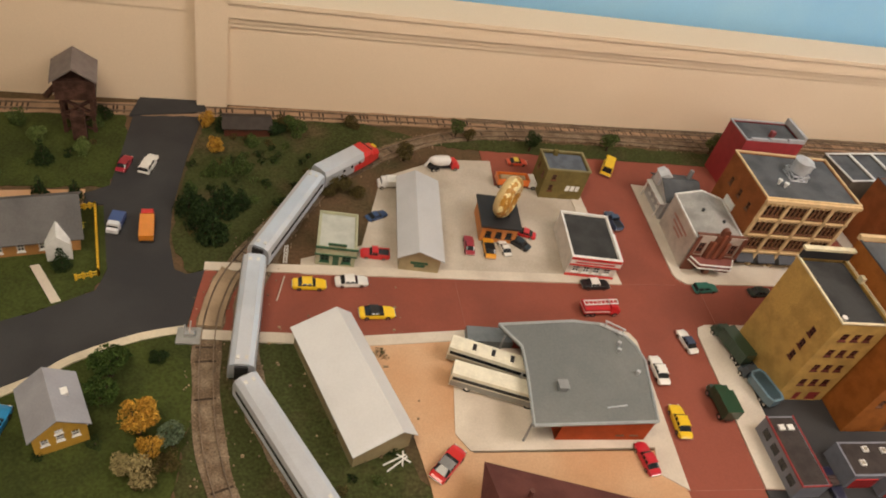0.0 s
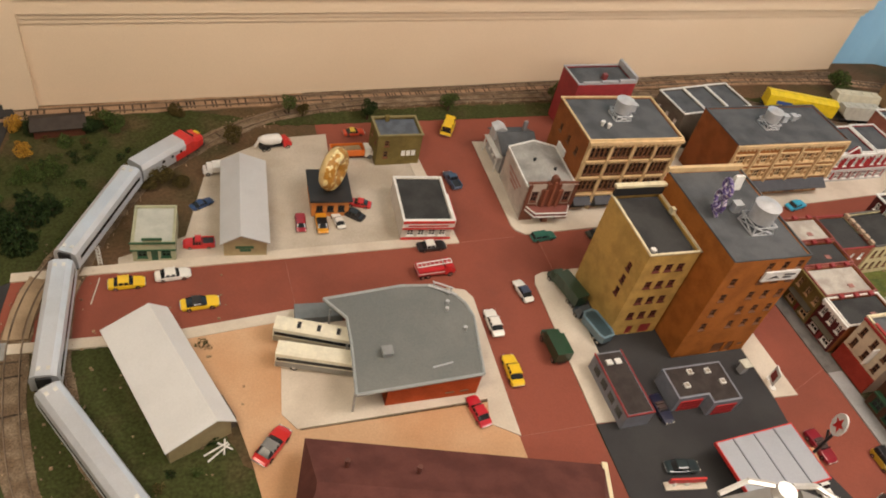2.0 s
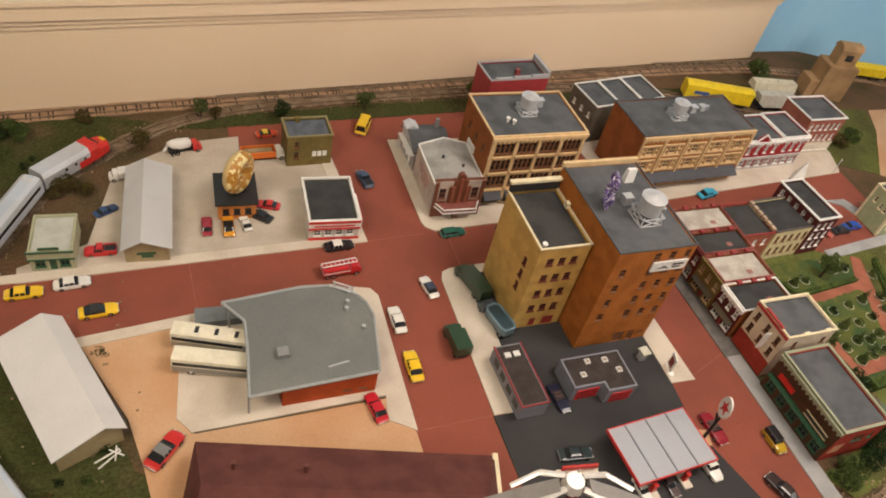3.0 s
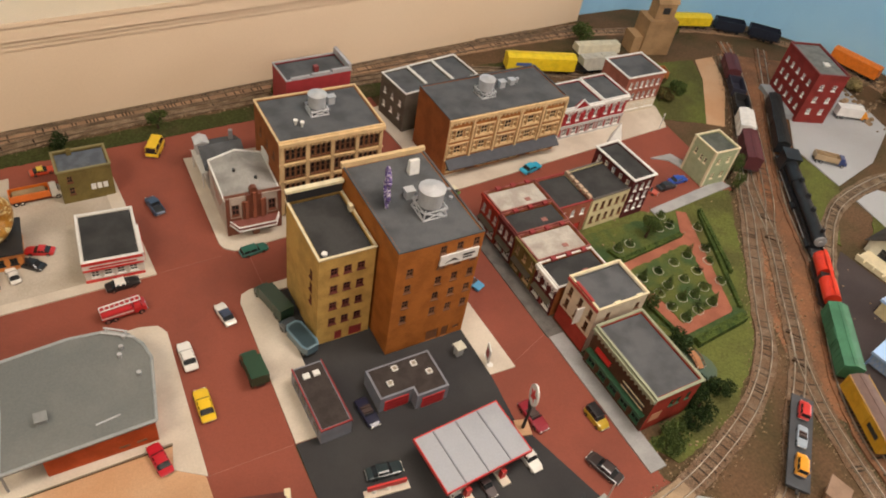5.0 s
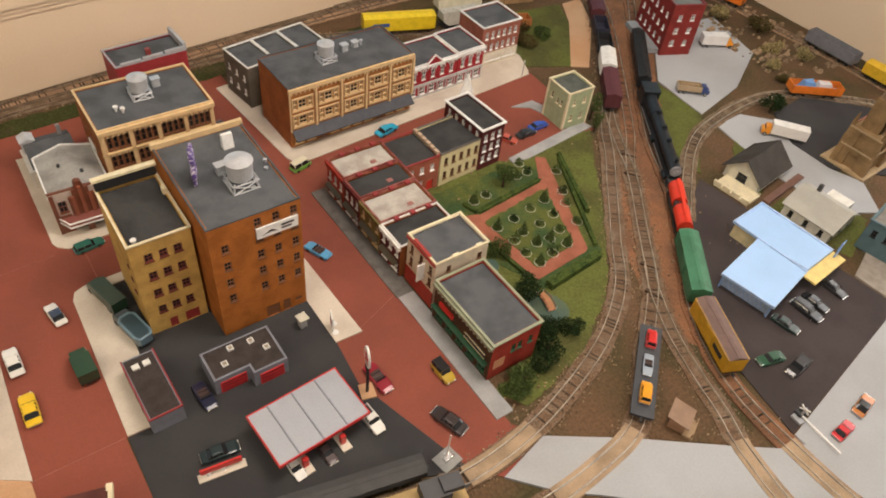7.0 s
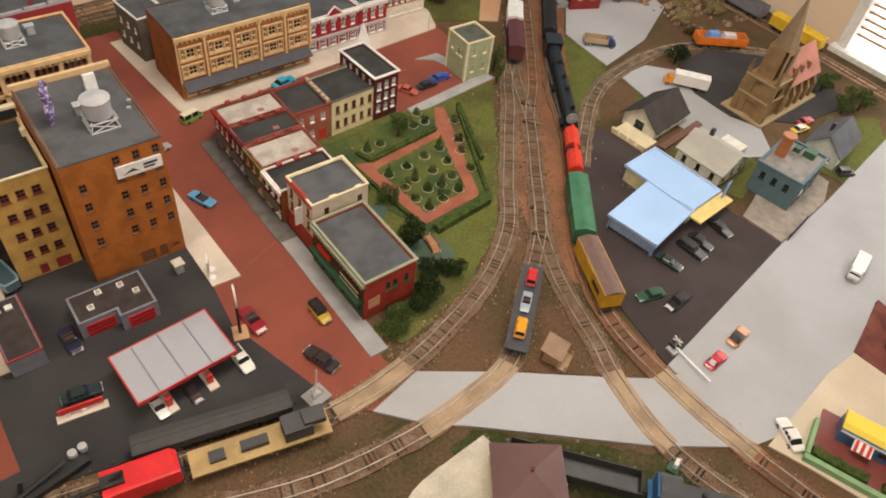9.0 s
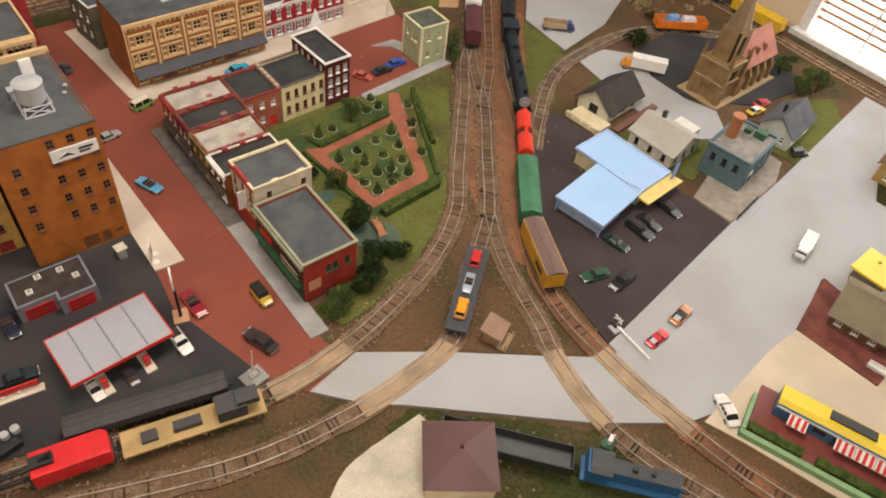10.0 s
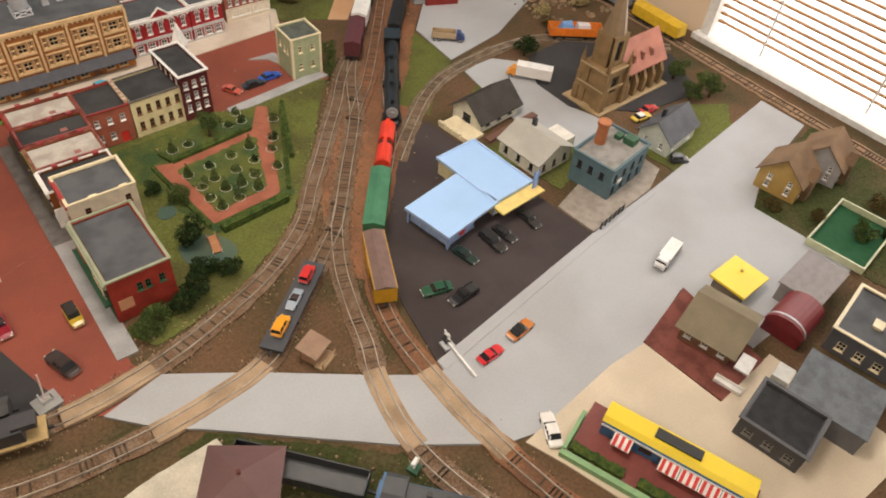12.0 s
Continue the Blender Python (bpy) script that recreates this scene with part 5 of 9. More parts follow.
# filling station yard
ob = thing("repair_garage", "L-shaped grey garage with red doors and skylights", "garage", 9.8, -37.4, 0.2, 0)
W, D = 9.6, 6.4
foot = [(0, 1.4), (4.8, 1.4), (4.8, 0), (W, 0), (W, D), (0, D)]
part("wall", Shape().prism(foot, 0, 3.0), plain("blue_grey_garage", (0.20, 0.21, 0.25)), ob)
part("roof", Shape().prism([(0.3, 1.7), (5.1, 1.7), (5.1, 0.3), (W - 0.3, 0.3), (W - 0.3, D - 0.3), (0.3, D - 0.3)], 3.0, 3.06), mat("brown_black_roof", (0.055, 0.045, 0.042), 0.85), ob)
for x, y, w in ((0.7, 1.4, 3.6), (5.6, 0, 3.4)):
    dr = part("garage_door", Shape().box(x, x + w, y - 0.08, y - 0.01, 0, 2.2), RED, ob, "red roller door")
    for k in range(3):
        part("door_panel", Shape().box(x + 0.15, x + w - 0.15, y - 0.12, y - 0.07, 0.2 + 0.68 * k, 0.7 + 0.68 * k), plain("dark_red_panel", (0.32, 0.02, 0.025)), dr)
for x, y in ((1.8, 2.8), (3.4, 4.8), (6.2, 4.6), (7.6, 2.6)):
    part("skylight", Shape().box(x, x + 0.8, y, y + 0.8, 3.06, 3.3), WHITE, ob, "white framed skylight")
    part("skylight_glass", Shape().box(x + 0.15, x + 0.65, y + 0.15, y + 0.65, 3.3, 3.34), plain("tan_glass", (0.3, 0.26, 0.2)), ob)
ob = thing("long_garage", "low narrow dark-roofed garage with red edge", "garage", 1.0, -37.4, 0.3, 1)
part("wall", Shape().box(0, 4.2, 0, 10.2, 0, 3.0), plain("blue_grey_garage", (0.2, 0.21, 0.25)), ob)
part("roof", Shape().box(0.25, 3.95, 0.25, 9.95, 3.0, 3.05), mat("brown_black_roof", (0.055, 0.045, 0.042)), ob)
part("red_edge", Shape().box(-0.06, 0.12, -0.06, 10.26, 2.9, 3.14).box(0.12, 4.26, -0.06, 0.12, 2.9, 3.14).box(4.1, 4.26, 0.12, 10.26, 2.9, 3.14), DKRED, ob)
for y in (6.8, 8.2):
    part("skylight", Shape().box(0.9 + (y - 6.8), 1.8 + (y - 6.8), 8.0, 8.8, 3.05, 3.3), WHITE, ob)
for k in range(4):
    part("window", Shape().box(-0.06, -0.01, 1.0 + 2.2 * k, 2.4 + 2.2 * k, 1.0, 2.2), GLASS, ob)
ob = thing("pump_canopy", "filling-station canopy with pale grey ribbed roof and red edge", "canopy", 11.6, -51.2, 0.2, 3.5)
W, D = 12.6, 8.0
part("roof", Shape().box(0, W, 0, D, 3.2, 3.5), mat("blue_grey_metal", (0.36, 0.38, 0.42), 0.45, 0.05, 15), ob)
part("red_edge", Shape().box(-0.15, W + 0.15, -0.15, 0, 3.05, 3.55).box(-0.15, W + 0.15, D, D + 0.15, 3.05, 3.55).box(-0.15, 0, 0, D, 3.05, 3.55).box(W, W + 0.15, 0, D, 3.05, 3.55), RED, ob)
for x in (2.6, 6.0, 9.4):
    part("roof_rib", Shape().box(x, x + 0.16, 0, D, 3.5, 3.62), plain("grey_rib", (0.22, 0.23, 0.26)), ob)
for x in (3.2, 8.6):
    for y in (2.2, 5.8):
        part("post", Shape().cyl(x, y, 0, 3.2, 0.18, 8), WHITE, ob)
for x in (2.6, 8.0):
    isl = part("pump_island", Shape().box(x, x + 1.3, -1.4, 6.6, 0, 0.25), PAVE, ob, "cream pump island")
    for y in (-0.4, 3.0):
        part("fuel_pump", Shape().box(x + 0.3, x + 1.0, y, y + 0.6, 0.25, 1.8), RED, isl)
ob = thing("sign_board", "red sign board with white feet on a pale slab", "sign", 6.1, -46.4, 0.2, -8)
part("slab", Shape().box(-2.9, 2.9, -0.6, 0.5, 0, 0.2), PAVE, ob)
part("board", Shape().box(-2.5, 2.5, 0.0, 0.25, 0.7, 1.6), RED, ob, "red painted board")
for x in (-1.6, 0.2):
    part("foot", Shape().cyl(x, 0.1, 0.2, 0.75, 0.3, 10, 0.2), WHITE, ob)

# ---------------------------------------------------------------- east side
LBLUE = mat("light_blue_roof", (0.36, 0.56, 0.86), 0.45, 0.03, 8, 0.05)
ob = thing("drive_in", "drive-in with light blue flat canopy and lattice sides", "drive-in restaurant", 86.6, -67.0, 0.2, 10)
CW, CD, CH = 12.0, 9.2, 2.9
part("canopy", Shape().box(0, CW, 0, CD, CH, CH + 0.3), LBLUE, ob, "light blue flat canopy")
part("canopy_edge", Shape().box(-0.12, CW + 0.12, -0.12, 0, CH - 0.15, CH + 0.34).box(-0.12, 0, 0, CD, CH - 0.15, CH + 0.34).box(CW, CW + 0.12, 0, CD, CH - 0.15, CH + 0.34), plain("blue_edge", (0.42, 0.58, 0.86)), ob)
LATB = plain("blue_lattice", (0.30, 0.45, 0.78), 0.5)
for sd, length, at in (("W", CD - 0.8, pose(0.008, (CD - 0.4) * CM, 0, 0, 0, -90)), ("S", CW * 0.55, pose(0.004, 0.006, 0))):
    panel = part("lattice_panel", Shape().box(0, length, 0.1, 0.16, 0.1, CH), plain("pale_blue_panel", (0.45, 0.54, 0.72), 0.6), ob, "pale blue lattice panel", at=at)
    n = int(length / 0.7)
    for i in range(n):
        x = length * i / n
        part("lattice_bar", Shape().bar((x, 0.06, 0.15), (min(length, x + 1.3), 0.06, CH - 0.1), 0.06, 4), LATB, panel)
        part("lattice_bar", Shape().bar((min(length, x + 1.3), 0.03, 0.15), (x, 0.03, CH - 0.1), 0.06, 4), LATB, panel)
part("round_emblem", Shape().cyl(4.0, 1.4, 0.55, 0.68, 0.8, 16, axis="y"), RED, ob, "red round emblem")
for p in ((0.4, 0.4), (0.4, CD - 0.4), (CW - 0.4, CD - 0.4), (CW - 0.4, 0.4)):
    part("post", Shape().cyl(*p, 0, CH, 0.16, 8), LATB, ob)

ob = thing("yellow_diner", "pale yellow flat building with light blue roof", "building", 97.6, -65.0, 0.2, 4)
part("wall", Shape().box(0.3, 8.4, 0.3, 13.8, 0, 2.9), PALEY, ob)
part("roof", Shape().box(0, 8.8, 0, 14.2, 2.9, 3.2), LBLUE, ob, "light blue roof with raised edge")
part("roof_edge", Shape().box(0, 8.8, 0, 0.25, 3.2, 3.4).box(0, 8.8, 13.95, 14.2, 3.2, 3.4).box(0, 0.25, 0.25, 13.95, 3.2, 3.4).box(8.55, 8.8, 0.25, 13.95, 3.2, 3.4), plain("blue_edge", (0.5, 0.66, 0.9)), ob)
part("eave", Shape().box(-0.5, 9.2, -2.4, 0.0, 2.4, 2.7), plain("yellow_eaves", (0.75, 0.58, 0.2)), ob)
sgp = part("sign_pylon", Shape().box(7.7, 7.85, -0.9, -0.75, 0, 6.2).box(8.75, 8.9, -0.9, -0.75, 0, 6.2), plain("blue_sign", (0.2, 0.35, 0.7)), ob, "tall narrow blue sign pylon")
for k in range(6):
    part("sign_letter", Shape().box(7.95, 8.65, -0.92, -0.74, 0.9 + 0.88 * k, 1.55 + 0.88 * k), plain("pale_sign_blue", (0.34, 0.5, 0.85)), sgp)
for k in range(5):
    window_parts(ob, 1.0 + k * 1.4, 0.8, 1.1, 1.4, WHITE, pose(0, 0.003, 0), sill=False)
ob = thing("depot_house", "white station house with steep black roof", "house", 110.4, -46.4, 0.2, 6)
gable(ob, 10.2, 7.2, 2.6, 3.0, plain("white_green_wall", (0.62, 0.6, 0.5)), mat("black_shingles", (0.06, 0.055, 0.05), 0.85, 0.12, 30, 0.4), "x", 0.7, {"S": grid(2, 8, 3, 0.9, 0.9, 1, 1.0, 1.3), "W": grid(3.6, 3.6, 1, 0.8, 0.8, 1, 2.0, 1.6)}, BLACK)
part("terrace", Shape().box(-4.4, 0, -1.0, 6.4, 0, 0.5), CREAM, ob, "cream stone terrace")
for k in range(4):
    part("terrace_wall", Shape().box(-4.4, -3.9, -1.0 + 2 * k, 0.6 + 2 * k, 0.5, 1.1), CREAM, ob)
part("walkway", Shape().box(-0.6, 12.6, -3.2, -1.8, 0, 0.4), plain("brown_walk", (0.16, 0.08, 0.06)), ob)
ob = thing("white_house", "white farmhouse with pale grey gable roof", "house", 110.4, -61.6, 0.2, 4)
gable(ob, 8.6, 9.2, 3.0, 2.2, plain("white_clapboard", (0.70, 0.68, 0.61)), mat("pale_roof", (0.42, 0.41, 0.36), 0.8, 0.06, 20), "y", 0.5, {"S": grid(1.6, 7, 3, 0.9, 0.9, 1, 0.8, 1.3), "W": grid(1.6, 7.6, 3, 0.9, 0.9, 1, 0.8, 1.3)}, BLACK)
part("chimney", Shape().box(5.6, 6.3, 6.6, 7.3, 3.6, 6.0), plain("black_pipe", (0.04, 0.04, 0.04)), ob)
part("wing", Shape().box(8.6, 12, 2.0, 6.4, 0, 2.6), plain("white_clapboard", (0.70, 0.68, 0.61)), ob)
ob = thing("teal_house", "blue-green clapboard tavern with tall brick chimney", "tavern", 116.4, -72.4, 0.2, 9)
TEAL = plain("blue_green_clapboard", (0.095, 0.16, 0.185), 0.65)
block(ob, 11.0, 8.0, 6.2, {"*": TEAL}, mat("grey_tar_roof", (0.28, 0.27, 0.25), 0.85), {"S": grid(1.4, 9.2, 4, 3.4, 3.4, 1, 0.9, 1.4) + grid(1.4, 9.2, 4, 0.8, 0.8, 1, 0.9, 1.5), "W": grid(1.6, 6, 3, 3.4, 3.4, 1, 0.9, 1.4)}, BLACK, 0.3, TEAL, 0.2)
part("wall_sign", Shape().box(2.0, 3.4, -0.2, -0.02, 2.5, 3.2), WHITE, ob)
part("chimney", Shape().cyl(5.2, 6.4, 5.6, 9.8, 1.05, 14, 0.95).cyl(5.2, 6.4, 9.8, 10.3, 1.2, 14), plain("orange_brick_stack", (0.42, 0.15, 0.06)), ob, "round orange brick chimney")
part("roof_unit", Shape().box(8.0, 9.8, 1.6, 3.6, 5.9, 7.3), DKGREEN, ob, "dark green roof unit")
part("roof_unit", Shape().box(8.0, 9.4, 4.2, 5.4, 5.9, 6.9), DKGREEN, ob)
for k in range(6):
    part("fence_post", Shape().box(-6.8 + k * 1.3, -6.6 + k * 1.3, -3.6, -3.4, 0, 1.6), BLACK, ob)
part("fence_rail", Shape().box(-6.8, -0.1, -3.55, -3.45, 1.3, 1.5).box(-6.8, -0.1, -3.55, -3.45, 0.6, 0.75), BLACK, ob)
ob = thing("grey_house", "pale grey-green house with slate-grey gable roof", "house", 134.6, -70.4, 0.2, 8)
gable(ob, 9.6, 6.4, 3.2, 2.8, plain("pale_green_grey_boards", (0.52, 0.54, 0.47), 0.65), mat("slate_shingles", (0.115, 0.12, 0.135), 0.8, 0.1, 30, 0.3), "x", 0.5, {"S": grid(2, 7.6, 2, 0.8, 0.8, 1, 1.1, 1.5), "W": grid(1.6, 4.8, 2, 0.9, 0.9, 1, 0.9, 1.4)}, WHITE)
part("chimney", Shape().box(3.2, 3.8, 4.0, 4.6, 5, 6.8), BLACK, ob)

# stone church
CHS = brick("sand_stone_church", (0.27, 0.175, 0.085), (0.6, 0.55, 0.45), 0.4, 0.2)
ob = thing("stone_church", "sandstone church with tall tower and pink roof", "church", 134.4, -53.6, 0.25, 2)
part("tower", pierced(6.0, 8.6, [(2.0, 3.2, 2.0, 3.6)], 0.6).box(0, 6.0, 0.6, 6.0, 0, 8.6), CHS, ob, "square stone tower")
part("tower_front", pierced(6.0, 8.6, [(1.9, 0.2, 2.2, 3.2), (2.0, 4.8, 2.0, 3.0)], 0.4), CHS, ob, at=pose(-0.004, 0.06, 0, 0, 0, -90))
up = part("belfry", pierced(4.2, 6.4, [(1.3, 1.0, 1.6, 4.2)], 0.6).box(0, 4.2, 0.6, 4.2, 0, 6.4), CHS, ob, "narrower belfry stage", at=pose(0.009, 0.009, 0.086))
part("louvre", Shape().box(1.4, 2.8, 0.3, 0.4, 1.0, 5.2), GLASS, up)
part("spire", Shape().cyl(3.0, 3.0, 15.0, 25.0, 2.3, 8, 0.12), plain("brown_spire", (0.22, 0.15, 0.085)), ob, "tapering stone spire")
for a in ((-0.7, -0.7), (5.5, -0.7), (-0.7, 5.5), (5.5, 5.5)):
    b = part("buttress", Shape().box(a[0], a[0] + 1.2, a[1], a[1] + 1.2, 0, 3.4).box(a[0] + 0.12, a[0] + 1.08, a[1] + 0.12, a[1] + 1.08, 3.4, 6.6).box(a[0] + 0.25, a[0] + 0.95, a[1] + 0.25, a[1] + 0.95, 6.6, 9.2), CHS, ob)
    part("pinnacle", Shape().cyl(a[0] + 0.6, a[1] + 0.6, 9.2, 11.6, 0.5, 4, 0.02), CHS, b)
for z in (4.4, 8.3):
    part("string_course", Shape().box(-0.55, 6.3, -0.3, -0.02, z, z + 0.35).box(-0.6, -0.52, -0.3, 6.3, z, z + 0.35), plain("pale_church_stone", (0.40, 0.29, 0.16)), ob)
part("arch_window", Shape().box(2.1, 3.9, 0.35, 0.5, 3.2, 6.8), GLASS, ob)
nv = part("nave", Shape().box(6.0, 19.0, 0.6, 7.4, 0, 5.8).loft([[(6.0, 0.6, 5.8), (6.0, 7.4, 5.8), (6.0, 4.0, 10.4)], [(19.0, 0.6, 5.8), (19.0, 7.4, 5.8), (19.0, 4.0, 10.4)]]), CHS, ob, "stone nave")
PINK = mat("pink_slate", (0.40, 0.15, 0.10), 0.7, 0.1, 30, 0.2)
for sgn in (-1, 1):
    part("nave_roof", Shape().loft([[(x, 4.0 + 4.0 * sgn, 5.3), (x, 4.0, 10.6), (x, 4.0, 10.9), (x, 4.0 + 4.0 * sgn, 5.6)] for x in (6.2, 19.4)]), PINK, ob, "pink slate roof")
for k in range(5):
    x = 7.0 + 2.7 * k
    part("buttress", Shape().box(x, x + 0.8, -0.6, 0.6, 0, 3.4).loft([[(x, -0.6, 3.4), (x + 0.8, -0.6, 3.4), (x + 0.8, 0.6, 3.4), (x, 0.6, 3.4)], [(x, 0.45, 5.3), (x + 0.8, 0.45, 5.3), (x + 0.8, 0.6, 5.3), (x, 0.6, 5.3)]]), CHS, ob)
    if k < 4:
        part("lancet_window", Shape().box(x + 1.3, x + 2.1, 0.5, 0.62, 1.4, 4.6), GLASS, ob)
        if k < 3:
            part("roof_dormer", Shape().loft([[(x + 2.2, 1.0, 7.0), (x + 3.2, 1.0, 7.0), (x + 2.7, 1.0, 8.4)], [(x + 2.2, 2.2, 8.2), (x + 3.2, 2.2, 8.2), (x + 2.7, 2.4, 8.5)]]), plain("brown_dormer", (0.22, 0.08, 0.05)), ob)
part("plinth", Shape().prism([(-1.4, -1.4), (20.0, -1.4), (20.0, 8.2), (-1.4, 8.2)], -0.1, 0.3), plain("pale_church_stone", (0.40, 0.29, 0.16)), ob, "pale stone plinth")

# red mill
ob = thing("brick_mill", "tall red brick mill with grey roof and white windows", "mill", 131.2, -2.4, 0.2, -22)
MILL = brick("mill_red_brick", (0.24, 0.035, 0.03), (0.75, 0.65, 0.6))
block(ob, 7.6, 14.4, 12.4, {"*": MILL}, mat("green_grey_mill_roof", (0.19, 0.205, 0.20), 0.8), {"S": grid(2.2, 5.4, 2, 2.4, 8.6, 3, 1.0, 1.4), "W": grid(2, 12.4, 5, 2.4, 8.6, 3, 0.9, 1.3)}, WHITE, 0.3, plain("maroon_coping", (0.2, 0.03, 0.03)), 0.1)
roof_box(ob, 3.4, 4, 12.1, 1.2, 1.2, 0.5, WHITE)
part("loading_dock", Shape().box(-2.6, -0.02, 1, 14, 0, 1.2), plain("grey_dock", (0.3, 0.32, 0.33)), ob)
# grain elevator
ob = thing("grain_elevator", "tall tan wooden grain elevator", "grain elevator", 112.0, 33.2, 0.1, -14)
ELV = mat("tan_elevator_boards", (0.36, 0.23, 0.12), 0.85, 0.12, 20, 0.2)
part("body", Shape().box(1, 9, 0, 6, 0, 9.0), ELV, ob)
part("headhouse", Shape().box(2.6, 7.8, 1.2, 4.8, 9.0, 13.0), ELV, ob)
part("roof", Shape().loft([[(2.3, 0.9, 13.0), (8.1, 0.9, 13.0), (8.1, 5.1, 13.0), (2.3, 5.1, 13.0)], [(2.3, 2.0, 14.2), (8.1, 2.0, 14.2), (8.1, 4.0, 14.2), (2.3, 4.0, 14.2)]]), ELV, ob)
part("headhouse_window", Shape().box(4.2, 6.2, 1.08, 1.18, 10.4, 12.0), BLACK, ob)
part("lean_to", Shape().box(-1.4, 0.98, 0.6, 5.4, 0, 4.6), ELV, ob)

# yellow kiosk, station and fuel depot, diner in the south-east
ob = thing("yellow_kiosk", "small kiosk with bright yellow flat roof", "kiosk", 115.2, -100.4, 0.2, 2)
part("wall", Shape().box(0.5, 6.2, 0.5, 5.4, 0, 2.0), plain("grey_brown_wall", (0.2, 0.16, 0.12)), ob)
part("roof", Shape().box(0, 6.8, 0, 6.0, 2.0, 2.4), mat("bright_yellow_roof", (0.80, 0.60, 0.03), 0.45, 0.03, 10), ob, "bright yellow roof")
part("vent", Shape().cyl(4.6, 3.4, 2.4, 2.7, 0.25, 8), plain("yellow_vent", (0.5, 0.36, 0.05)), ob)
for k in range(5):
    part("window", Shape().box(0.9 + k * 1.05, 1.6 + k * 1.05, 0.42, 0.5, 0.4, 1.5), GLASS, ob)
ob = thing("country_station", "small station with olive-brown gable roof on a brick terrace", "station", 105.0, -105.6, 0.35, 13)
gable(ob, 9.0, 7.4, 2.6, 2.0, plain("brown_station_wall", (0.17, 0.09, 0.05)), mat("olive_brown_shingles", (0.22, 0.185, 0.125), 0.85, 0.08, 25), "y", 0.8, {"W": grid(1.2, 6.2, 3, 0.8, 0.8, 1, 1.0, 1.3), "S": grid(1.8, 7.0, 3, 0.8, 0.8, 1, 1.0, 1.3)}, WHITE, ridge=0.58)
part("porch_roof", Shape().box(-1.6, 1.6, -3.0, -1.0, 2.0, 2.3), plain("white_porch", (0.6, 0.6, 0.58)), ob)
part("bench", Shape().box(-3.6, -3.0, -3.4, 0.4, 0.0, 0.5).box(-3.0, -2.9, -3.4, 0.4, 0.0, 1.0), WHITE, ob)
ob = thing("engine_house", "dark red barrel-roofed building with grey side roof", "building", 114.0, -104.4, 0.2, -84)
part("body", Shape().box(0, 5.6, 1.0, 7.4, 0, 2.4), plain("dark_red_metal", (0.17, 0.018, 0.022)), ob)
arc = [(2.8 - 2.9 * math.cos(math.pi * i / 12), 2.4 + 2.1 * math.sin(math.pi * i / 12)) for i in range(13)]
part("barrel_roof", Shape().loft([[(x, y, z) for x, z in arc] for y in (0.6, 7.5)]), plain("dark_red_metal", (0.17, 0.018, 0.022), 0.4), ob, "dark red curved roof")
part("band", Shape().loft([[(x * 1.02 - 0.05, y, z * 1.02) for x, z in arc] for y in (1.2, 1.5)]), STEEL, ob)
part("flat_roof", Shape().box(-2.0, 4.6, 7.6, 17.6, 3.3, 3.6), plain("mauve_grey_roof", (0.27, 0.25, 0.25), 0.8), ob, "mauve-grey flat roof")
part("annex", Shape().box(-1.6, 4.2, 7.8, 17.2, 0, 3.3), plain("grey_annex", (0.25, 0.24, 0.23)), ob)
ob = thing("supply_store", "grey flat-roofed store with cream parapet", "store", 121, -120.5, 0.2, 10)
block(ob, 11, 9, 4.4, {"*": plain("dark_store_wall", (0.10, 0.10, 0.11))}, ROOF, {"W": grid(2, 7, 3, 1, 1, 1, 1.2, 1.6)}, CREAM, 0.4, CREAM, 0.3)
roof_box(ob, 4, 4, 4.0, 1.6, 1.2, 0.6, CREAM)
ob = thing("dark_warehouse", "low dark grey flat-roofed warehouse with lighter annex", "warehouse", 98.6, -120.6, 0.2, 11)
block(ob, 7.6, 8.4, 3.6, {"*": plain("charcoal_wall", (0.05, 0.05, 0.055))}, mat("black_flat_roof", (0.035, 0.036, 0.038), 0.8), {"W": grid(1.6, 6.8, 3, 1, 1, 1, 1.2, 1.3)}, GREYFR, 0.3, plain("charcoal_edge", (0.07, 0.07, 0.075)), 0.3)
part("annex", Shape().box(7.7, 17.0, -4.6, 5.6, 0, 3.4), plain("grey_annex_wall", (0.13, 0.13, 0.14)), ob)
part("annex_roof", Shape().box(7.65, 17.2, -4.8, 5.8, 3.4, 3.6), mat("slate_blue_roof", (0.15, 0.165, 0.18), 0.8), ob, "slate-blue flat roof")
part("roof_hatch", Shape().box(8.4, 11.2, 6.0, 8.2, 0, 4.2), plain("pale_hatch", (0.5, 0.5, 0.46)), ob)

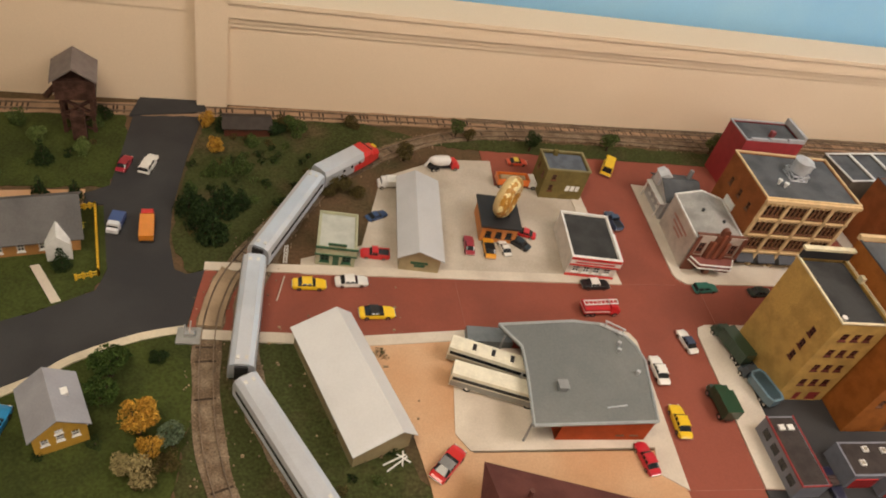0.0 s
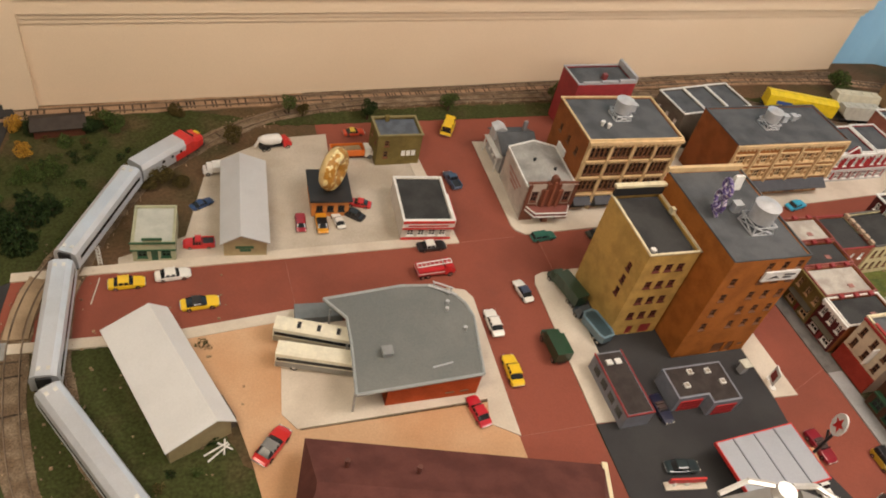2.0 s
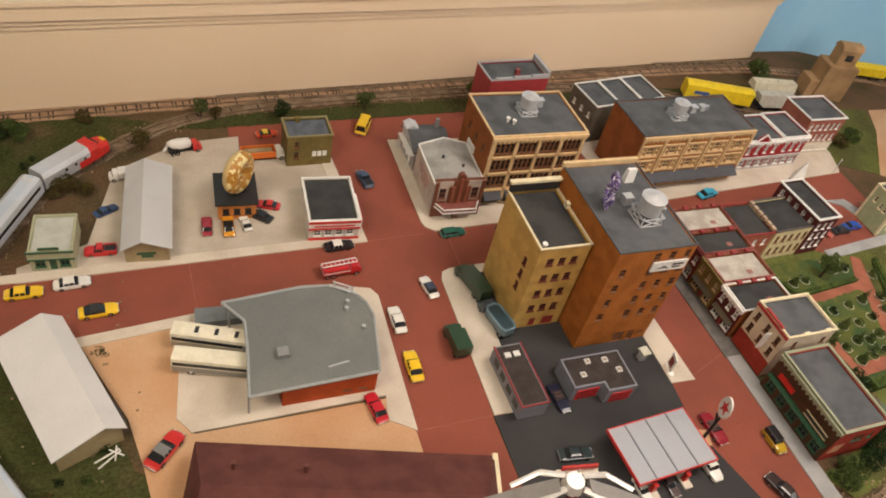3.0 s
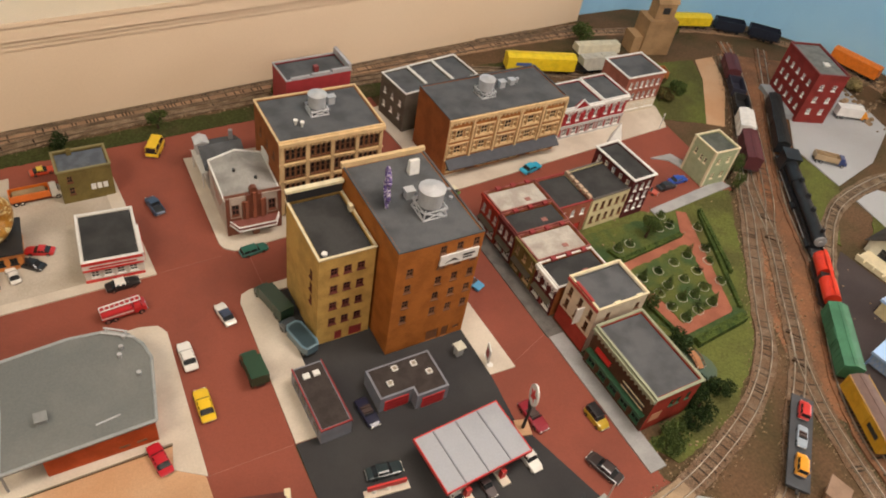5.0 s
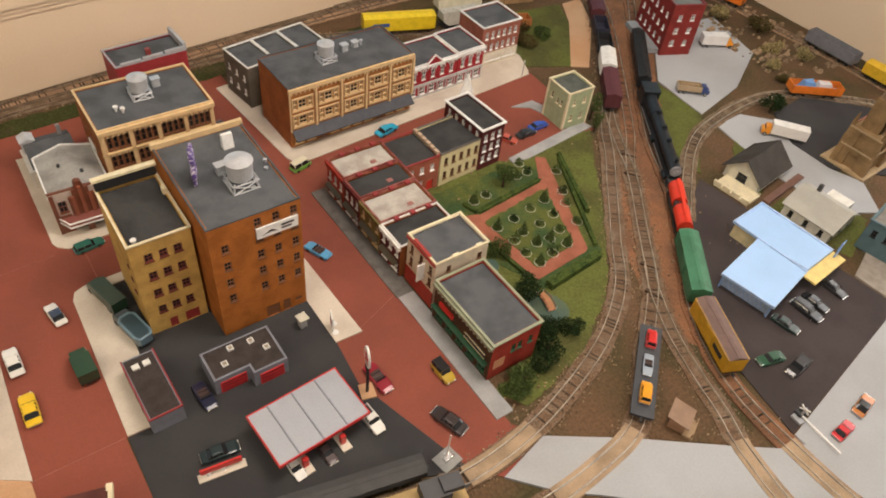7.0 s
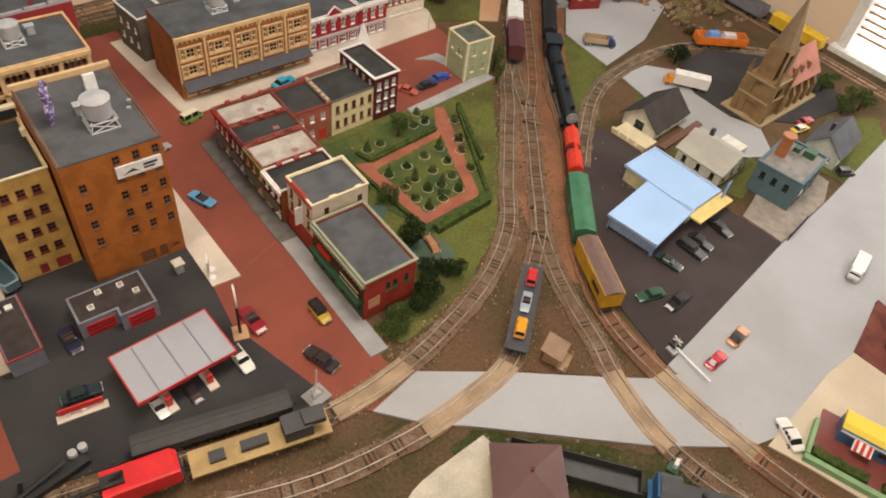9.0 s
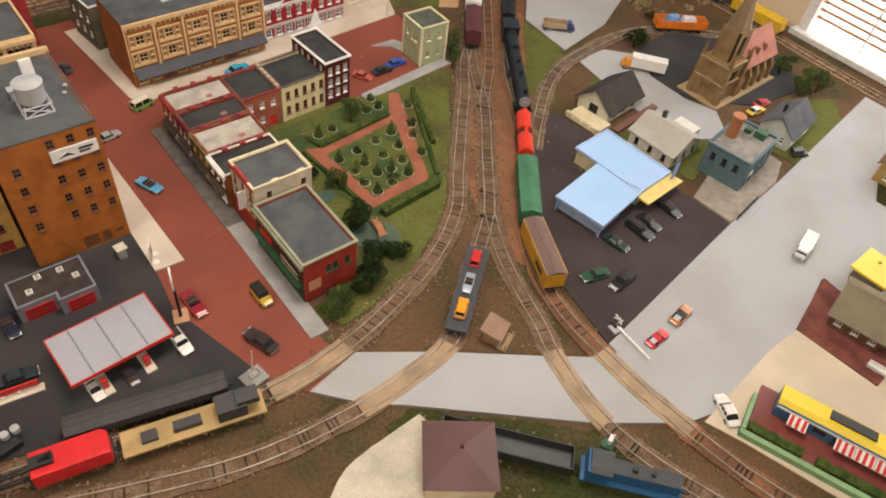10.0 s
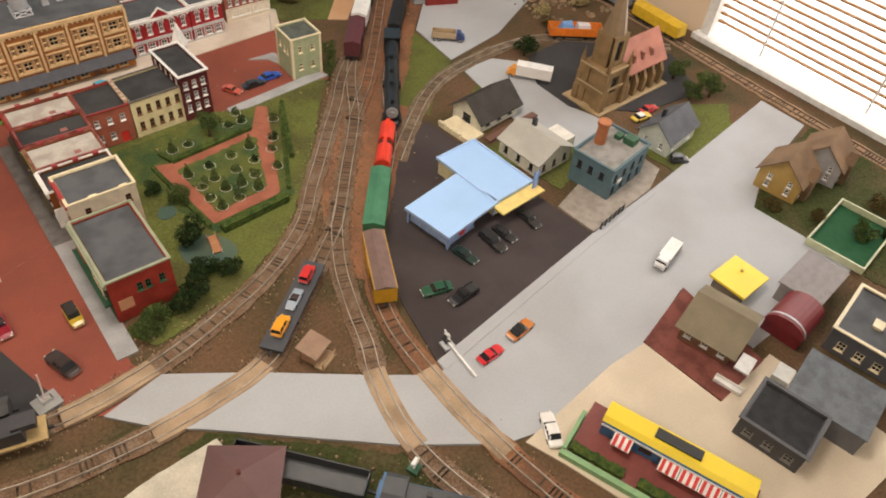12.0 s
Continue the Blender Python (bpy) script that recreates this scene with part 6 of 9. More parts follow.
ob = thing("sports_court", "green court with pale fence", "court", 138.2, -107.2, 0.15, 8)
part("surface", Shape().box(0, 14, 0, 9, 0, 0.15), plain("court_green", (0.02, 0.085, 0.035), 0.8), ob)
for a in ((0, 14, -0.3, 0), (0, 14, 9, 9.3), (-0.3, 0, -0.3, 9.3), (14, 14.3, -0.3, 9.3)):
    part("fence_panel", Shape().box(*a, 0, 1.3), plain("pale_green_fence", (0.5, 0.52, 0.34)), ob)
for x, y, r, lab in ((143.4, -91.4, 10, "yellow Victorian house with brown roof"), (153.6, -93, 14, "grey house with brown gables")):
    ob = thing("far_house", lab, "house", x, y, 0.2, r)
    gable(ob, 7.2, 7.4, 4.2, 3.4, plain("ochre_wall", (0.42, 0.27, 0.08)) if "yellow" in lab else plain("grey_house_wall", (0.36, 0.35, 0.36)), mat("tan_shingles", (0.21, 0.135, 0.08), 0.85, 0.12, 25), "x", 0.6, {"W": grid(2, 5.6, 2, 1, 2.6, 2, 0.8, 1.2), "S": grid(1.6, 5.6, 2, 1, 1, 1, 0.8, 1.3)}, WHITE)
    part("cross_gable", Shape().loft([[(2.2, -1.2, 0), (5.0, -1.2, 0), (5.0, -1.2, 4.2), (3.6, -1.2, 6.0), (2.2, -1.2, 4.2)], [(2.2, 0.4, 0), (5.0, 0.4, 0), (5.0, 0.4, 4.2), (3.6, 0.4, 6.0), (2.2, 0.4, 4.2)]]), mat("tan_shingles", (0.27, 0.18, 0.105)), ob)

def leaves_box(x0, x1, y0, y1, z0, z1):
    """An uneven clipped hedge block."""
    s, rr = Shape(), random.Random(int(x0 * 10) + 77)
    n = int((x1 - x0) / 0.4)
    rings = []
    for i in range(n + 1):
        x, q = x0 + (x1 - x0) * i / n, rr.uniform(-0.1, 0.1)
        rings.append([(x, y0 + rr.uniform(0, 0.15), z0), (x, y0 + 0.1 + q, z1 - 0.2 + q), (x, (y0 + y1) / 2, z1 + q), (x, y1 - 0.1 + q, z1 - 0.2 + q), (x, y1 - rr.uniform(0, 0.15), z0)])
    return s.loft(rings)


# diner in a garden by the card road
ob = thing("railcar_diner", "blue and yellow dining-car diner with striped awnings", "diner", 82.1, -101.0, 0.25, -70)
part("deck", Shape().box(-0.6, 21, -3.0, 3.9, 0, 0.4), plain("maroon_deck", (0.2, 0.05, 0.04)), ob)
rr = [(0, 0.4), (0, 2.6), (0.5, 3.2), (3.1, 3.2), (3.6, 2.6), (3.6, 0.4)]
part("body", Shape().loft([[(x, y, z) for y, z in rr] for x in (1.6, 20)]), plain("diner_blue", (0.04, 0.14, 0.28), 0.35), ob, "blue car body")
part("roof", Shape().loft([[(x, y, z) for y, z in [(0.1, 2.9), (0.7, 3.45), (2.9, 3.45), (3.5, 2.9)]] for x in (1.4, 20.2)]), mat("bright_yellow_roof", (0.80, 0.60, 0.03)), ob, "bright yellow roof")
part("white_band", Shape().box(1.5, 20.1, -0.12, -0.02, 2.3, 2.6), WHITE, ob)
for k, x in enumerate((3.4, 9.4, 11.9, 14.4, 16.9)):
    aw = part("striped_awning", Shape().loft([[(x, -0.02, 2.4), (x, -1.5, 1.7), (x, -1.5, 1.6), (x, -0.02, 2.2)], [(x + 2.4, -0.02, 2.4), (x + 2.4, -1.5, 1.7), (x + 2.4, -1.5, 1.6), (x + 2.4, -0.02, 2.2)]]), WHITE, ob, "red and white striped awning")
    for q in range(3):
        xx = x + 0.2 + q * 0.8
        part("stripe", Shape().loft([[(xx, -0.02, 2.44), (xx, -1.52, 1.74), (xx, -1.52, 1.7), (xx, -0.02, 2.4)], [(xx + 0.4, -0.02, 2.44), (xx + 0.4, -1.52, 1.74), (xx + 0.4, -1.52, 1.7), (xx + 0.4, -0.02, 2.4)]]), RED, aw)
part("roof_sign", Shape().box(7.6, 13.4, 1.2, 2.6, 3.45, 3.75), BLACK, ob, "black roof sign")
for k in range(6):
    part("window", Shape().box(4 + 2.6 * k, 5.6 + 2.6 * k, -0.06, -0.01, 1.2, 2.1), GLASS, ob)
HEDGE = mat("green_hedge_foam", (0.07, 0.10, 0.022), 0.95, 0.4, 80, 1.0, second=(0.03, 0.055, 0.015))
part("planter", Shape().box(-1.3, 21, -5.6, -4.82, 0, 0.9).box(-1.3, -0.8, -4.82, 1.4, 0, 1.1), plain("bright_green_edge", (0.22, 0.38, 0.18)), ob, "bright green planter edge")
part("kerb_wall", Shape().box(-0.78, 20.5, -4.8, -3.02, 0, 0.5), plain("maroon_deck", (0.2, 0.05, 0.04)), ob)
for x0, x1 in ((-0.6, 6.4), (8.2, 20.2)):
    part("planting", leaves_box(x0, x1, -4.6, -3.1, 0.4, 1.3), HEDGE, ob, "olive-brown clipped planting")

# foreground stockade building, hopper yard
ob = thing("yard_office", "square yard office with maroon hip roof", "building", 37.6, -85.4, 0.15, -36)
part("wall", Shape().box(0.4, 8.4, 0.4, 8.4, 0, 3.6), CREAM, ob)
part("roof", Shape().loft([[(0, 0, 3.6), (8.8, 0, 3.6), (8.8, 8.8, 3.6), (0, 8.8, 3.6)], [(4.2, 4.2, 5.6), (4.6, 4.2, 5.6), (4.6, 4.6, 5.6), (4.2, 4.6, 5.6)]]), mat("maroon_metal_roof", (0.135, 0.07, 0.068), 0.6, 0.06, 20), ob, "maroon hip roof")
part("finial", Shape().cyl(4.4, 4.4, 5.5, 6.1, 0.25, 8), BRN, ob)

# west side: houses, coaling tower, sheds
ob = thing("yellow_house", "yellow clapboard house with light grey roof", "house", -88.0, -30.8, 0.15, 24)
ob.scale = (0.88, 0.88, 0.88)
gable(ob, 6.0, 7.2, 4.2, 2.4, plain("mustard_clapboard", (0.60, 0.34, 0.05), 0.6), mat("light_grey_shingles", (0.33, 0.33, 0.36), 0.75, 0.06, 25), "y", 0.5, {"S": [(0.8, 1.8, 0.9, 1.2), (2.5, 1.8, 0.9, 1.2), (4.2, 1.8, 0.9, 1.2), (2.5, 3.4, 0.9, 0.8)], "E": grid(1.8, 5.4, 2, 1.4, 1.4, 1, 0.9, 1.3)}, WHITE)
part("dormer", Shape().box(4.2, 5.0, 3.6, 4.6, 5.2, 5.8), WHITE, ob)
ob = thing("grey_cottage", "brick cottage with large dark grey cross-gabled roof", "house", -100.6, -2.8, 0.2, 14)
gable(ob, 11.0, 8.4, 2.8, 3.2, plain("orange_tan_wall", (0.50, 0.24, 0.08)), mat("dark_grey_shingles", (0.135, 0.13, 0.13), 0.85, 0.1, 25, 0.3), "x", 0.6, {"S": grid(1.6, 9.2, 4, 0.7, 0.7, 1, 0.9, 1.3)}, WHITE)
part("porch_gable", Shape().loft([[(7.0, -1.6, 0), (10.0, -1.6, 0), (10.0, -1.6, 2.6), (8.5, -1.6, 4.2), (7.0, -1.6, 2.6)], [(7.0, 1.4, 0), (10.0, 1.4, 0), (10.0, 1.4, 2.6), (8.5, 1.4, 4.2), (7.0, 1.4, 2.6)]]), WHITE, ob, "white gabled porch")
ob = thing("coaling_tower", "weathered dark brown timber coaling tower", "coaling tower", -97.4, 25.2, 0.1, 10)
ob.scale = (0.9, 0.9, 0.9)
WOOD = mat("dark_weathered_timber", (0.085, 0.042, 0.03), 0.9, 0.25, 60, 0.4)
for x in (0.2, 4.8):
    for y in (0.2, 4.8):
        part("leg", Shape().box(x - 0.3, x + 0.3, y - 0.3, y + 0.3, 0, 7.2), WOOD, ob)
br = Shape()
for a, b in (((0, 0), (5, 0)), ((5, 0), (5, 5)), ((5, 5), (0, 5)), ((0, 5), (0, 0))):
    for z in (0.3, 3.7):
        br.bar((*a, z), (*b, z + 3.2), 0.18).bar((*b, z), (*a, z + 3.2), 0.18).bar((*a, z + 3.3), (*b, z + 3.3), 0.2)
part("bracing", br, WOOD, ob)
part("bin", Shape().box(-0.6, 5.6, -0.6, 5.6, 7.0, 10.6), WOOD, ob)
for sgn in (-1, 1):
    part("roof", Shape().loft([[(2.5 + 3.6 * sgn, y, 10.4), (2.5, y, 13.0), (2.5, y, 13.3), (2.5 + 3.6 * sgn, y, 10.7)] for y in (-1.0, 6.0)]), plain("grey_brown_roof", (0.20, 0.165, 0.15), 0.85), ob)
part("chute", Shape().bar((-0.4, 2.5, 8.0), (-2.4, 2.5, 5.6), 0.5).box(1.4, 3.6, -2.4, -0.6, 0, 5.0), WOOD, ob)
ob = thing("section_shed", "long low dark brown trackside shed", "shed", -73.8, 28.0, 0.1, 8)
gable(ob, 7.4, 3.6, 1.8, 0.8, plain("shed_brown", (0.11, 0.035, 0.02)), plain("dark_shed_roof", (0.06, 0.05, 0.045), 0.9), "x", 0.4)
ob = thing("yellow_fence", "bright yellow picket fence round the lawn", "fence", 0, 0, 0)
YEL = plain("yellow_fence_paint", (0.72, 0.45, 0.03), 0.55)
for a, b in (((-97, 5.6), (-89.8, 8.4)), ((-89.8, 8.4), (-86.9, -4.6)), ((-86.9, -4.6), (-89.4, -5.6))):
    a, b = Vector(a), Vector(b)
    n = int((b - a).length / 0.7)
    part("rail", Shape().bar((*a, 0.5), (*b, 0.5), 0.1, 4).bar((*a, 0.95), (*b, 0.95), 0.1, 4), YEL, ob)
    for i in range(n + 1):
        p = a.lerp(b, i / n)
        part("picket", Shape().box(p.x - 0.14, p.x + 0.14, p.y - 0.1, p.y + 0.1, 0, 1.25), YEL, ob)

# tiny yard hut by the crossing
ob = thing("crossing_hut", "small pinkish-brown wooden crossing hut", "hut", 59.4, -73.6, 0.12, 25)
part("wall", Shape().box(0, 2.6, 0, 2.2, 0, 2.0), plain("pinkish_boards", (0.36, 0.21, 0.13), 0.8), ob)
part("roof", Shape().loft([[(-0.5, -0.5, 1.9), (3.1, -0.5, 1.9), (3.1, 2.7, 2.5), (-0.5, 2.7, 2.5)], [(-0.5, -0.5, 2.1), (3.1, -0.5, 2.1), (3.1, 2.7, 2.7), (-0.5, 2.7, 2.7)]]), plain("pink_brown_roof", (0.30, 0.20, 0.14), 0.8), ob)
part("porch", Shape().box(-0.3, 2.9, -1.4, 0, 0, 0.3).box(-0.2, 0.0, -1.3, -1.1, 0.3, 1.2).box(2.6, 2.8, -1.3, -1.1, 0.3, 1.2).box(-0.2, 2.8, -1.3, -1.2, 1.0, 1.2), plain("tan_planks", (0.40, 0.28, 0.17), 0.85), ob)
# ---------------------------------------------------------------- road vehicles
def paint(col):
    return mat("car_paint_%.2f_%.2f_%.2f" % col, col, 0.28, 0.04, 60, 0.0, coat=0.4)


LAMP = plain("headlamp", (0.85, 0.82, 0.7), 0.2)


def wheel_set(ob, xs, half, r=0.34, w=0.26):
    key = ("wheel", r, w)
    if key not in WIN:
        WIN[key] = (mesh_of("wheel", Shape().cyl(0, 0, -w / 2, w / 2, r, 14, axis="y"), TYRE), mesh_of("rim", Shape().cyl(0, 0, -w / 2 - 0.02, w / 2 + 0.02, r * 0.55, 10, axis="y"), CHROME))
    for x in xs:
        for sgn in (-1, 1):
            k = part("wheel", WIN[key][0], None, ob, at=pose(x * CM, sgn * half * CM, r * CM))
            part("rim", WIN[key][1], None, k)


def section(x, z0, z1, h, top=None, round_=0.12):
    """A rounded cross-section of a body at x: half width h, sill z0, shoulder z1."""
    t = h if top is None else top
    return [(x, -h, z0), (x, h, z0), (x, h, z0 + (z1 - z0) * 0.55), (x, t - round_ * 0.3, z1 - round_ * 0.4), (x, t - round_ * 2, z1), (x, -t + round_ * 2, z1), (x, -t + round_ * 0.3, z1 - round_ * 0.4), (x, -h, z0 + (z1 - z0) * 0.55)]


def car(label, col, x, y, rot, roof=None, kind="sedan", k=1.0, cat="car", z=0.12, group="parked model cars"):
    """A die-cast car: lofted body, glass cabin, roof, bumpers, lamps, four wheels."""
    if len(label.split()) < 5:
        label += " with chrome bumpers"
    ob = thing({"sedan": "model_car", "coupe": "model_car", "wagon": "station_wagon", "suv": "jeep", "pickup": "pickup_truck", "van": "van", "open": "convertible"}[kind], label, cat, x, y, z, rot, group)
    k *= 0.9
    ob.scale = (k, k, k)
    m = paint(col)
    rm = paint(roof) if roof else m
    L, hw, zs = {"sedan": (2.6, 1.0, 0.92), "coupe": (2.4, 0.95, 0.82), "wagon": (2.6, 1.0, 0.95), "suv": (2.2, 1.0, 1.15), "pickup": (2.6, 1.02, 1.05), "van": (2.3, 1.0, 1.1), "open": (2.6, 1.0, 0.9)}[kind]
    z0 = 0.3
    body = Shape().loft([section(-L, z0 + 0.15, zs * 0.8, hw * 0.82), section(-L + 0.25, z0, zs * 0.95, hw * 0.96), section(-L * 0.4, z0 - 0.05, zs, hw), section(L * 0.35, z0 - 0.05, zs, hw), section(L - 0.5, z0, zs * 0.9, hw * 0.97), section(L, z0 + 0.12, zs * 0.7, hw * 0.8)])
    part("body", body, m, ob, smooth=False)
    if kind == "open":
        part("interior", Shape().box(-1.1, 0.6, -0.75, 0.75, zs - 0.05, zs + 0.04), plain("dark_seats", (0.06, 0.035, 0.03)), ob)
        for xx in (-0.9, -0.1):
            part("seat", Shape().box(xx, xx + 0.35, -0.7, 0.7, zs, zs + 0.28), plain("dark_seats", (0.06, 0.035, 0.03)), ob)
        part("windscreen", Shape().loft([section(0.62, zs - 0.02, zs + 0.42, 0.78), section(0.72, zs - 0.02, zs + 0.36, 0.8)]), GLASS, ob)
    else:
        c = {"sedan": (-1.75, -1.1, 0.35, 0.95, 1.45), "coupe": (-1.7, -0.9, 0.1, 0.85, 1.28), "wagon": (-2.45, -2.2, 0.4, 0.95, 1.5), "suv": (-2.05, -1.95, 0.5, 0.85, 1.95), "pickup": (-0.5, -0.35, 0.55, 1.0, 1.75), "van": (-2.2, -2.1, 1.3, 1.9, 2.1)}[kind]
        part("cabin_glass", Shape().loft([section(c[0], zs - 0.06, zs + 0.02, hw * 0.86), section(c[1], zs - 0.06, c[4], hw * 0.86, hw * 0.72), section(c[2], zs - 0.06, c[4], hw * 0.86, hw * 0.72), section(c[3], zs - 0.06, zs + 0.02, hw * 0.86)]), GLASS, ob, "dark tinted windows")
        part("roof", Shape().loft([section(c[1] - 0.05, c[4] - 0.07, c[4] + 0.06, hw * 0.76), section(c[2] + 0.05, c[4] - 0.07, c[4] + 0.06, hw * 0.76)]), rm, ob)
        for xx in (c[1], (c[1] + c[2]) / 2, c[2]):
            part("pillar", Shape().box(xx - 0.07, xx + 0.07, -hw * 0.86, -hw * 0.74, zs - 0.05, c[4]).box(xx - 0.07, xx + 0.07, hw * 0.74, hw * 0.86, zs - 0.05, c[4]), rm, ob)
        if kind == "pickup":
            part("load_bed", Shape().box(-2.4, -0.6, -0.8, 0.8, zs - 0.02, zs + 0.03), BLACK, ob)
            for yy in (-0.95, 0.8):
                part("bed_side", Shape().box(-2.5, -0.55, yy, yy + 0.15, zs - 0.1, zs + 0.25), m, ob)
    for sgn in (-1, 1):
        part("bumper", Shape().box(sgn * L - 0.08, sgn * L + 0.08, -hw * 0.85, hw * 0.85, z0 + 0.1, z0 + 0.26), CHROME, ob)
    for yy in (-0.6, 0.6):
        part("headlight", Shape().cyl(yy * hw, zs * 0.62, L - 0.06, L + 0.05, 0.13, 8, axis="x"), LAMP, ob)
    wheel_set(ob, (-L * 0.6, L * 0.58), hw * 0.9)
    return ob


def truck(label, cab, body, x, y, rot, length=6.0, kind="box", cat="truck", z=0.2, k=1.0, h=2.6):
    """A lorry: chassis, cab with glass, and its body."""
    ob = thing("model_truck", label, cat, x, y, z, rot)
    ob.scale = (k, k, k)
    L = length / 2
    part("chassis", Shape().box(-L, L, -0.55, 0.55, 0.45, 0.75), BLACK, ob)
    cb = part("cab", Shape().loft([section(L - 1.7, 0.5, 2.1, 1.05, 0.95), section(L - 0.75, 0.5, 2.1, 1.05, 0.95), section(L - 0.6, 0.5, 1.45, 1.02), section(L, 0.5, 1.25, 0.95)]), paint(cab), ob)
    part("windscreen", Shape().loft([section(L - 0.76, 1.35, 1.95, 0.98, 0.85), section(L - 0.55, 1.35, 1.5, 0.98, 0.9)]), GLASS, cb)
    part("bumper", Shape().box(L - 0.05, L + 0.12, -0.95, 0.95, 0.45, 0.65), CHROME, ob)
    e = L - 1.8
    bm_ = paint(body)
    if kind == "box":
        part("cargo_box", Shape().box(-L, e, -1.1, 1.1, 0.8, h + 0.4), bm_, ob)
        part("box_roof", Shape().box(-L - 0.03, e + 0.03, -1.12, 1.12, h + 0.4, h + 0.46), WHITE if sum(body) > 1.2 else bm_, ob)
        for i in range(6):
            xx = -L + (e + L) * (i + 0.5) / 6
            part("panel_rib", Shape().box(xx - 0.04, xx + 0.04, -1.15, 1.15, 0.85, h + 0.38), bm_, ob)
    elif kind == "open":
        for a in ((-L, e, -1.1, -0.95), (-L, e, 0.95, 1.1), (-L, -L + 0.15, -0.95, 0.95), (e - 0.15, e, -0.95, 0.95)):
            part("bed_side", Shape().box(*a, 0.8, h - 0.6), bm_, ob)
        part("load", Shape().loft([[(-L + 0.1, -0.95, 0.8), (e - 0.1, -0.95, 0.8), (e - 0.1, 0.95, 0.8), (-L + 0.1, 0.95, 0.8)], [(-L + 0.6, -0.5, h - 0.7), (e - 0.6, -0.5, h - 0.7), (e - 0.6, 0.5, h - 0.7), (-L + 0.6, 0.5, h - 0.7)]]), mat("load_tan", (0.33, 0.23, 0.13), 0.9), ob)
    elif kind == "mixer":
        part("drum", Shape().loft([[(xx, r * math.cos(a), 2.0 + t + r * math.sin(a)) for a in [2 * math.pi * q / 14 for q in range(14)]] for xx, r, t in ((-L - 0.2, 0.4, 0.45), (-L + 0.8, 0.95, 0.2), (-L + 2.2, 1.15, 0.05), (e - 0.5, 1.0, 0), (e - 0.1, 0.5, 0))]), bm_, ob, "white mixing drum", smooth=True)
        part("chute", Shape().bar((-L - 0.1, 0, 2.2), (-L - 0.9, 0, 0.9), 0.28), bm_, ob)
    elif kind == "fire":
        part("body_box", Shape().box(-L, e, -1.05, 1.05, 0.7, 1.7), bm_, ob)
        part("white_stripe", Shape().box(-L - 0.02, e, -1.08, 1.08, 1.1, 1.25), WHITE, ob)
        ld = Shape().bar((-L, -0.4, 2.1), (e + 1.2, -0.4, 2.3), 0.09, 5).bar((-L, 0.4, 2.1), (e + 1.2, 0.4, 2.3), 0.09, 5)
        for i in range(9):
            xx = -L + (e + 1.2 + L) * i / 8
            ld.bar((xx, -0.4, 2.1 + 0.2 * i / 8), (xx, 0.4, 2.1 + 0.2 * i / 8), 0.06, 5)
        part("ladder", ld, WHITE, ob, "white ladder on the roof")
    elif kind == "tub":
        part("tub", Shape().prism([(-L, -0.9), (-L + 0.8, -1.2), (e - 0.6, -1.2), (e, -0.7), (e, 0.7), (e - 0.6, 1.2), (-L + 0.8, 1.2), (-L, 0.9)], 0.8, h - 0.4), bm_, ob)
        part("tub_inside", Shape().prism([(-L + 0.3, -0.7), (-L + 0.9, -0.95), (e - 0.7, -0.95), (e - 0.3, -0.5), (e - 0.3, 0.5), (e - 0.7, 0.95), (-L + 0.9, 0.95), (-L + 0.3, 0.7)], h - 0.41, h - 0.38), plain("teal_tub", (0.03, 0.06, 0.075), 0.4), ob)
        rim = [(-L, -0.9), (-L + 0.8, -1.2), (e - 0.6, -1.2), (e, -0.7), (e, 0.7), (e - 0.6, 1.2), (-L + 0.8, 1.2), (-L, 0.9)]
        edge = Shape()
        for i in range(8):
            edge.bar((*rim[i], h - 0.38), (*rim[(i + 1) % 8], h - 0.38), 0.13, 5)
        part("tub_rim", edge, plain("pale_blue_rim", (0.16, 0.27, 0.34), 0.4), ob, "pale blue rim")
    wheel_set(ob, (-L + 0.7, -L + 1.6, L - 0.8) if length > 5 else (-L + 0.7, L - 0.8), 0.95, 0.42, 0.3)
    return ob


def coach(label, x, y, rot, L=6.8, stripe=(0.25, 0.24, 0.22), vents=False):
    """A cream-roofed coach with a dark window band."""
    ob = thing("model_bus", label, "bus", x, y, 0.3, rot, "coaches at the depot")
    CR = plain("cream_coach", (0.80, 0.75, 0.60), 0.4)
    part("body", Shape().loft([section(-L, 0.4, 2.9, 1.25, 1.2, 0.25), section(L - 0.3, 0.4, 2.9, 1.25, 1.2, 0.25), section(L, 0.5, 2.6, 1.15, 1.1, 0.2)]), CR, ob)
    part("lower_panel", Shape().box(-L + 0.05, L - 0.4, -1.29, 1.29, 0.5, 1.45), paint(stripe), ob, "grey lower panels")
    part("window_band", Shape().box(-L + 0.2, L - 0.3, -1.28, 1.28, 1.7, 2.25), GLASS, ob, "dark window band")
    part("windscreen", Shape().box(L - 0.05, L + 0.05, -1.0, 1.0, 1.5, 2.4), GLASS, ob)
    if vents:
        for xx in (-2.6, 0.0, 2.6):
            part("roof_vent", Shape().box(xx - 0.25, xx + 0.25, -0.5, 0.5, 2.88, 3.0), BLACK, ob)
    wheel_set(ob, (-L * 0.62, L * 0.66), 1.1, 0.5, 0.35)
    return ob


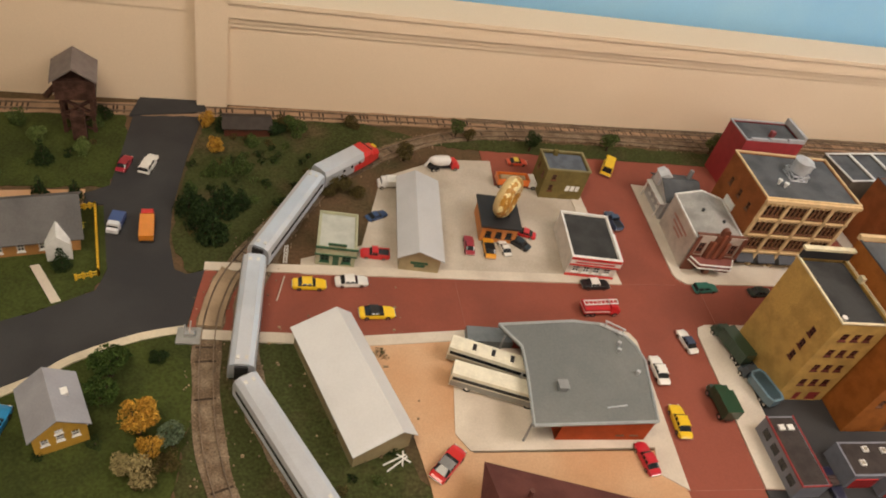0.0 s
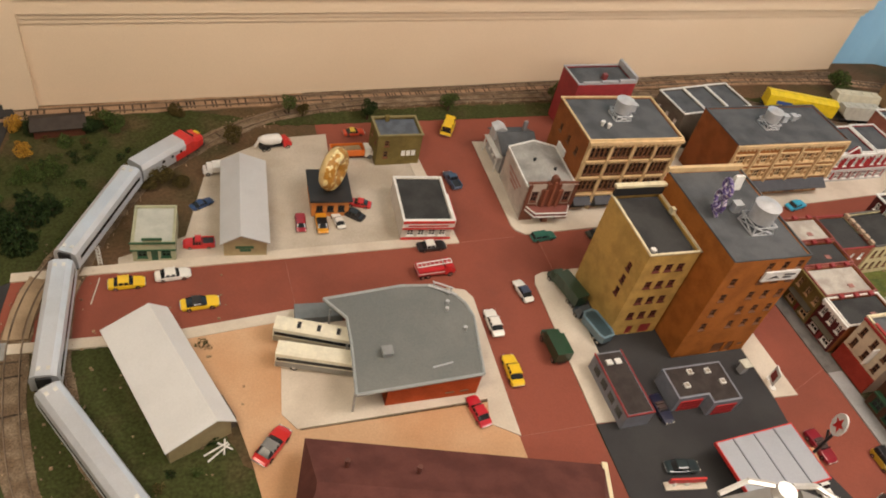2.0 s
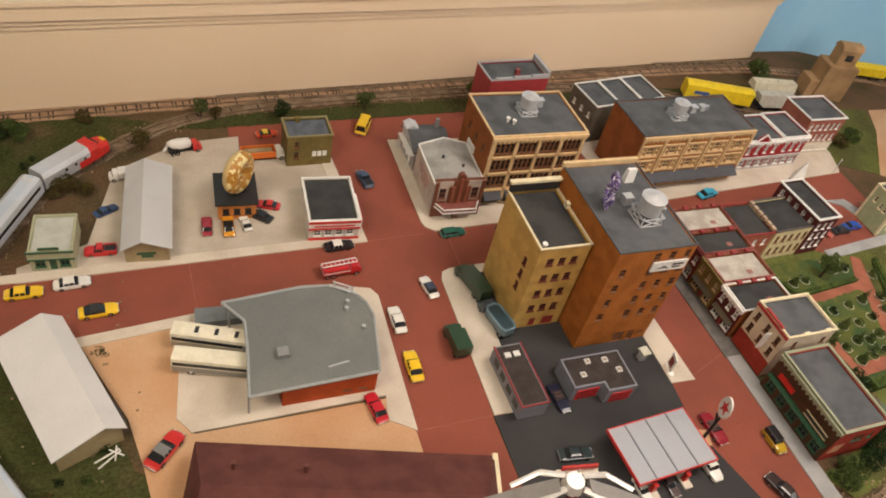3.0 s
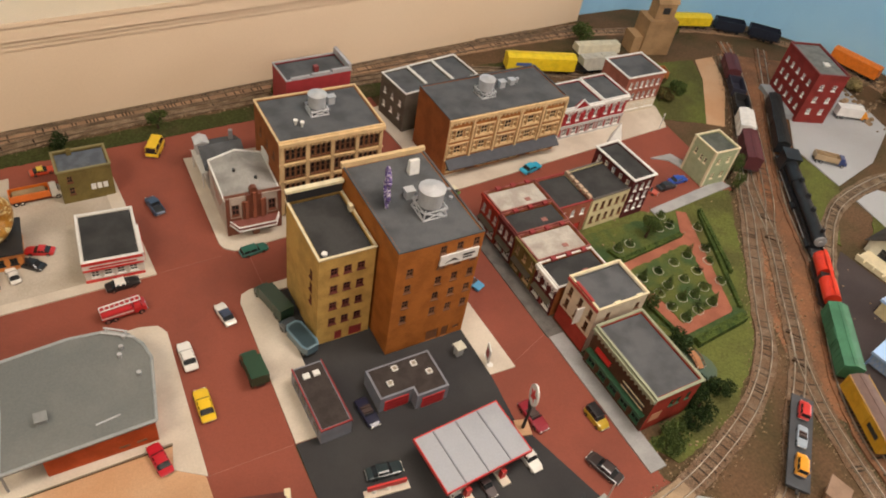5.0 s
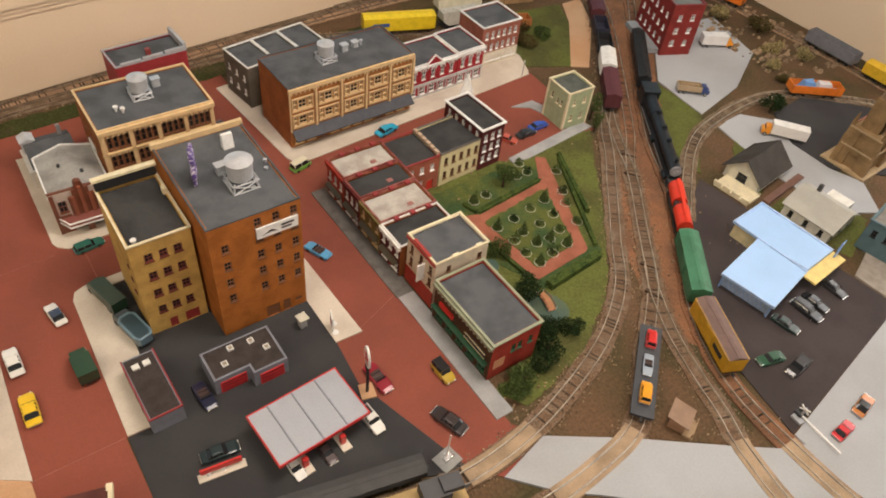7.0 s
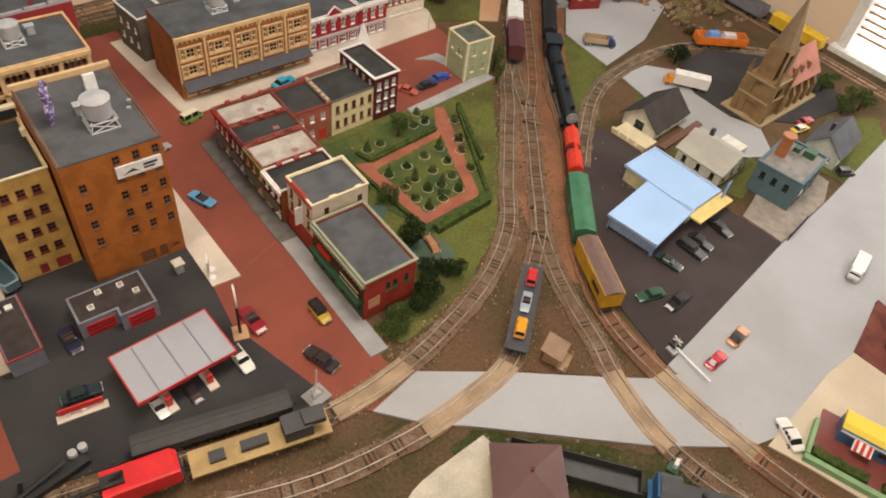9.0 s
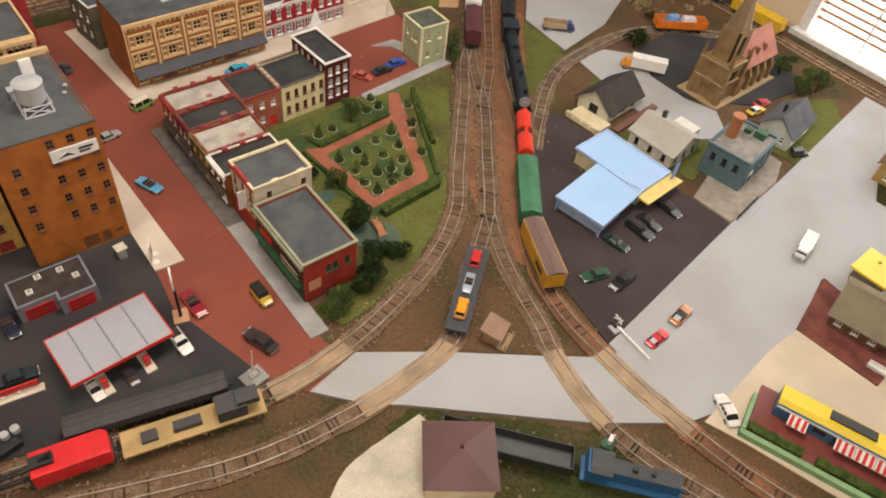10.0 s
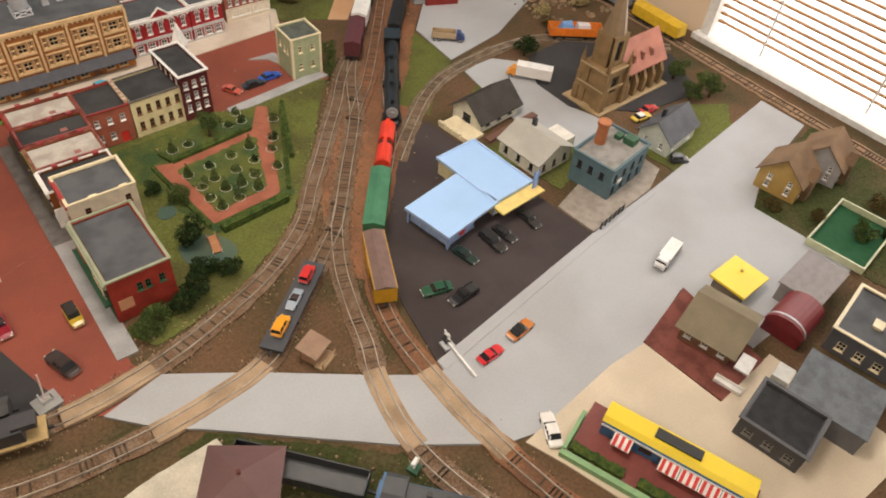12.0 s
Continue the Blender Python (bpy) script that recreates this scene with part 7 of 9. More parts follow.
coach("cream coach with grey sides and dark windows", -35.6, -21.9, -18, 6.4)
coach("cream bus with three dark roof hatches", -36.0, -17.8, -20, 5.8, (0.42, 0.38, 0.28), True)
Y, Wt, Rd, Bk, Gn, Bl = (0.80, 0.52, 0.02), (0.76, 0.74, 0.70), (0.55, 0.02, 0.02), (0.015, 0.015, 0.017), (0.02, 0.075, 0.05), (0.02, 0.05, 0.14)
for a in (
    ("yellow car with dark windows on the street", Y, -59.8, -4.7, 2), ("white car on the street", Wt, -53.9, -3.8, 5), ("yellow car with black roof", Y, -50.6, -9.4, 4, Bk, "coupe", 1.15),
    ("dark red and cream car on the lot", (0.32, 0.02, 0.03), -35.1, 5.2, 86, None, "sedan", 0.9), ("orange car with black roof", (0.7, 0.3, 0.02), -31.9, 4.8, 88, Bk), ("white compact car on the lot", Wt, -29.2, 5.2, 100, None, "coupe", 0.85),
    ("black car parked askew", Bk, -26.8, 6.6, 140, None, "sedan", 0.95), ("bright red sports car", Rd, -25.2, 9.0, 160, None, "coupe", 0.95), ("dark blue car by the shed", Bl, -49.4, 10.6, 30, None, "coupe", 0.85),
    ("red pickup with tan load bed", Rd, -50.2, 2.0, 178, None, "pickup", 0.95), ("red and yellow racing car", (0.55, 0.06, 0.02), -22.4, 28.0, 4, (0.7, 0.5, 0.05), "coupe", 0.9), ("yellow school van", Y, -4.2, 28.6, 62, None, "van", 1.25),
    ("dark blue pickup on the brick street", (0.04, 0.07, 0.13), -7.7, 13.6, 100, None, "pickup"), ("black and white police car", Bk, -15.7, -1.8, 3, Wt), ("green station wagon", (0.02, 0.13, 0.10), 3.9, -1.4, 6, None, "wagon", 0.95),
    ("dark green car by the kerb", (0.02, 0.03, 0.025), 14.2, -1.6, 5, None, "sedan", 0.95), ("white and blue police car", Wt, -3.9, -12.6, 99, (0.03, 0.05, 0.1), "sedan", 0.95), ("white sedan by the kerb", Wt, -10.6, -18.0, 91, None, "sedan", 1.05),
    ("yellow taxi by the kerb", Y, -10.6, -26.4, 89, None, "sedan", 1.1), ("red car behind the depot", (0.5, 0.015, 0.03), -17.4, -31.8, 100, None, "sedan", 1.0), ("red racing car with black bonnet on the sand", Rd, -43.6, -32.3, 48, (0.2, 0.2, 0.2), "coupe", 1.25),
    ("dark red car on the black road", (0.3, 0.01, 0.03), -87.6, 18.2, 80, None, "sedan", 0.85), ("white car with red roof", Wt, -84.2, 18.5, 78, None, "wagon", 1.0), ("light blue car by the yellow house", (0.02, 0.25, 0.55), -93.0, -27.6, 80, None, "sedan", 1.2),
    ("blue-black antique roadster", (0.012, 0.014, 0.04), 8.3, -35.6, 274, None, "open", 1.0), ("black and yellow tow jeep", (0.45, 0.3, 0.02), 37.2, -48.8, 272, Bk, "suv"), ("dark brown sedan", (0.03, 0.02, 0.02), 33.5, -55.5, 108, None, "sedan", 1.1),
    ("maroon convertible", (0.26, 0.01, 0.025), 29.0, -45.0, 274, None, "open", 1.1), ("white pickup under the canopy", Wt, 24.9, -50.0, 274, None, "pickup", 0.95), ("white car at the pumps", Wt, 13.6, -50.8, 274, None, "coupe", 0.85),
    ("dark brown coupe at the pumps", (0.06, 0.04, 0.04), 17.8, -51.0, 274, None, "coupe", 0.85), ("dark green-black car by the sign", (0.015, 0.03, 0.035), 6.8, -44.1, -8, None, "sedan", 1.0), ("sky-blue and white convertible", (0.10, 0.36, 0.62), 33.4, -19.6, 112, None, "open", 1.0),
    ("turquoise car by the hotel", (0.03, 0.38, 0.60), 59.6, 2.2, 12, None, "sedan", 1.05), ("green and cream camper van", (0.15, 0.35, 0.06), 40.6, 0.4, 14, (0.7, 0.66, 0.5), "van", 0.95), ("black car in the small car park", Bk, 83.2, -11.4, 0, None, "sedan", 0.95),
    ("blue car in the small car park", (0.02, 0.08, 0.42), 87.0, -10.6, 0, None, "sedan", 0.95), ("orange-red car in the small car park", (0.55, 0.1, 0.06), 78.9, -11.0, -60, None, "sedan", 0.85), ("pale grey car at the corner", (0.4, 0.42, 0.4), 32.6, -5.0, 10, None, "sedan", 0.85), ("dark car beside the hotel", (0.03, 0.03, 0.05), 33.4, 17.6, 95, None, "sedan", 0.8),
    ("dark green sedan with chrome", (0.02, 0.09, 0.05), 80.4, -72.3, 165, None, "sedan", 1.0), ("black pickup with open bed", Bk, 82.9, -75.4, 185, None, "pickup", 1.05), ("dark green vintage car", (0.01, 0.03, 0.025), 88.2, -69.3, -80, None, "sedan", 0.95),
    ("black vintage limousine", (0.015, 0.017, 0.02), 93.7, -69.4, -88, None, "wagon", 1.1), ("black vintage coupe", (0.015, 0.02, 0.02), 96.4, -69.1, -86, None, "sedan", 0.95), ("black vintage saloon", (0.02, 0.02, 0.02), 102.0, -68.8, -92, None, "sedan", 1.0),
    ("bright red coupe", (0.6, 0.02, 0.03), 79.3, -85.6, 3, None, "coupe", 0.95), ("orange muscle car", (0.5, 0.17, 0.03), 85.5, -84.8, 8, Bk, "coupe", 1.05), ("white sedan on the cream yard", Wt, 78.0, -98.7, 63, None, "sedan", 1.05),
    ("yellow and white car by the church", (0.7, 0.5, 0.05), 140.2, -59.6, -6, Wt, "sedan", 0.95), ("red car by the church", (0.5, 0.02, 0.03), 143.6, -58.6, -6, None, "coupe", 0.95), ("black vintage car by the grey house", Bk, 135.8, -72.4, -30, None, "suv", 0.9),
):
    car(*a)
truck("dark green army truck with covered bed", (0.02, 0.05, 0.03), (0.018, 0.05, 0.028), 3.0, -13.2, 104, 7.4, "box", h=2.4)
truck("blue-grey model tub truck", (0.05, 0.07, 0.09), (0.10, 0.16, 0.20), 4.2, -20.6, 104, 7.0, "tub")
truck("dark green model delivery van", (0.015, 0.055, 0.03), (0.015, 0.055, 0.03), -3.2, -23.6, 92, 5.0, "box", "van", h=2.0, k=1.1)
truck("red fire engine with white ladder", (0.5, 0.015, 0.02), (0.5, 0.015, 0.02), -16.6, -7.0, 4, 6.0, "fire", "fire engine", z=0.12)
truck("orange dump truck with white cab", (0.72, 0.7, 0.66), (0.7, 0.16, 0.02), -24.0, 21.6, 2, 7.6, "open")
truck("concrete mixer with red cab and white drum", (0.55, 0.02, 0.02), (0.72, 0.7, 0.68), -36.8, 24.6, 12, 6.4, "mixer", "concrete mixer", k=0.85)
truck("white box trailer by the shed", (0.7, 0.68, 0.66), (0.72, 0.7, 0.68), -46.8, 18.4, 184, 5.0, "box", "trailer", h=1.7, k=0.8)
truck("white and blue van on the black road", (0.7, 0.7, 0.72), (0.05, 0.08, 0.22), -86.4, 4.6, 262, 4.4, "box", "van", h=1.5, z=0.16, k=0.8)
truck("red and orange lorry on the black road", (0.6, 0.03, 0.02), (0.7, 0.25, 0.03), -82.3, 4.6, 96, 7.0, "box", h=1.5, z=0.16, k=0.85)
truck("white camper truck with silver sides", (0.7, 0.7, 0.7), (0.62, 0.6, 0.58), 114.2, -87.4, 195, 7.2, "box", h=1.6, k=0.9)
truck("tan dump truck with blue cab", (0.03, 0.05, 0.16), (0.45, 0.33, 0.2), 126.2, -16.8, -40, 7.0, "open")
truck("orange tractor with white container trailer", (0.75, 0.28, 0.02), (0.74, 0.7, 0.66), 131.0, -37.4, 128, 9.0, "box", h=2.6)
truck("white delivery truck with orange cab", (0.75, 0.28, 0.02), (0.74, 0.72, 0.7), 147.6, -5.6, -30, 8.0, "box")

# ---------------------------------------------------------------- trains
def between(a, b):
    a, b = Vector(a), Vector(b)
    return (a.x + b.x) / 2, (a.y + b.y) / 2, math.degrees(math.atan2(b.y - a.y, b.x - a.x)), (b - a).length


def bogies(ob, L, z=0.0):
    for xx in (-L / 2 + 2.4, L / 2 - 2.4):
        bg = part("truck_frame", Shape().box(xx - 1.5, xx + 1.5, -1.05, -0.85, 0.4, 0.9).box(xx - 1.5, xx + 1.5, 0.85, 1.05, 0.4, 0.9).box(xx - 0.3, xx + 0.3, -0.9, 0.9, 0.6, 1.0), BLACK, ob)
        for dx in (-1.0, 1.0):
            for yy in (-0.83, 0.83):
                part("wheel", Shape().cyl(xx + dx, 0.5, yy - 0.14, yy + 0.14, 0.5, 12, axis="y"), BLACK, bg)
    for sgn in (-1, 1):
        part("coupler", Shape().box(min(sgn * L / 2, sgn * (L / 2 + 0.7)), max(sgn * L / 2, sgn * (L / 2 + 0.7)), -0.15, 0.15, 0.85, 1.15), BLACK, ob)


def railcar(name, label, a, b, body, top=4.3, kind="box", roof=None, stripe=None, z=0.6, cat="railway car", half=1.6):
    x, y, rot, L = between(a, b)
    L -= 0.7
    ob = thing(name, label, cat, x, y, z, rot, "model trains")
    bogies(ob, L)
    e = L / 2
    part("underframe", Shape().box(-e, e, -half * 0.85, half * 0.85, 0.85, 1.15), BLACK, ob)
    if kind == "passenger":
        pr = [(-half, 1.1), (-half, 3.0), (-half * 0.88, 3.6), (-half * 0.5, 3.95), (half * 0.5, 3.95), (half * 0.88, 3.6), (half, 3.0), (half, 1.1)]
        part("body", Shape().loft([[(xx, yy, zz) for yy, zz in pr] for xx in (-e, e)]), body, ob, "silver fluted body", smooth=False)
        part("window_band", Shape().box(-e + 0.8, e - 0.8, -half - 0.04, half + 0.04, 2.3, 2.85), GLASS, ob)
        for k in range(4):
            part("flute", Shape().box(-e, e, -half - 0.03, half + 0.03, 1.3 + 0.24 * k, 1.4 + 0.24 * k), body, ob)
        for xx in (-e + 1.0, e - 1.0):
            part("roof_vent", Shape().box(xx - 0.25, xx + 0.25, -0.7, -0.3, 3.92, 4.05), WHITE, ob)
            part("roof_vent", Shape().box(xx - 0.25, xx + 0.25, 0.3, 0.7, 3.92, 4.05), WHITE, ob)
        for x0 in (-e - 0.3, e):
            part("end_diaphragm", Shape().box(x0, x0 + 0.3, -0.8, 0.8, 1.2, 3.6), BLACK, ob)
    elif kind == "box":
        part("body", Shape().box(-e, e, -half, half, 1.1, top - 0.2), body, ob)
        part("roof", Shape().loft([[(xx, -half - 0.08, top - 0.25), (xx, half + 0.08, top - 0.25), (xx, 0.3, top + 0.15), (xx, -0.3, top + 0.15)] for xx in (-e - 0.05, e + 0.05)]), roof or body, ob)
        part("roof_walk", Shape().box(-e, e, -0.28, 0.28, top + 0.16, top + 0.24), roof or body, ob)
        for i in range(12):
            xx = -e + L * (i + 0.5) / 12
            part("side_rib", Shape().box(xx - 0.06, xx + 0.06, -half - 0.06, half + 0.06, 1.2, top - 0.3), body, ob)
        part("sliding_door", Shape().box(-1.2, 1.2, -half - 0.12, half + 0.12, 1.3, top - 0.5), body, ob)
        if stripe:
            part("lettering_bar", Shape().box(-e * 0.75, -e * 0.3, -half - 0.09, half + 0.09, 2.2, 3.0), stripe, ob, "dark unreadable lettering bars")
        ladder = Shape()
        for sgn in (-1, 1):
            for q in range(5):
                ladder.box(e + 0.01, e + 0.08, sgn * 1.2 - 0.25, sgn * 1.2 + 0.25, 1.4 + 0.5 * q, 1.5 + 0.5 * q)
        part("ladder", ladder, BLACK, ob)
    elif kind == "gondola":
        for r in ((-e, e, -half, -half + 0.15), (-e, e, half - 0.15, half), (-e, -e + 0.15, -half, half), (e - 0.15, e, -half, half)):
            part("side", Shape().box(*r, 1.1, top), body, ob)
        part("floor", Shape().box(-e + 0.15, e - 0.15, -half + 0.15, half - 0.15, 1.1, 1.3), roof or body, ob)
        for i in range(9):
            xx = -e + L * (i + 0.5) / 9
            for sd in (-half - 0.1, half):
                part("side_rib", Shape().box(xx - 0.08, xx + 0.08, sd, sd + 0.1, 1.1, top - 0.1), body, ob)
    elif kind == "flat":
        part("deck", Shape().box(-e, e, -half, half, 1.1, 1.4), body, ob)
    elif kind == "tank":
        for s0, s1 in ((-e, -e * 0.14), (e * 0.14, e)):
            part("tank", Shape().cyl(0, 2.7, s0, s1, half, 18, axis="x"), body, ob, smooth=False)
        part("valve_deck", Shape().box(-e * 0.14, e * 0.14, -half * 0.8, half * 0.8, 1.2, 3.2), BLACK, ob)
        part("walkway", Shape().box(-e, e, -0.3, 0.3, 4.28, 4.36), body, ob)
    elif kind == "hopper":
        part("body", Shape().loft([[(xx, -half * w, zz), (xx, half * w, zz), (xx, half * 0.7, top), (xx, -half * 0.7, top)] for xx, w, zz in ((-e, 1, 2.4), (-e + 1.6, 1, 1.2), (e - 1.6, 1, 1.2), (e, 1, 2.4))]), body, ob)
        for i in range(4):
            part("hatch", Shape().box(-e + L * (i + 0.3) / 4, -e + L * (i + 0.7) / 4, -0.5, 0.5, top, top + 0.15), body, ob)
    return ob


SILVER = mat("silver_streamliner", (0.66, 0.69, 0.75), 0.34, 0.04, 20, 0.03, metal=0.45)
railcar("passenger_car", "silver fluted streamlined passenger car", (-67.1, -2.2), (-59.0, 15.6), SILVER, kind="passenger")
railcar("passenger_car", "silver fluted streamlined passenger car", (-67.9, -21.8), (-67.3, -2.9), SILVER, kind="passenger")
railcar("passenger_car", "silver fluted streamlined passenger car", (-57.6, -39.4), (-67.5, -22.6), SILVER, kind="passenger")
x, y, rot, L = between((-58.6, 16.3), (-49.2, 25.2))
ob = thing("streamliner_locomotive", "silver diesel streamliner locomotive with red and yellow nose", "locomotive", x, y, 0.6, rot, "model trains")
bogies(ob, L)
pr = lambda xx, s, t: [(xx, -1.6 * s, 1.0), (xx, -1.6 * s, 3.0 * t), (xx, -1.2 * s, 3.8 * t), (xx, 1.2 * s, 3.8 * t), (xx, 1.6 * s, 3.0 * t), (xx, 1.6 * s, 1.0)]
part("body", Shape().loft([pr(-L / 2, 1, 1), pr(L / 2 - 4.2, 1, 1)]), SILVER, ob)
nose = part("nose", Shape().loft([pr(L / 2 - 4.2, 1.0, 1), pr(L / 2 - 2.6, 1.01, 1.01), pr(L / 2 - 1.8, 0.98, 0.8), pr(L / 2 - 0.3, 0.85, 0.72), pr(L / 2 + 0.2, 0.55, 0.6)]), RED, ob, "red rounded nose")
part("windscreen", Shape().box(L / 2 - 2.5, L / 2 - 2.0, -1.1, 1.1, 3.1, 3.55), GLASS, nose)
part("headlight", Shape().box(L / 2 - 0.6, L / 2 - 0.1, -0.5, 0.5, 2.5, 2.85), plain("yellow_nose", (0.8, 0.55, 0.03)), nose, "yellow nose mark")
part("red_side", Shape().box(L / 2 - 6.4, L / 2 - 4.2, -1.64, 1.64, 1.0, 2.2), RED, ob)
for k in range(3):
    part("porthole", Shape().cyl(-2.4 + 1.8 * k, 2.4, -1.63, 1.63, 0.28, 10, axis="y"), GLASS, ob)
part("underframe", Shape().box(-L / 2, L / 2, -1.4, 1.4, 0.7, 1.0), BLACK, ob)

railcar("boxcar", "yellow boxcar with brown ribbed roof", (72.2, -71.3), (77.4, -60.2), plain("yellow_boxcar", (0.62, 0.34, 0.02), 0.5), 4.2, "box", plain("brown_car_roof", (0.16, 0.10, 0.085), 0.7), BLACK)
railcar("boxcar", "green boxcar with dark underframe", (77.9, -59.6), (87.0, -48.6), mat("weathered_green_car", (0.05, 0.19, 0.10), 0.6, 0.12, 40), 4.0, "box")
railcar("tank_car", "bright red twin-drum tank car", (87.6, -47.9), (95.2, -38.8), plain("bright_red_tank", (0.70, 0.045, 0.02), 0.4), kind="tank", half=1.35)
railcar("boxcar", "maroon boxcar in the yard", (103.4, -14.4), (110.6, -5.6), plain("maroon_car", (0.10, 0.025, 0.03), 0.6), 4.2)
railcar("boxcar", "white boxcar in the yard", (111.2, -5), (116.6, 1.2), WHITE, 4.0)
railcar("gondola", "black gondola in the yard", (117.2, 1.9), (121.8, 7.4), BLACK, 3.0, "gondola")
railcar("gondola", "dark blue-black gondola in the yard", (122.4, 8.2), (126.6, 14), plain("dark_gondola", (0.03, 0.03, 0.05)), 3.0, "gondola")
railcar("boxcar", "dark red boxcar in the yard", (127.2, 14.8), (132.6, 22), plain("maroon_car", (0.10, 0.025, 0.03)), 3.6)
railcar("refrigerator_car", "long bright yellow refrigerator car", (73.4, 35.2), (89.6, 29.8), plain("reefer_yellow", (0.78, 0.58, 0.02), 0.45), 4.4, "box", plain("reefer_yellow", (0.78, 0.58, 0.02)), plain("blue_emblem", (0.05, 0.1, 0.3)))
railcar("hopper_car", "pale grey covered hopper", (90.6, 29.6), (100.8, 28.4), plain("pale_hopper", (0.5, 0.49, 0.42), 0.6), 4.2, "hopper")
railcar("hopper_car", "cream covered hopper behind the shops", (93, 35), (105, 33), plain("cream_hopper", (0.6, 0.56, 0.42), 0.6), 4.2, "hopper")
railcar("gondola", "rust-orange gondola by the elevator", (101, 24), (111, 21), plain("rust_gondola", (0.42, 0.15, 0.04), 0.7), 2.8, "gondola")
railcar("gondola", "black hopper on the far curve", (143.6, 38.6), (150.6, 33.8), plain("blue_black_car", (0.012, 0.018, 0.035)), 3.4, "gondola", BLACK)
railcar("gondola", "black hopper on the far curve", (151.2, 33.2), (157.4, 27), plain("blue_black_car", (0.012, 0.018, 0.035)), 3.4, "gondola", BLACK)
railcar("boxcar", "yellow diesel car on the far curve", (130.5, 43), (142.8, 39.6), plain("reefer_yellow", (0.78, 0.58, 0.02)), 3.6)
railcar("boxcar", "orange car at the backdrop", (166.4, 16.5), (169.6, 3.5), plain("orange_car", (0.75, 0.20, 0.02)), 4.2)
railcar("gondola", "orange gondola with blue and white load", (145.4, -27.4), (155.6, -34.4), plain("orange_car", (0.75, 0.20, 0.02)), 2.9, "gondola", plain("load_blue", (0.15, 0.32, 0.62)))
x, y, rot, L = between((145.4, -27.4), (155.6, -34.4))
ob = thing("gondola_load", "blue and white lumpy load in the orange gondola", "load", x, y, 2.0, rot)
part("load", Shape().loft([[(-3.6, -1.2, 0), (-0.4, -1.2, 0), (-0.4, 1.2, 0), (-3.6, 1.2, 0)], [(-3.0, -0.7, 2.2), (-0.8, -0.8, 2.0), (-0.9, 0.8, 2.2), (-3.1, 0.7, 2.0)]]), plain("load_blue", (0.15, 0.32, 0.62)), ob)
part("load", Shape().loft([[(0.0, -1.2, 0), (3.6, -1.2, 0), (3.6, 1.2, 0), (0.0, 1.2, 0)], [(0.5, -0.7, 1.8), (3.0, -0.8, 2.0), (3.1, 0.8, 1.8), (0.4, 0.7, 2.0)]]), plain("load_white", (0.6, 0.58, 0.6)), ob)
railcar("boxcar", "yellow diesel by the window", (170.6, -31), (170.2, -45), plain("loco_yellow", (0.72, 0.46, 0.03)), 3.8)
railcar("gondola", "grey hopper on the east track", (170.8, -15), (170.6, -29), plain("grey_hopper", (0.2, 0.2, 0.22)), 3.6, "gondola")
railcar("gondola", "black open hopper by the yard office", (44.4, -79.6), (55.2, -92.6), plain("black_hopper", (0.03, 0.032, 0.035)), 2.8, "gondola", plain("dark_grey_floor", (0.08, 0.085, 0.09)), z=0.3)
x, y, rot, L = between((55.6, -93.2), (63.4, -102.4))
ob = thing("blue_locomotive", "blue diesel switcher with dark roof", "locomotive", x, y, 0.3, rot, "model trains")
bogies(ob, L)
LBLUE = plain("loco_blue", (0.025, 0.12, 0.27), 0.4)
part("frame", Shape().box(-L / 2, L / 2, -1.6, 1.6, 1.0, 1.3), LBLUE, ob)
part("hood", Shape().box(-L / 2 + 3.2, L / 2 - 0.5, -1.0, 1.0, 1.3, 3.1), LBLUE, ob)
part("cab", Shape().box(-L / 2 + 0.5, -L / 2 + 3.2, -1.55, 1.55, 1.3, 3.5), LBLUE, ob)
part("cab_roof", Shape().loft([[(x, -1.65, 3.5), (x, 1.65, 3.5), (x, 1.0, 3.85), (x, -1.0, 3.85)] for x in (-L / 2 + 0.8, -L / 2 + 3.4)]), plain("dark_grey_roof", (0.05, 0.055, 0.06)), ob)
part("roof", Shape().box(-L / 2 + 3.4, L / 2 - 0.7, -0.95, 0.95, 3.1, 3.3), plain("dark_grey_roof", (0.05, 0.055, 0.06)), ob)
part("handrail", Shape().bar((-L / 2 + 0.2, -1.5, 2.2), (L / 2 - 0.2, -1.5, 2.2), 0.05).bar((-L / 2 + 0.2, 1.5, 2.2), (L / 2 - 0.2, 1.5, 2.2), 0.05), LBLUE, ob)
part("exhaust", Shape().cyl(0, 0, 3.3, 3.8, 0.35, 10).cyl(2.2, 0, 3.3, 3.7, 0.3, 10), BLACK, ob)

# steam locomotive and tender
LOC = mat("black_locomotive", (0.022, 0.026, 0.032), 0.4, 0.2, 50, 0.2, metal=0.2)
x, y, rot, L = between((114.4, -12.6), (97.0, -37.4))
ob = thing("steam_locomotive", "long black steam locomotive with grey smokebox front", "steam locomotive", x, y, 0.6, rot, "model trains")
e = L / 2
part("frame", Shape().box(-e, e, -1.1, 1.1, 0.7, 1.2), LOC, ob)
boil = part("boiler", Shape().cyl(0, 3.0, -e + 6, e - 1.2, 1.18, 18, axis="x").cyl(0, 3.0, -e + 6, -e + 12, 1.3, 18, axis="x"), LOC, ob, "long black boiler")
part("smokebox_front", Shape().cyl(0, 3.0, e - 1.2, e - 0.9, 1.08, 18, axis="x").cyl(0, 3.0, e - 0.9, e - 0.6, 0.4, 12, axis="x"), plain("graphite", (0.3, 0.3, 0.31), 0.4), boil, "grey smokebox front")
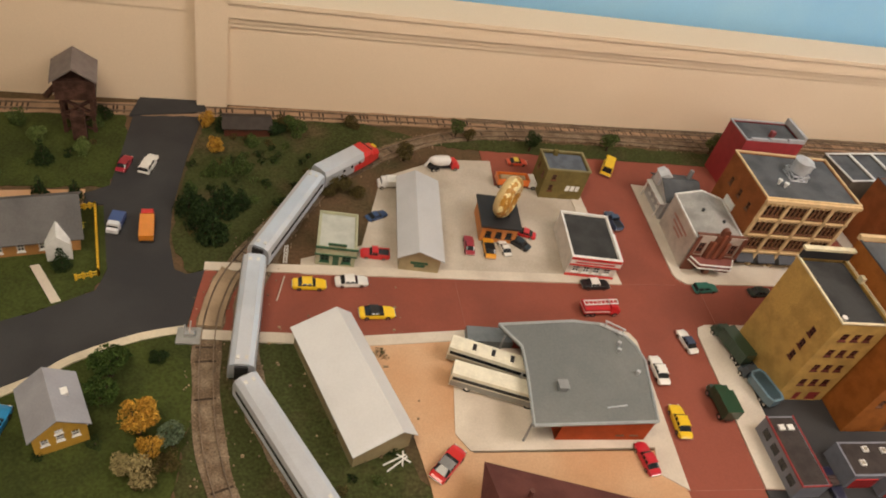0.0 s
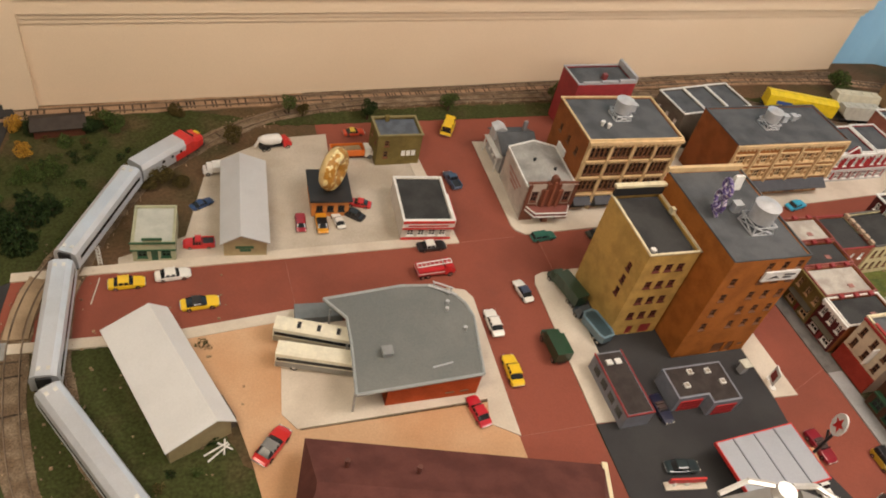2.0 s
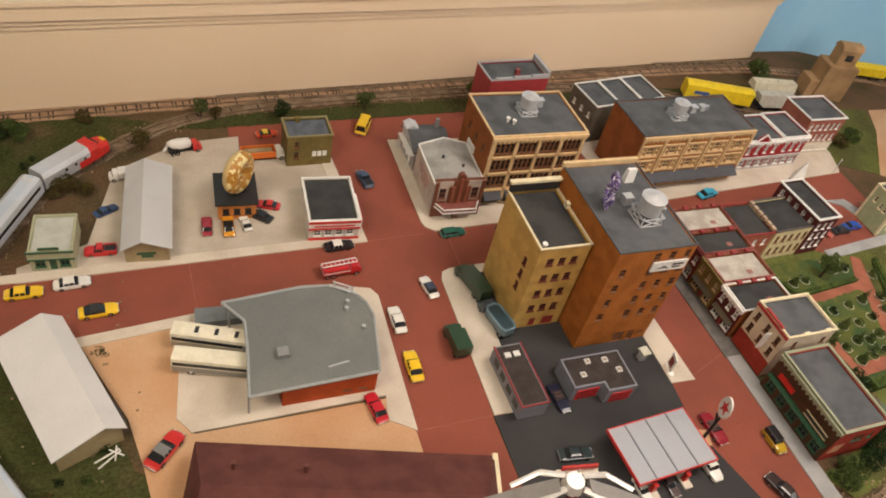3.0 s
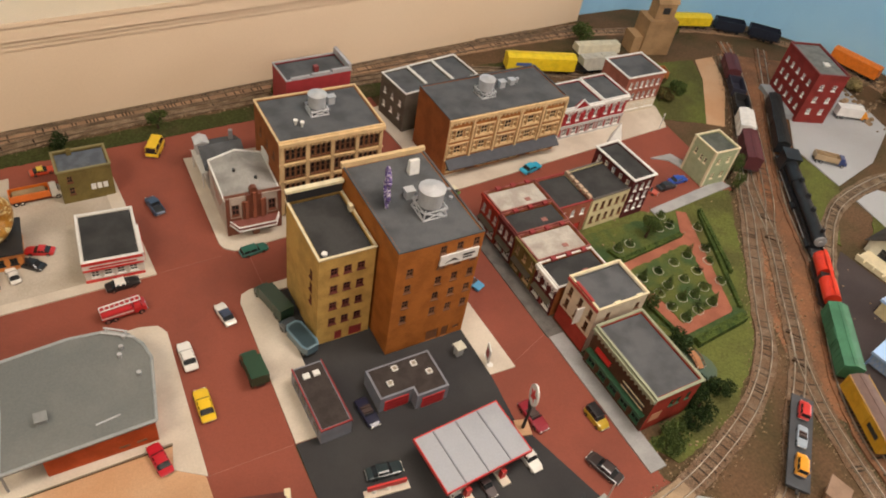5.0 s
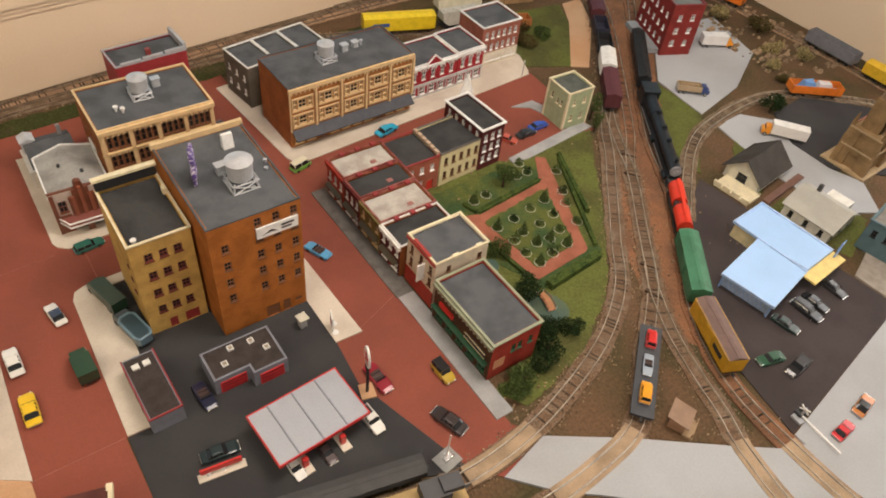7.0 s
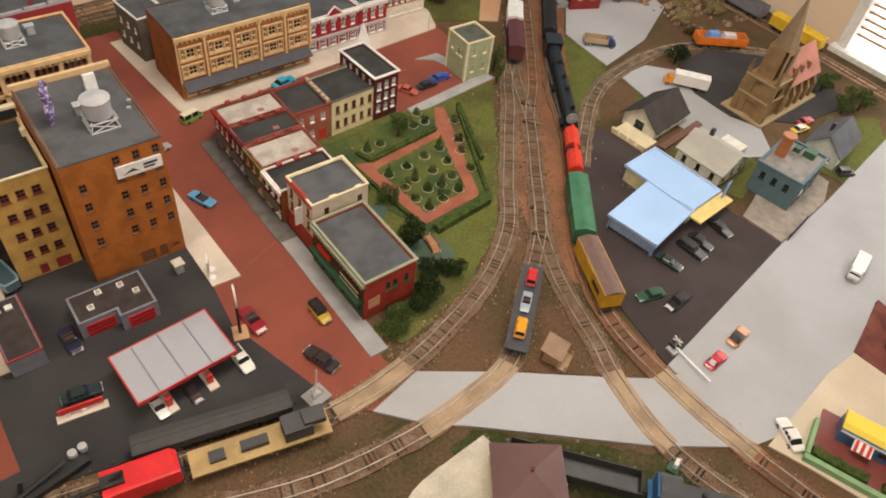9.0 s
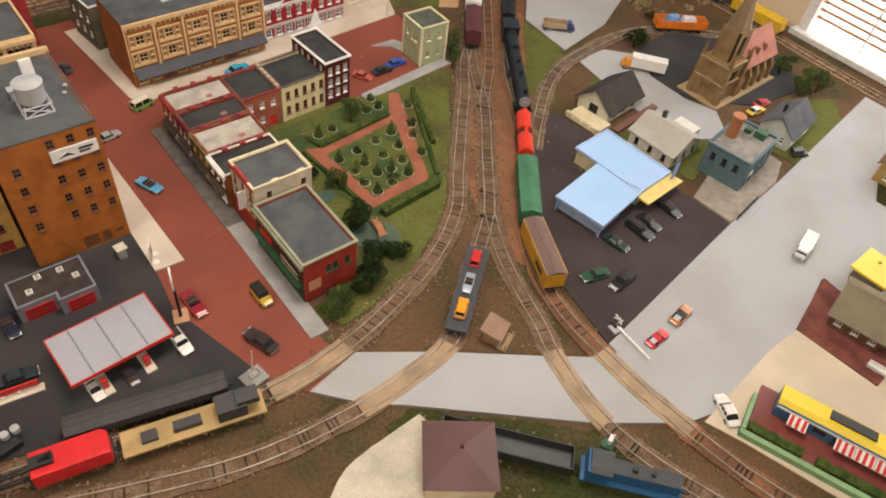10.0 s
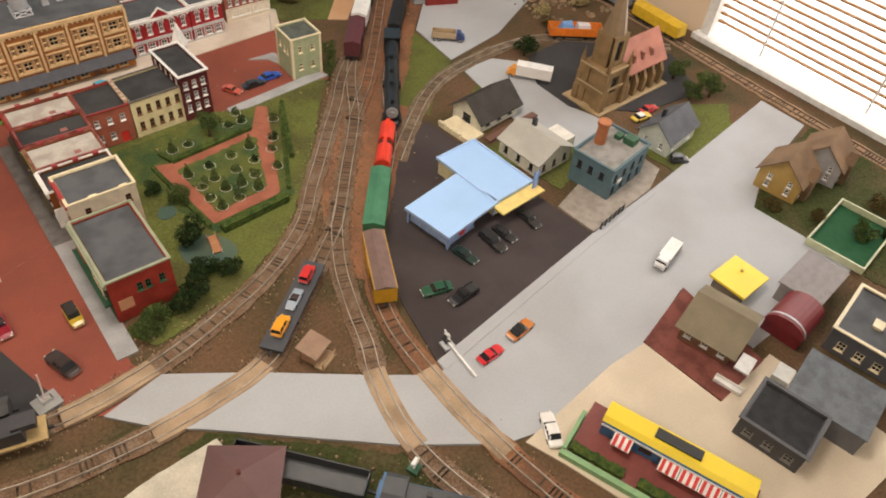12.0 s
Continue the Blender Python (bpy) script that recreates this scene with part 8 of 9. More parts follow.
for xx in (-2.5, 2.5, 6.5):
    part("dome", Shape().cyl(xx, 0, 4.2, 4.9, 0.55, 12, 0.42), LOC, boil)
part("chimney", Shape().cyl(e - 2.4, 0, 4.2, 5.0, 0.38, 12), LOC, boil)
part("cab", Shape().box(-e + 2.6, -e + 6, -1.6, 1.6, 1.2, 4.6).box(-e + 2.2, -e + 6.3, -1.7, 1.7, 4.6, 4.8), LOC, ob)
part("running_board", Shape().box(-e + 6, e - 1, -1.4, 1.4, 2.0, 2.12), LOC, ob)
part("pilot", Shape().loft([[(e - 0.6, -1.4, 0.6), (e - 0.6, 1.4, 0.6), (e - 0.6, 1.2, 1.5), (e - 0.6, -1.2, 1.5)], [(e + 0.8, -0.8, 0.5), (e + 0.8, 0.8, 0.5), (e + 0.4, 0.6, 1.0), (e + 0.4, -0.6, 1.0)]]), LOC, ob)
for i in range(10):
    for yy in (-0.9, 0.9):
        part("driving_wheel", Shape().cyl(-e + 5 + i * (L - 8) / 9, 0.75, yy - 0.12, yy + 0.12, 0.72, 14, axis="y"), LOC, ob)
for yy in (-1.15, 1.15):
    part("side_rod", Shape().box(-e + 5, e - 3, yy - 0.06, yy + 0.06, 0.65, 0.85), STEEL, ob)
    part("cylinder", Shape().cyl(yy * 1.1, 1.0, e - 3.4, e - 1.4, 0.5, 12, axis="x").cyl(yy * 1.1, 1.0, 1.0, 2.6, 0.5, 12, axis="x"), LOC, ob)
railcar("tender", "black steam tender with coal", (129.8, 4.4), (115.4, -11.8), LOC, 3.6, "box", mat("coal", (0.012, 0.012, 0.013), 0.7, 0.3, 80, 1.0), cat="tender", half=1.35)

# flat car with three vehicles
ob = railcar("flat_car", "dark flat car carrying three vehicles", (55.2, -69.4), (68.4, -58.8), plain("dark_grey_deck", (0.06, 0.065, 0.075), 0.7), kind="flat", z=0.5)
ang = math.degrees(math.atan2(10.6, 13.2))
car("red jeep loaded on the flat car", (0.6, 0.03, 0.03), 65.8, -60.9, ang, None, "suv", 0.85, z=2.0, group="vehicles on the flat car")
car("silver-blue open car loaded on the flat car", (0.32, 0.38, 0.45), 62.0, -63.9, ang + 180, None, "open", 0.8, z=2.0, group="vehicles on the flat car")
car("orange jeep loaded on the flat car", (0.8, 0.34, 0.02), 58.2, -67.0, ang, None, "suv", 0.9, z=2.0, group="vehicles on the flat car")

# wreck crane train beside the yard
x, y, rot, L = between((4.0, -58.8), (12.6, -60.4))
ob = thing("wreck_crane", "bright red railway crane with black boom", "railway crane", x, y, 0.6, rot, "model trains")
bogies(ob, L)
part("deck", Shape().box(-L / 2, L / 2, -1.5, 1.5, 1.0, 1.3), BLACK, ob)
part("cabin", Shape().loft([section(-L / 2 + 0.6, 1.3, 3.6, 1.7, 1.7, 0.2), section(L / 2 - 0.8, 1.3, 3.6, 1.7, 1.7, 0.2), section(L / 2 - 0.2, 1.3, 3.2, 1.5, 1.5, 0.2)]), plain("crane_red", (0.68, 0.02, 0.025), 0.4), ob, "bright red rounded cabin")
part("winch", Shape().box(-L / 2 + 0.6, -L / 2 + 3.0, -0.7, 0.7, 3.5, 4.1).bar((-L / 2 + 1.6, 0, 4.0), (-L / 2 + 3.0, 0, 4.9), 0.25), BLACK, ob)
bm_ = Shape()
for yy in (-0.6, 0.6):
    bm_.bar((-L / 2 + 1, yy, 2.6), (-L / 2 - 9, yy * 0.5, 2.2), 0.16).bar((-L / 2 + 1, yy, 1.8), (-L / 2 - 9, yy * 0.5, 1.8), 0.14)
for i in range(8):
    xx = -L / 2 - 1.1 * i
    bm_.bar((xx, -0.55, 2.5), (xx - 1.1, 0.5, 2.4), 0.1)
part("boom", bm_, BLACK, ob, "black lattice boom")
TAND = mat("tan_wood_deck", (0.50, 0.36, 0.17), 0.8, 0.12, 30)
ob = railcar("boom_tender", "tan-decked flat car with black machinery", (13.0, -60.6), (29.6, -64.4), TAND, kind="flat", half=1.7)
part("machinery", Shape().box(2.6, 6.0, -1.3, 1.3, 1.4, 3.4).box(5.0, 7.6, -1.0, 1.0, 3.0, 3.9).box(-2.4, 0.8, -0.7, 0.5, 1.4, 2.2).box(-6.0, -4.2, -0.8, 0.6, 1.4, 1.9), plain("machine_black", (0.05, 0.05, 0.055)), ob, "black crane machinery")
railcar("gondola", "long dark grey covered gondola", (8.6, -55.2), (27.0, -59.6), plain("charcoal_car", (0.055, 0.055, 0.055), 0.7), 2.6, "box", plain("charcoal_car", (0.055, 0.055, 0.055)), z=0.3, half=1.3)
ob = thing("small_crane", "black yard crane with round pulleys", "crane", 0.5, -53.2, 0.2, 10)
part("base", Shape().box(-5, 4, -1.0, 1.0, 0.3, 1.0), BLACK, ob)
part("jib", Shape().bar((-4, 0, 1), (2, 0, 2.2), 0.3).bar((-3.2, 0.3, 1), (-2.6, 0.3, 3.2), 0.25), BLACK, ob)
for xx in (3.0, 4.2):
    part("pulley", Shape().cyl(xx, 0.6, 1.2, 1.9, 0.5, 12), STEEL, ob)

# ---------------------------------------------------------------- trees, bushes and the public garden
def leafmat(name, col, second):
    return mat(name, col, 0.9, 0.3, 120, 0.0, second=second, island=0.45)


LEAFD = leafmat("dark_green_foliage", (0.028, 0.048, 0.015), (0.016, 0.03, 0.01))
LEAFM = leafmat("mid_green_foliage", (0.088, 0.12, 0.036), (0.05, 0.078, 0.022))
LEAFL = leafmat("light_green_foliage", (0.15, 0.19, 0.06), (0.09, 0.13, 0.035))
LEAFY = leafmat("golden_foliage", (0.50, 0.29, 0.045), (0.38, 0.20, 0.03))
LEAFB = leafmat("yellow_blossom_foliage", (0.46, 0.40, 0.06), (0.30, 0.27, 0.05))
LEAFP = leafmat("pale_olive_foliage", (0.38, 0.31, 0.15), (0.27, 0.22, 0.10))
LEAFS = leafmat("sage_foliage", (0.15, 0.19, 0.12), (0.10, 0.14, 0.08))
LEAFG = leafmat("fresh_green_foliage", (0.055, 0.09, 0.02), (0.03, 0.055, 0.012))
LEAFO = leafmat("brown_olive_foliage", (0.11, 0.085, 0.03), (0.07, 0.055, 0.02))
BARK = mat("brown_bark", (0.09, 0.06, 0.04), 0.95, 0.2, 80, 0.4)


def leaves(blobs, count, size, rng):
    """Many small bent leaf flakes scattered through lumps (x, y, z, rx, rz)."""
    s = Shape()
    tot = sum(b[3] ** 2 * 1.0 for b in blobs)
    for b in blobs:
        for _ in range(max(10, int(count * b[3] ** 2 / tot))):
            d = Vector((rng.gauss(0, 1), rng.gauss(0, 1), rng.gauss(0, 1))).normalized()
            r = rng.uniform(0.55, 1.05) ** 0.6
            p = Vector((b[0] + d.x * b[3] * r, b[1] + d.y * b[3] * r, b[2] + d.z * b[4] * r))
            u = Vector((rng.gauss(0, 1), rng.gauss(0, 1), rng.gauss(0, 1))).normalized()
            v = u.cross(d if abs(u.dot(d)) < 0.95 else Vector((0, 0, 1))).normalized()
            q = size * rng.uniform(0.6, 1.3)
            n = u.cross(v)
            s.add([p - u * q, p + v * q * 0.6, p + u * q, p - v * q * 0.6, p + n * q * 0.45], [(0, 1, 4), (1, 2, 4), (2, 3, 4), (3, 0, 4)])
    return s


def lumps(r, h, z, n, rng):
    out = [(0, 0, z + h * 0.5, r * 0.72, h * 0.45)]
    for i in range(n):
        a = rng.uniform(0, 6.28)
        q = rng.uniform(0.35, 0.75) * r
        out.append((q * math.cos(a), q * math.sin(a), z + h * rng.uniform(0.2, 0.85), r * rng.uniform(0.3, 0.5), h * rng.uniform(0.18, 0.3)))
    return out


SEED = [100]


def tree(x, y, r, h, m, label, trunk=0.0, count=1000, name="tree", core=True, group="model trees"):
    """Foliage clumps on a tapered trunk with limbs."""
    SEED[0] += 1
    rng = random.Random(SEED[0])
    ob = thing(name, label, name, x, y, 0.05, rng.uniform(0, 360), group)
    bl = lumps(r, h, trunk, 6, rng)
    tk = part("trunk", Shape().cyl(0, 0, 0, trunk + h * 0.5, max(0.12, r * 0.13), 8, r * 0.05), BARK, ob)
    if trunk > 0.8:
        lm = Shape()
        for b in bl[1:5]:
            lm.bar((0, 0, trunk * 0.7), (b[0] * 0.8, b[1] * 0.8, b[2]), r * 0.045, 5)
        part("limb", lm, BARK, tk)
    part("crown", leaves(bl, count, max(0.12, r * 0.085), rng), m, ob)
    return ob


def conifer(x, y, r, h, m, label, name="conifer", group="model trees", base=0.3):
    SEED[0] += 1
    rng = random.Random(SEED[0])
    ob = thing(name, label, name, x, y, 0.05, 0, group)
    part("trunk", Shape().cyl(0, 0, 0, h * 0.8, r * 0.12, 7, 0.03), BARK, ob)
    bl = [(rng.uniform(-0.1, 0.1) * r, rng.uniform(-0.1, 0.1) * r, base + h * (k + 0.3) / 7, r * (1 - k / 7.3), h * 0.09) for k in range(7)]
    part("crown", leaves(bl, 640, max(0.12, r * 0.12), rng), m, ob)
    return ob


G1, G2 = "dark green foam bush on turf", "mid green foliage tree"
for x, y, r, h, m, lab, tr in (
    (-93.3, 27.4, 1.5, 2.4, LEAFM, "light green round foam bush", 0), (-93.9, 20.8, 1.6, 2.3, LEAFL, "light green round foam bush", 0), (-92.4, 29.6, 1.6, 2.4, LEAFD, G1, 0), (-100.5, 22, 1.5, 3.2, LEAFL, "light green round foam bush", 0), (-104, 26, 1.6, 2.4, LEAFM, G2, 0),
    (-92.2, 3.4, 2.0, 2.6, LEAFB, "yellow flowering garden bush", 0), (-93.6, 1.6, 1.6, 2.0, LEAFB, "yellow flowering garden bush", 0), (-75.0, 23.4, 1.6, 2.2, LEAFY, "golden autumn foam bush", 0.3), (-77.0, 30.6, 1.7, 2.2, LEAFY, "golden autumn foam bush", 0.3),
    (-62, 30.5, 2.2, 2.8, LEAFM, G2, 0.3), (-66, 30.0, 2.2, 2.4, LEAFD, G1, 0), (-64, 32, 1.8, 2.2, LEAFO, "brown-olive foam bush on turf", 0), (-52.6, 34.4, 1.7, 2.4, LEAFO, "rust-brown foam bush on turf", 0), (-54.8, 16.4, 2.2, 2.8, LEAFO, "olive scrub tree beside the train", 0.3), (-57.0, 15.2, 1.5, 1.8, LEAFO, "olive scrub bush beside the train", 0), (-52.0, 15.4, 1.6, 2.0, LEAFO, "olive scrub bush beside the train", 0), (-43.6, 26.0, 2.0, 3.0, LEAFO, "olive tree by the curve", 0.5),
    (-33.2, 34.2, 1.6, 3.0, LEAFM, G2, 1.0), (-30.8, 33.6, 1.4, 2.2, LEAFO, "olive green foam scrub bush", 0.4), (-19.0, 32.4, 1.9, 3.2, LEAFD, G2, 1.0), (-2.3, 35.0, 1.9, 3.0, LEAFM, G2, 1.0), (21.6, 37.6, 2.0, 3.6, LEAFM, G2, 1.0),
    (-82.6, -20.2, 2.8, 3.0, LEAFG, "dark green tree with bare limbs", 1.6), (-82.8, -24.2, 2.4, 2.4, LEAFG, "dark green tree with bare limbs", 1.2), (-77.6, -18.0, 1.2, 1.4, LEAFD, G1, 0),
    (-78.4, -27.8, 2.7, 3.2, LEAFY, "golden autumn model tree", 1.8), (-76.8, -31.0, 1.5, 2.6, LEAFY, "golden autumn foam shrub", 1.2), (-74.6, -29.4, 1.8, 2.6, LEAFS, "pale sage-green model tree", 1.6), (-77.2, -33.4, 1.9, 2.4, LEAFP, "pale olive model tree", 0.8), (-79.4, -32.4, 1.5, 2.0, LEAFP, "pale olive foam bush", 0.3), (-77.0, -33.6, 1.8, 2.4, LEAFO, "ochre foam scrub bush", 0.3), (-74.8, -32.2, 1.5, 2.0, LEAFO, "olive green foam scrub bush", 0.3),
    (55.6, -44.0, 2.7, 3.3, LEAFD, "dark olive round tree", 0.6), (58.0, -52.4, 1.9, 2.4, LEAFD, G1, 0), (55.0, -50.6, 2.3, 2.8, LEAFD, G1, 0), (52.6, -53.4, 2.4, 3.0, LEAFD, G1, 0), (49.6, -55.2, 2.3, 3.0, LEAFD, G1, 0), (46.0, -56.0, 2.4, 3.2, LEAFM, "mid green foam bush", 0), (43.6, -56.6, 2.0, 2.6, LEAFM, "mid green foam bush", 0), (58.6, -34.6, 2.0, 3.0, LEAFM, G2, 0.4), (55.8, -30.6, 1.6, 2.4, LEAFD, G1, 0.2),
    (69.5, -21.4, 2.1, 3.6, LEAFM, "olive-green ornamental garden tree", 1.6), (98.6, -13.4, 1.8, 4.0, LEAFM, "loose green tree with thin trunk", 2.0), (96.6, -16.8, 1.2, 3.6, LEAFM, "ivy-like loose green tree", 1.0), (100.4, 41.5, 3.2, 4.4, LEAFM, G2, 1.6), (110.4, 16.5, 2.4, 2.4, LEAFM, G2, 0.4), (105, 15, 2.6, 2.6, LEAFO, "olive scrub model tree", 0.4), (108, 20, 2.2, 3.0, LEAFO, "olive scrub model tree", 0.4), (128, 38, 2.4, 3.0, LEAFM, G2, 1.0),
    (136.4, -30.2, 2.8, 4.0, LEAFD, "dark green round tree", 0.6), (157.4, -53.6, 2.4, 3.6, LEAFM, G2, 0.8), (154.2, -60.6, 2.2, 3.2, LEAFM, G2, 0.6), (158.6, -62.0, 2.4, 4.0, LEAFM, G2, 0.8), (160.2, -59.0, 2.0, 3.0, LEAFL, "light green model tree", 0.6),
    (146, -103, 2.4, 2.4, LEAFM, G2, 0.2), (150, -106, 2.2, 2.2, LEAFD, G1, 0.2), (155, -101, 2.4, 2.6, LEAFO, "olive green foam scrub bush", 0.2), (139.6, -89.4, 1.8, 2.0, LEAFO, "olive green foam scrub bush", 0), (143.6, -96.0, 1.8, 2.0, LEAFO, "olive green foam scrub bush", 0),
    (160, 4, 3.0, 3.4, LEAFP, "tan scrub on the rocks", 0), (164, -6, 3.2, 3.6, LEAFO, "olive scrub on the rocks", 0), (158, -14, 2.6, 2.8, LEAFP, "tan scrub on the rocks", 0), (152, -19, 2.4, 2.4, LEAFP, "tan scrub on the rocks", 0), (150, -24, 2.0, 2.0, LEAFO, "olive scrub on the rocks", 0), (163, -20, 2.6, 2.6, LEAFP, "tan scrub on the rocks", 0),
):
    tree(x, y, r, h, m, lab, tr, name="bush" if tr < 0.35 else "tree")
for x, y, r, h in ((-77.2, 9.0, 1.6, 4.6), (-75.0, 6.0, 1.8, 5.0), (-72.4, 9.6, 1.9, 5.0), (-73.4, 3.8, 1.8, 4.2), (-70.4, 19.4, 1.5, 3.2), (-72.8, 18.4, 1.3, 2.6), (-74.6, 18.0, 1.3, 2.6), (-98.6, 17.4, 1.4, 4.0), (-97.2, 9.8, 1.2, 3.6), (-92.6, 9.6, 1.2, 3.6), (-91.4, -3.6, 1.2, 3.4), (-74.6, 29.2, 0.9, 4.0), (-69.4, 26.4, 1.2, 2.0), (-77.6, 13.6, 1.0, 1.8), (-70.0, 11.0, 1.5, 3.4)):
    conifer(x, y, r * (1.4 if h > 4 else 1.1), h * 1.1, LEAFD if h > 3.3 else LEAFM, "dark green model conifer on the bank" if h > 3.3 else "small green model conifer")
rng = random.Random(5)
for i in range(96):
    zone = rng.choice(((-78, -60, 3, 33), (-78, -60, 3, 33), (-78, -64, 3, 33), (-140, -89, 13, 29), (-108, -74, -50, -24), (-62, -46, -44, -16)))
    x, y = rng.uniform(zone[0], zone[1]), rng.uniform(zone[2], zone[3])
    if -79 < x < -74 and y < 3 or (x > -72 + (y + 2) * 0.62 and zone[0] == -78):
        continue
    tree(x, y, rng.uniform(0.6, 1.2), rng.uniform(0.7, 1.3), rng.choice((LEAFD, LEAFD, LEAFM, LEAFO)), "small clump of green scenic foam", 0, 120, "bush", group="small scenic bushes")

# public garden
GPATH = mat("brick_red_path", (0.33, 0.12, 0.075), 0.9, 0.1, 30, 0.2)
GTURF = mat("garden_turf", (0.10, 0.115, 0.03), 0.95, 0.3, 20, 1.0, second=(0.045, 0.08, 0.03), fine=320)
patch("grass", [(54, -17), (78, -17.6), (79.5, -20), (74.5, -42.5), (60, -44), (55, -30)], 0.2, GTURF, "green turf of the public garden")
patch("path", [(58.3, -24.2), (60.9, -25.0), (76.3, -23.7), (80.3, -17.7), (82.0, -18.7), (72.4, -40.9), (71.6, -41.3), (60.4, -42.1)], 0.26, GPATH, "brick-red garden path", "path")
patch("grass", [(61.0, -27.3), (75.2, -25.6), (75.9, -26.2), (71.3, -38.6), (62.1, -40.1)], 0.34, GTURF, "raised green bed of clipped shrubs")
POND = mat("turquoise_pond", (0.075, 0.105, 0.06), 0.6, 0.2, 10, 0.3, second=(0.045, 0.085, 0.065))
patch("pond", [(53.8, -43.8), (57.3, -43.2), (59.8, -44.8), (61.0, -47.8), (59.8, -50.2), (55.7, -49.6), (53.5, -47.3)], 0.24, POND, "small green-blue pond under the footbridge", "pond", smooth_pts=True)
patch("pond", [(55.1, -34.3), (57.0, -35.0), (56.7, -36.8), (54.7, -37.3), (54.0, -35.9)], 0.27, POND, "small green-blue pond by the hedge", "pond", smooth_pts=True)
fb = thing("footbridge", "small arched orange-brown footbridge with dark rails", "footbridge", 58.4, -46.3, 0.25, -100)
arch = [(-1.9 + 0.475 * i, 0.1 + 0.55 * math.cos((i - 4) / 4 * math.pi / 2)) for i in range(9)]
part("deck", Shape().loft([[(x, -0.62, z), (x, 0.62, z), (x, 0.62, z + 0.14), (x, -0.62, z + 0.14)] for x, z in arch]), plain("orange_brown_deck", (0.42, 0.20, 0.10), 0.8), fb)
for sgn in (-0.66, 0.66):
    rl = Shape()
    for (xa, za), (xb, zb) in zip(arch, arch[1:]):
        rl.bar((xa, sgn, za + 0.6), (xb, sgn, zb + 0.6), 0.06, 4)
    part("handrail", rl, BROWNFR, fb)
    for x, z in arch[::2]:
        part("post", Shape().bar((x, sgn, z - 0.05), (x, sgn, z + 0.65), 0.06, 4), WHITE if abs(x) > 1.8 else BROWNFR, fb)


def hedge(a, b, w=0.9, h=1.1):
    SEED[0] += 1
    rr = random.Random(SEED[0])
    a, b = Vector(a), Vector(b)
    d = (b - a)
    ob = thing("hedge", "clipped green garden hedge", "hedge", 0, 0, 0, 0, "garden hedges")
    n = int(d.length / 0.5) + 1
    s = Vector((-d.y, d.x)).normalized()
    core = Shape()
    ribbon(core, [Vector((*a.lerp(b, i / n), 0)) for i in range(n + 1)], w * 0.42, 0.1, h * 0.9)
    part("hedge_core", core, HEDGE, ob)
    bl = []
    for i in range(n + 1):
        p = a.lerp(b, i / n)
        bl += [(p.x, p.y, h * 0.55, w * 0.52, h * 0.5)]
    part("foliage", leaves(bl, n * 40, 0.16, rr), LEAFM, ob)


for a, b, w, h in (((83.9, -20.4), (73.9, -41.2), 0.8, 0.9), ((84.6, -19.6), (78.4, -34.2), 0.9, 1.2), ((60.8, -44.2), (72.4, -43.2), 1.7, 1.6), ((61.2, -24.9), (76.2, -23.4), 1.1, 1.0), ((60.3, -22.0), (61.2, -24.9), 0.8, 0.9), ((57.9, -24.9), (59.5, -42.6), 0.7, 0.9)):
    hedge(a, b, w, h)
RIM = plain("pale_planter_rim", (0.50, 0.49, 0.40), 0.7)
rng = random.Random(11)
CONES = [(61.9, -29.5), (65.1, -32.5), (73.7, -28.0), (68.1, -36.0), (65.5, -35.7), (69.9, -38.4), (63.1, -39.4), (62.4, -22.2)]
BALLS = [(62.5, -33.4), (65.8, -29.2), (70.0, -28.6), (69.0, -32.4), (72.6, -31.7), (71.0, -35.2), (62.4, -36.6), (66.3, -38.9), (65.3, -21.9), (73.4, -20.5), (75.9, -20.6), (76.1, -17.9), (76.5, -30.6), (78.2, -27.9), (75.1, -35.2), (81.0, -23.0)]
for i, (x, y) in enumerate(CONES + BALLS):
    if i < len(CONES):
        o2 = conifer(x, y, 0.95, rng.uniform(2.4, 3.2), LEAFM, "clipped green cone shrub in a white ring", "shrub", "clipped garden shrubs", 0.2)
    else:
        big = (x, y) in ((62.5, -33.4), (66.3, -38.9))
        o2 = tree(x, y, rng.uniform(1.3, 1.5) if big else rng.uniform(0.8, 1.0), 2.2 if big else rng.uniform(1.2, 1.6), LEAFM if i % 3 else LEAFD, "clipped green ball shrub in a white ring", 0.1, 260, "shrub", group="clipped garden shrubs")
    ring = Shape()
    for k in range(14):
        a, b = 2 * math.pi * k / 14, 2 * math.pi * (k + 1) / 14
        ring.bar((0.95 * math.cos(a), 0.95 * math.sin(a), 0.36), (0.95 * math.cos(b), 0.95 * math.sin(b), 0.36), 0.05, 4)
    part("planter_rim", ring, RIM, o2)

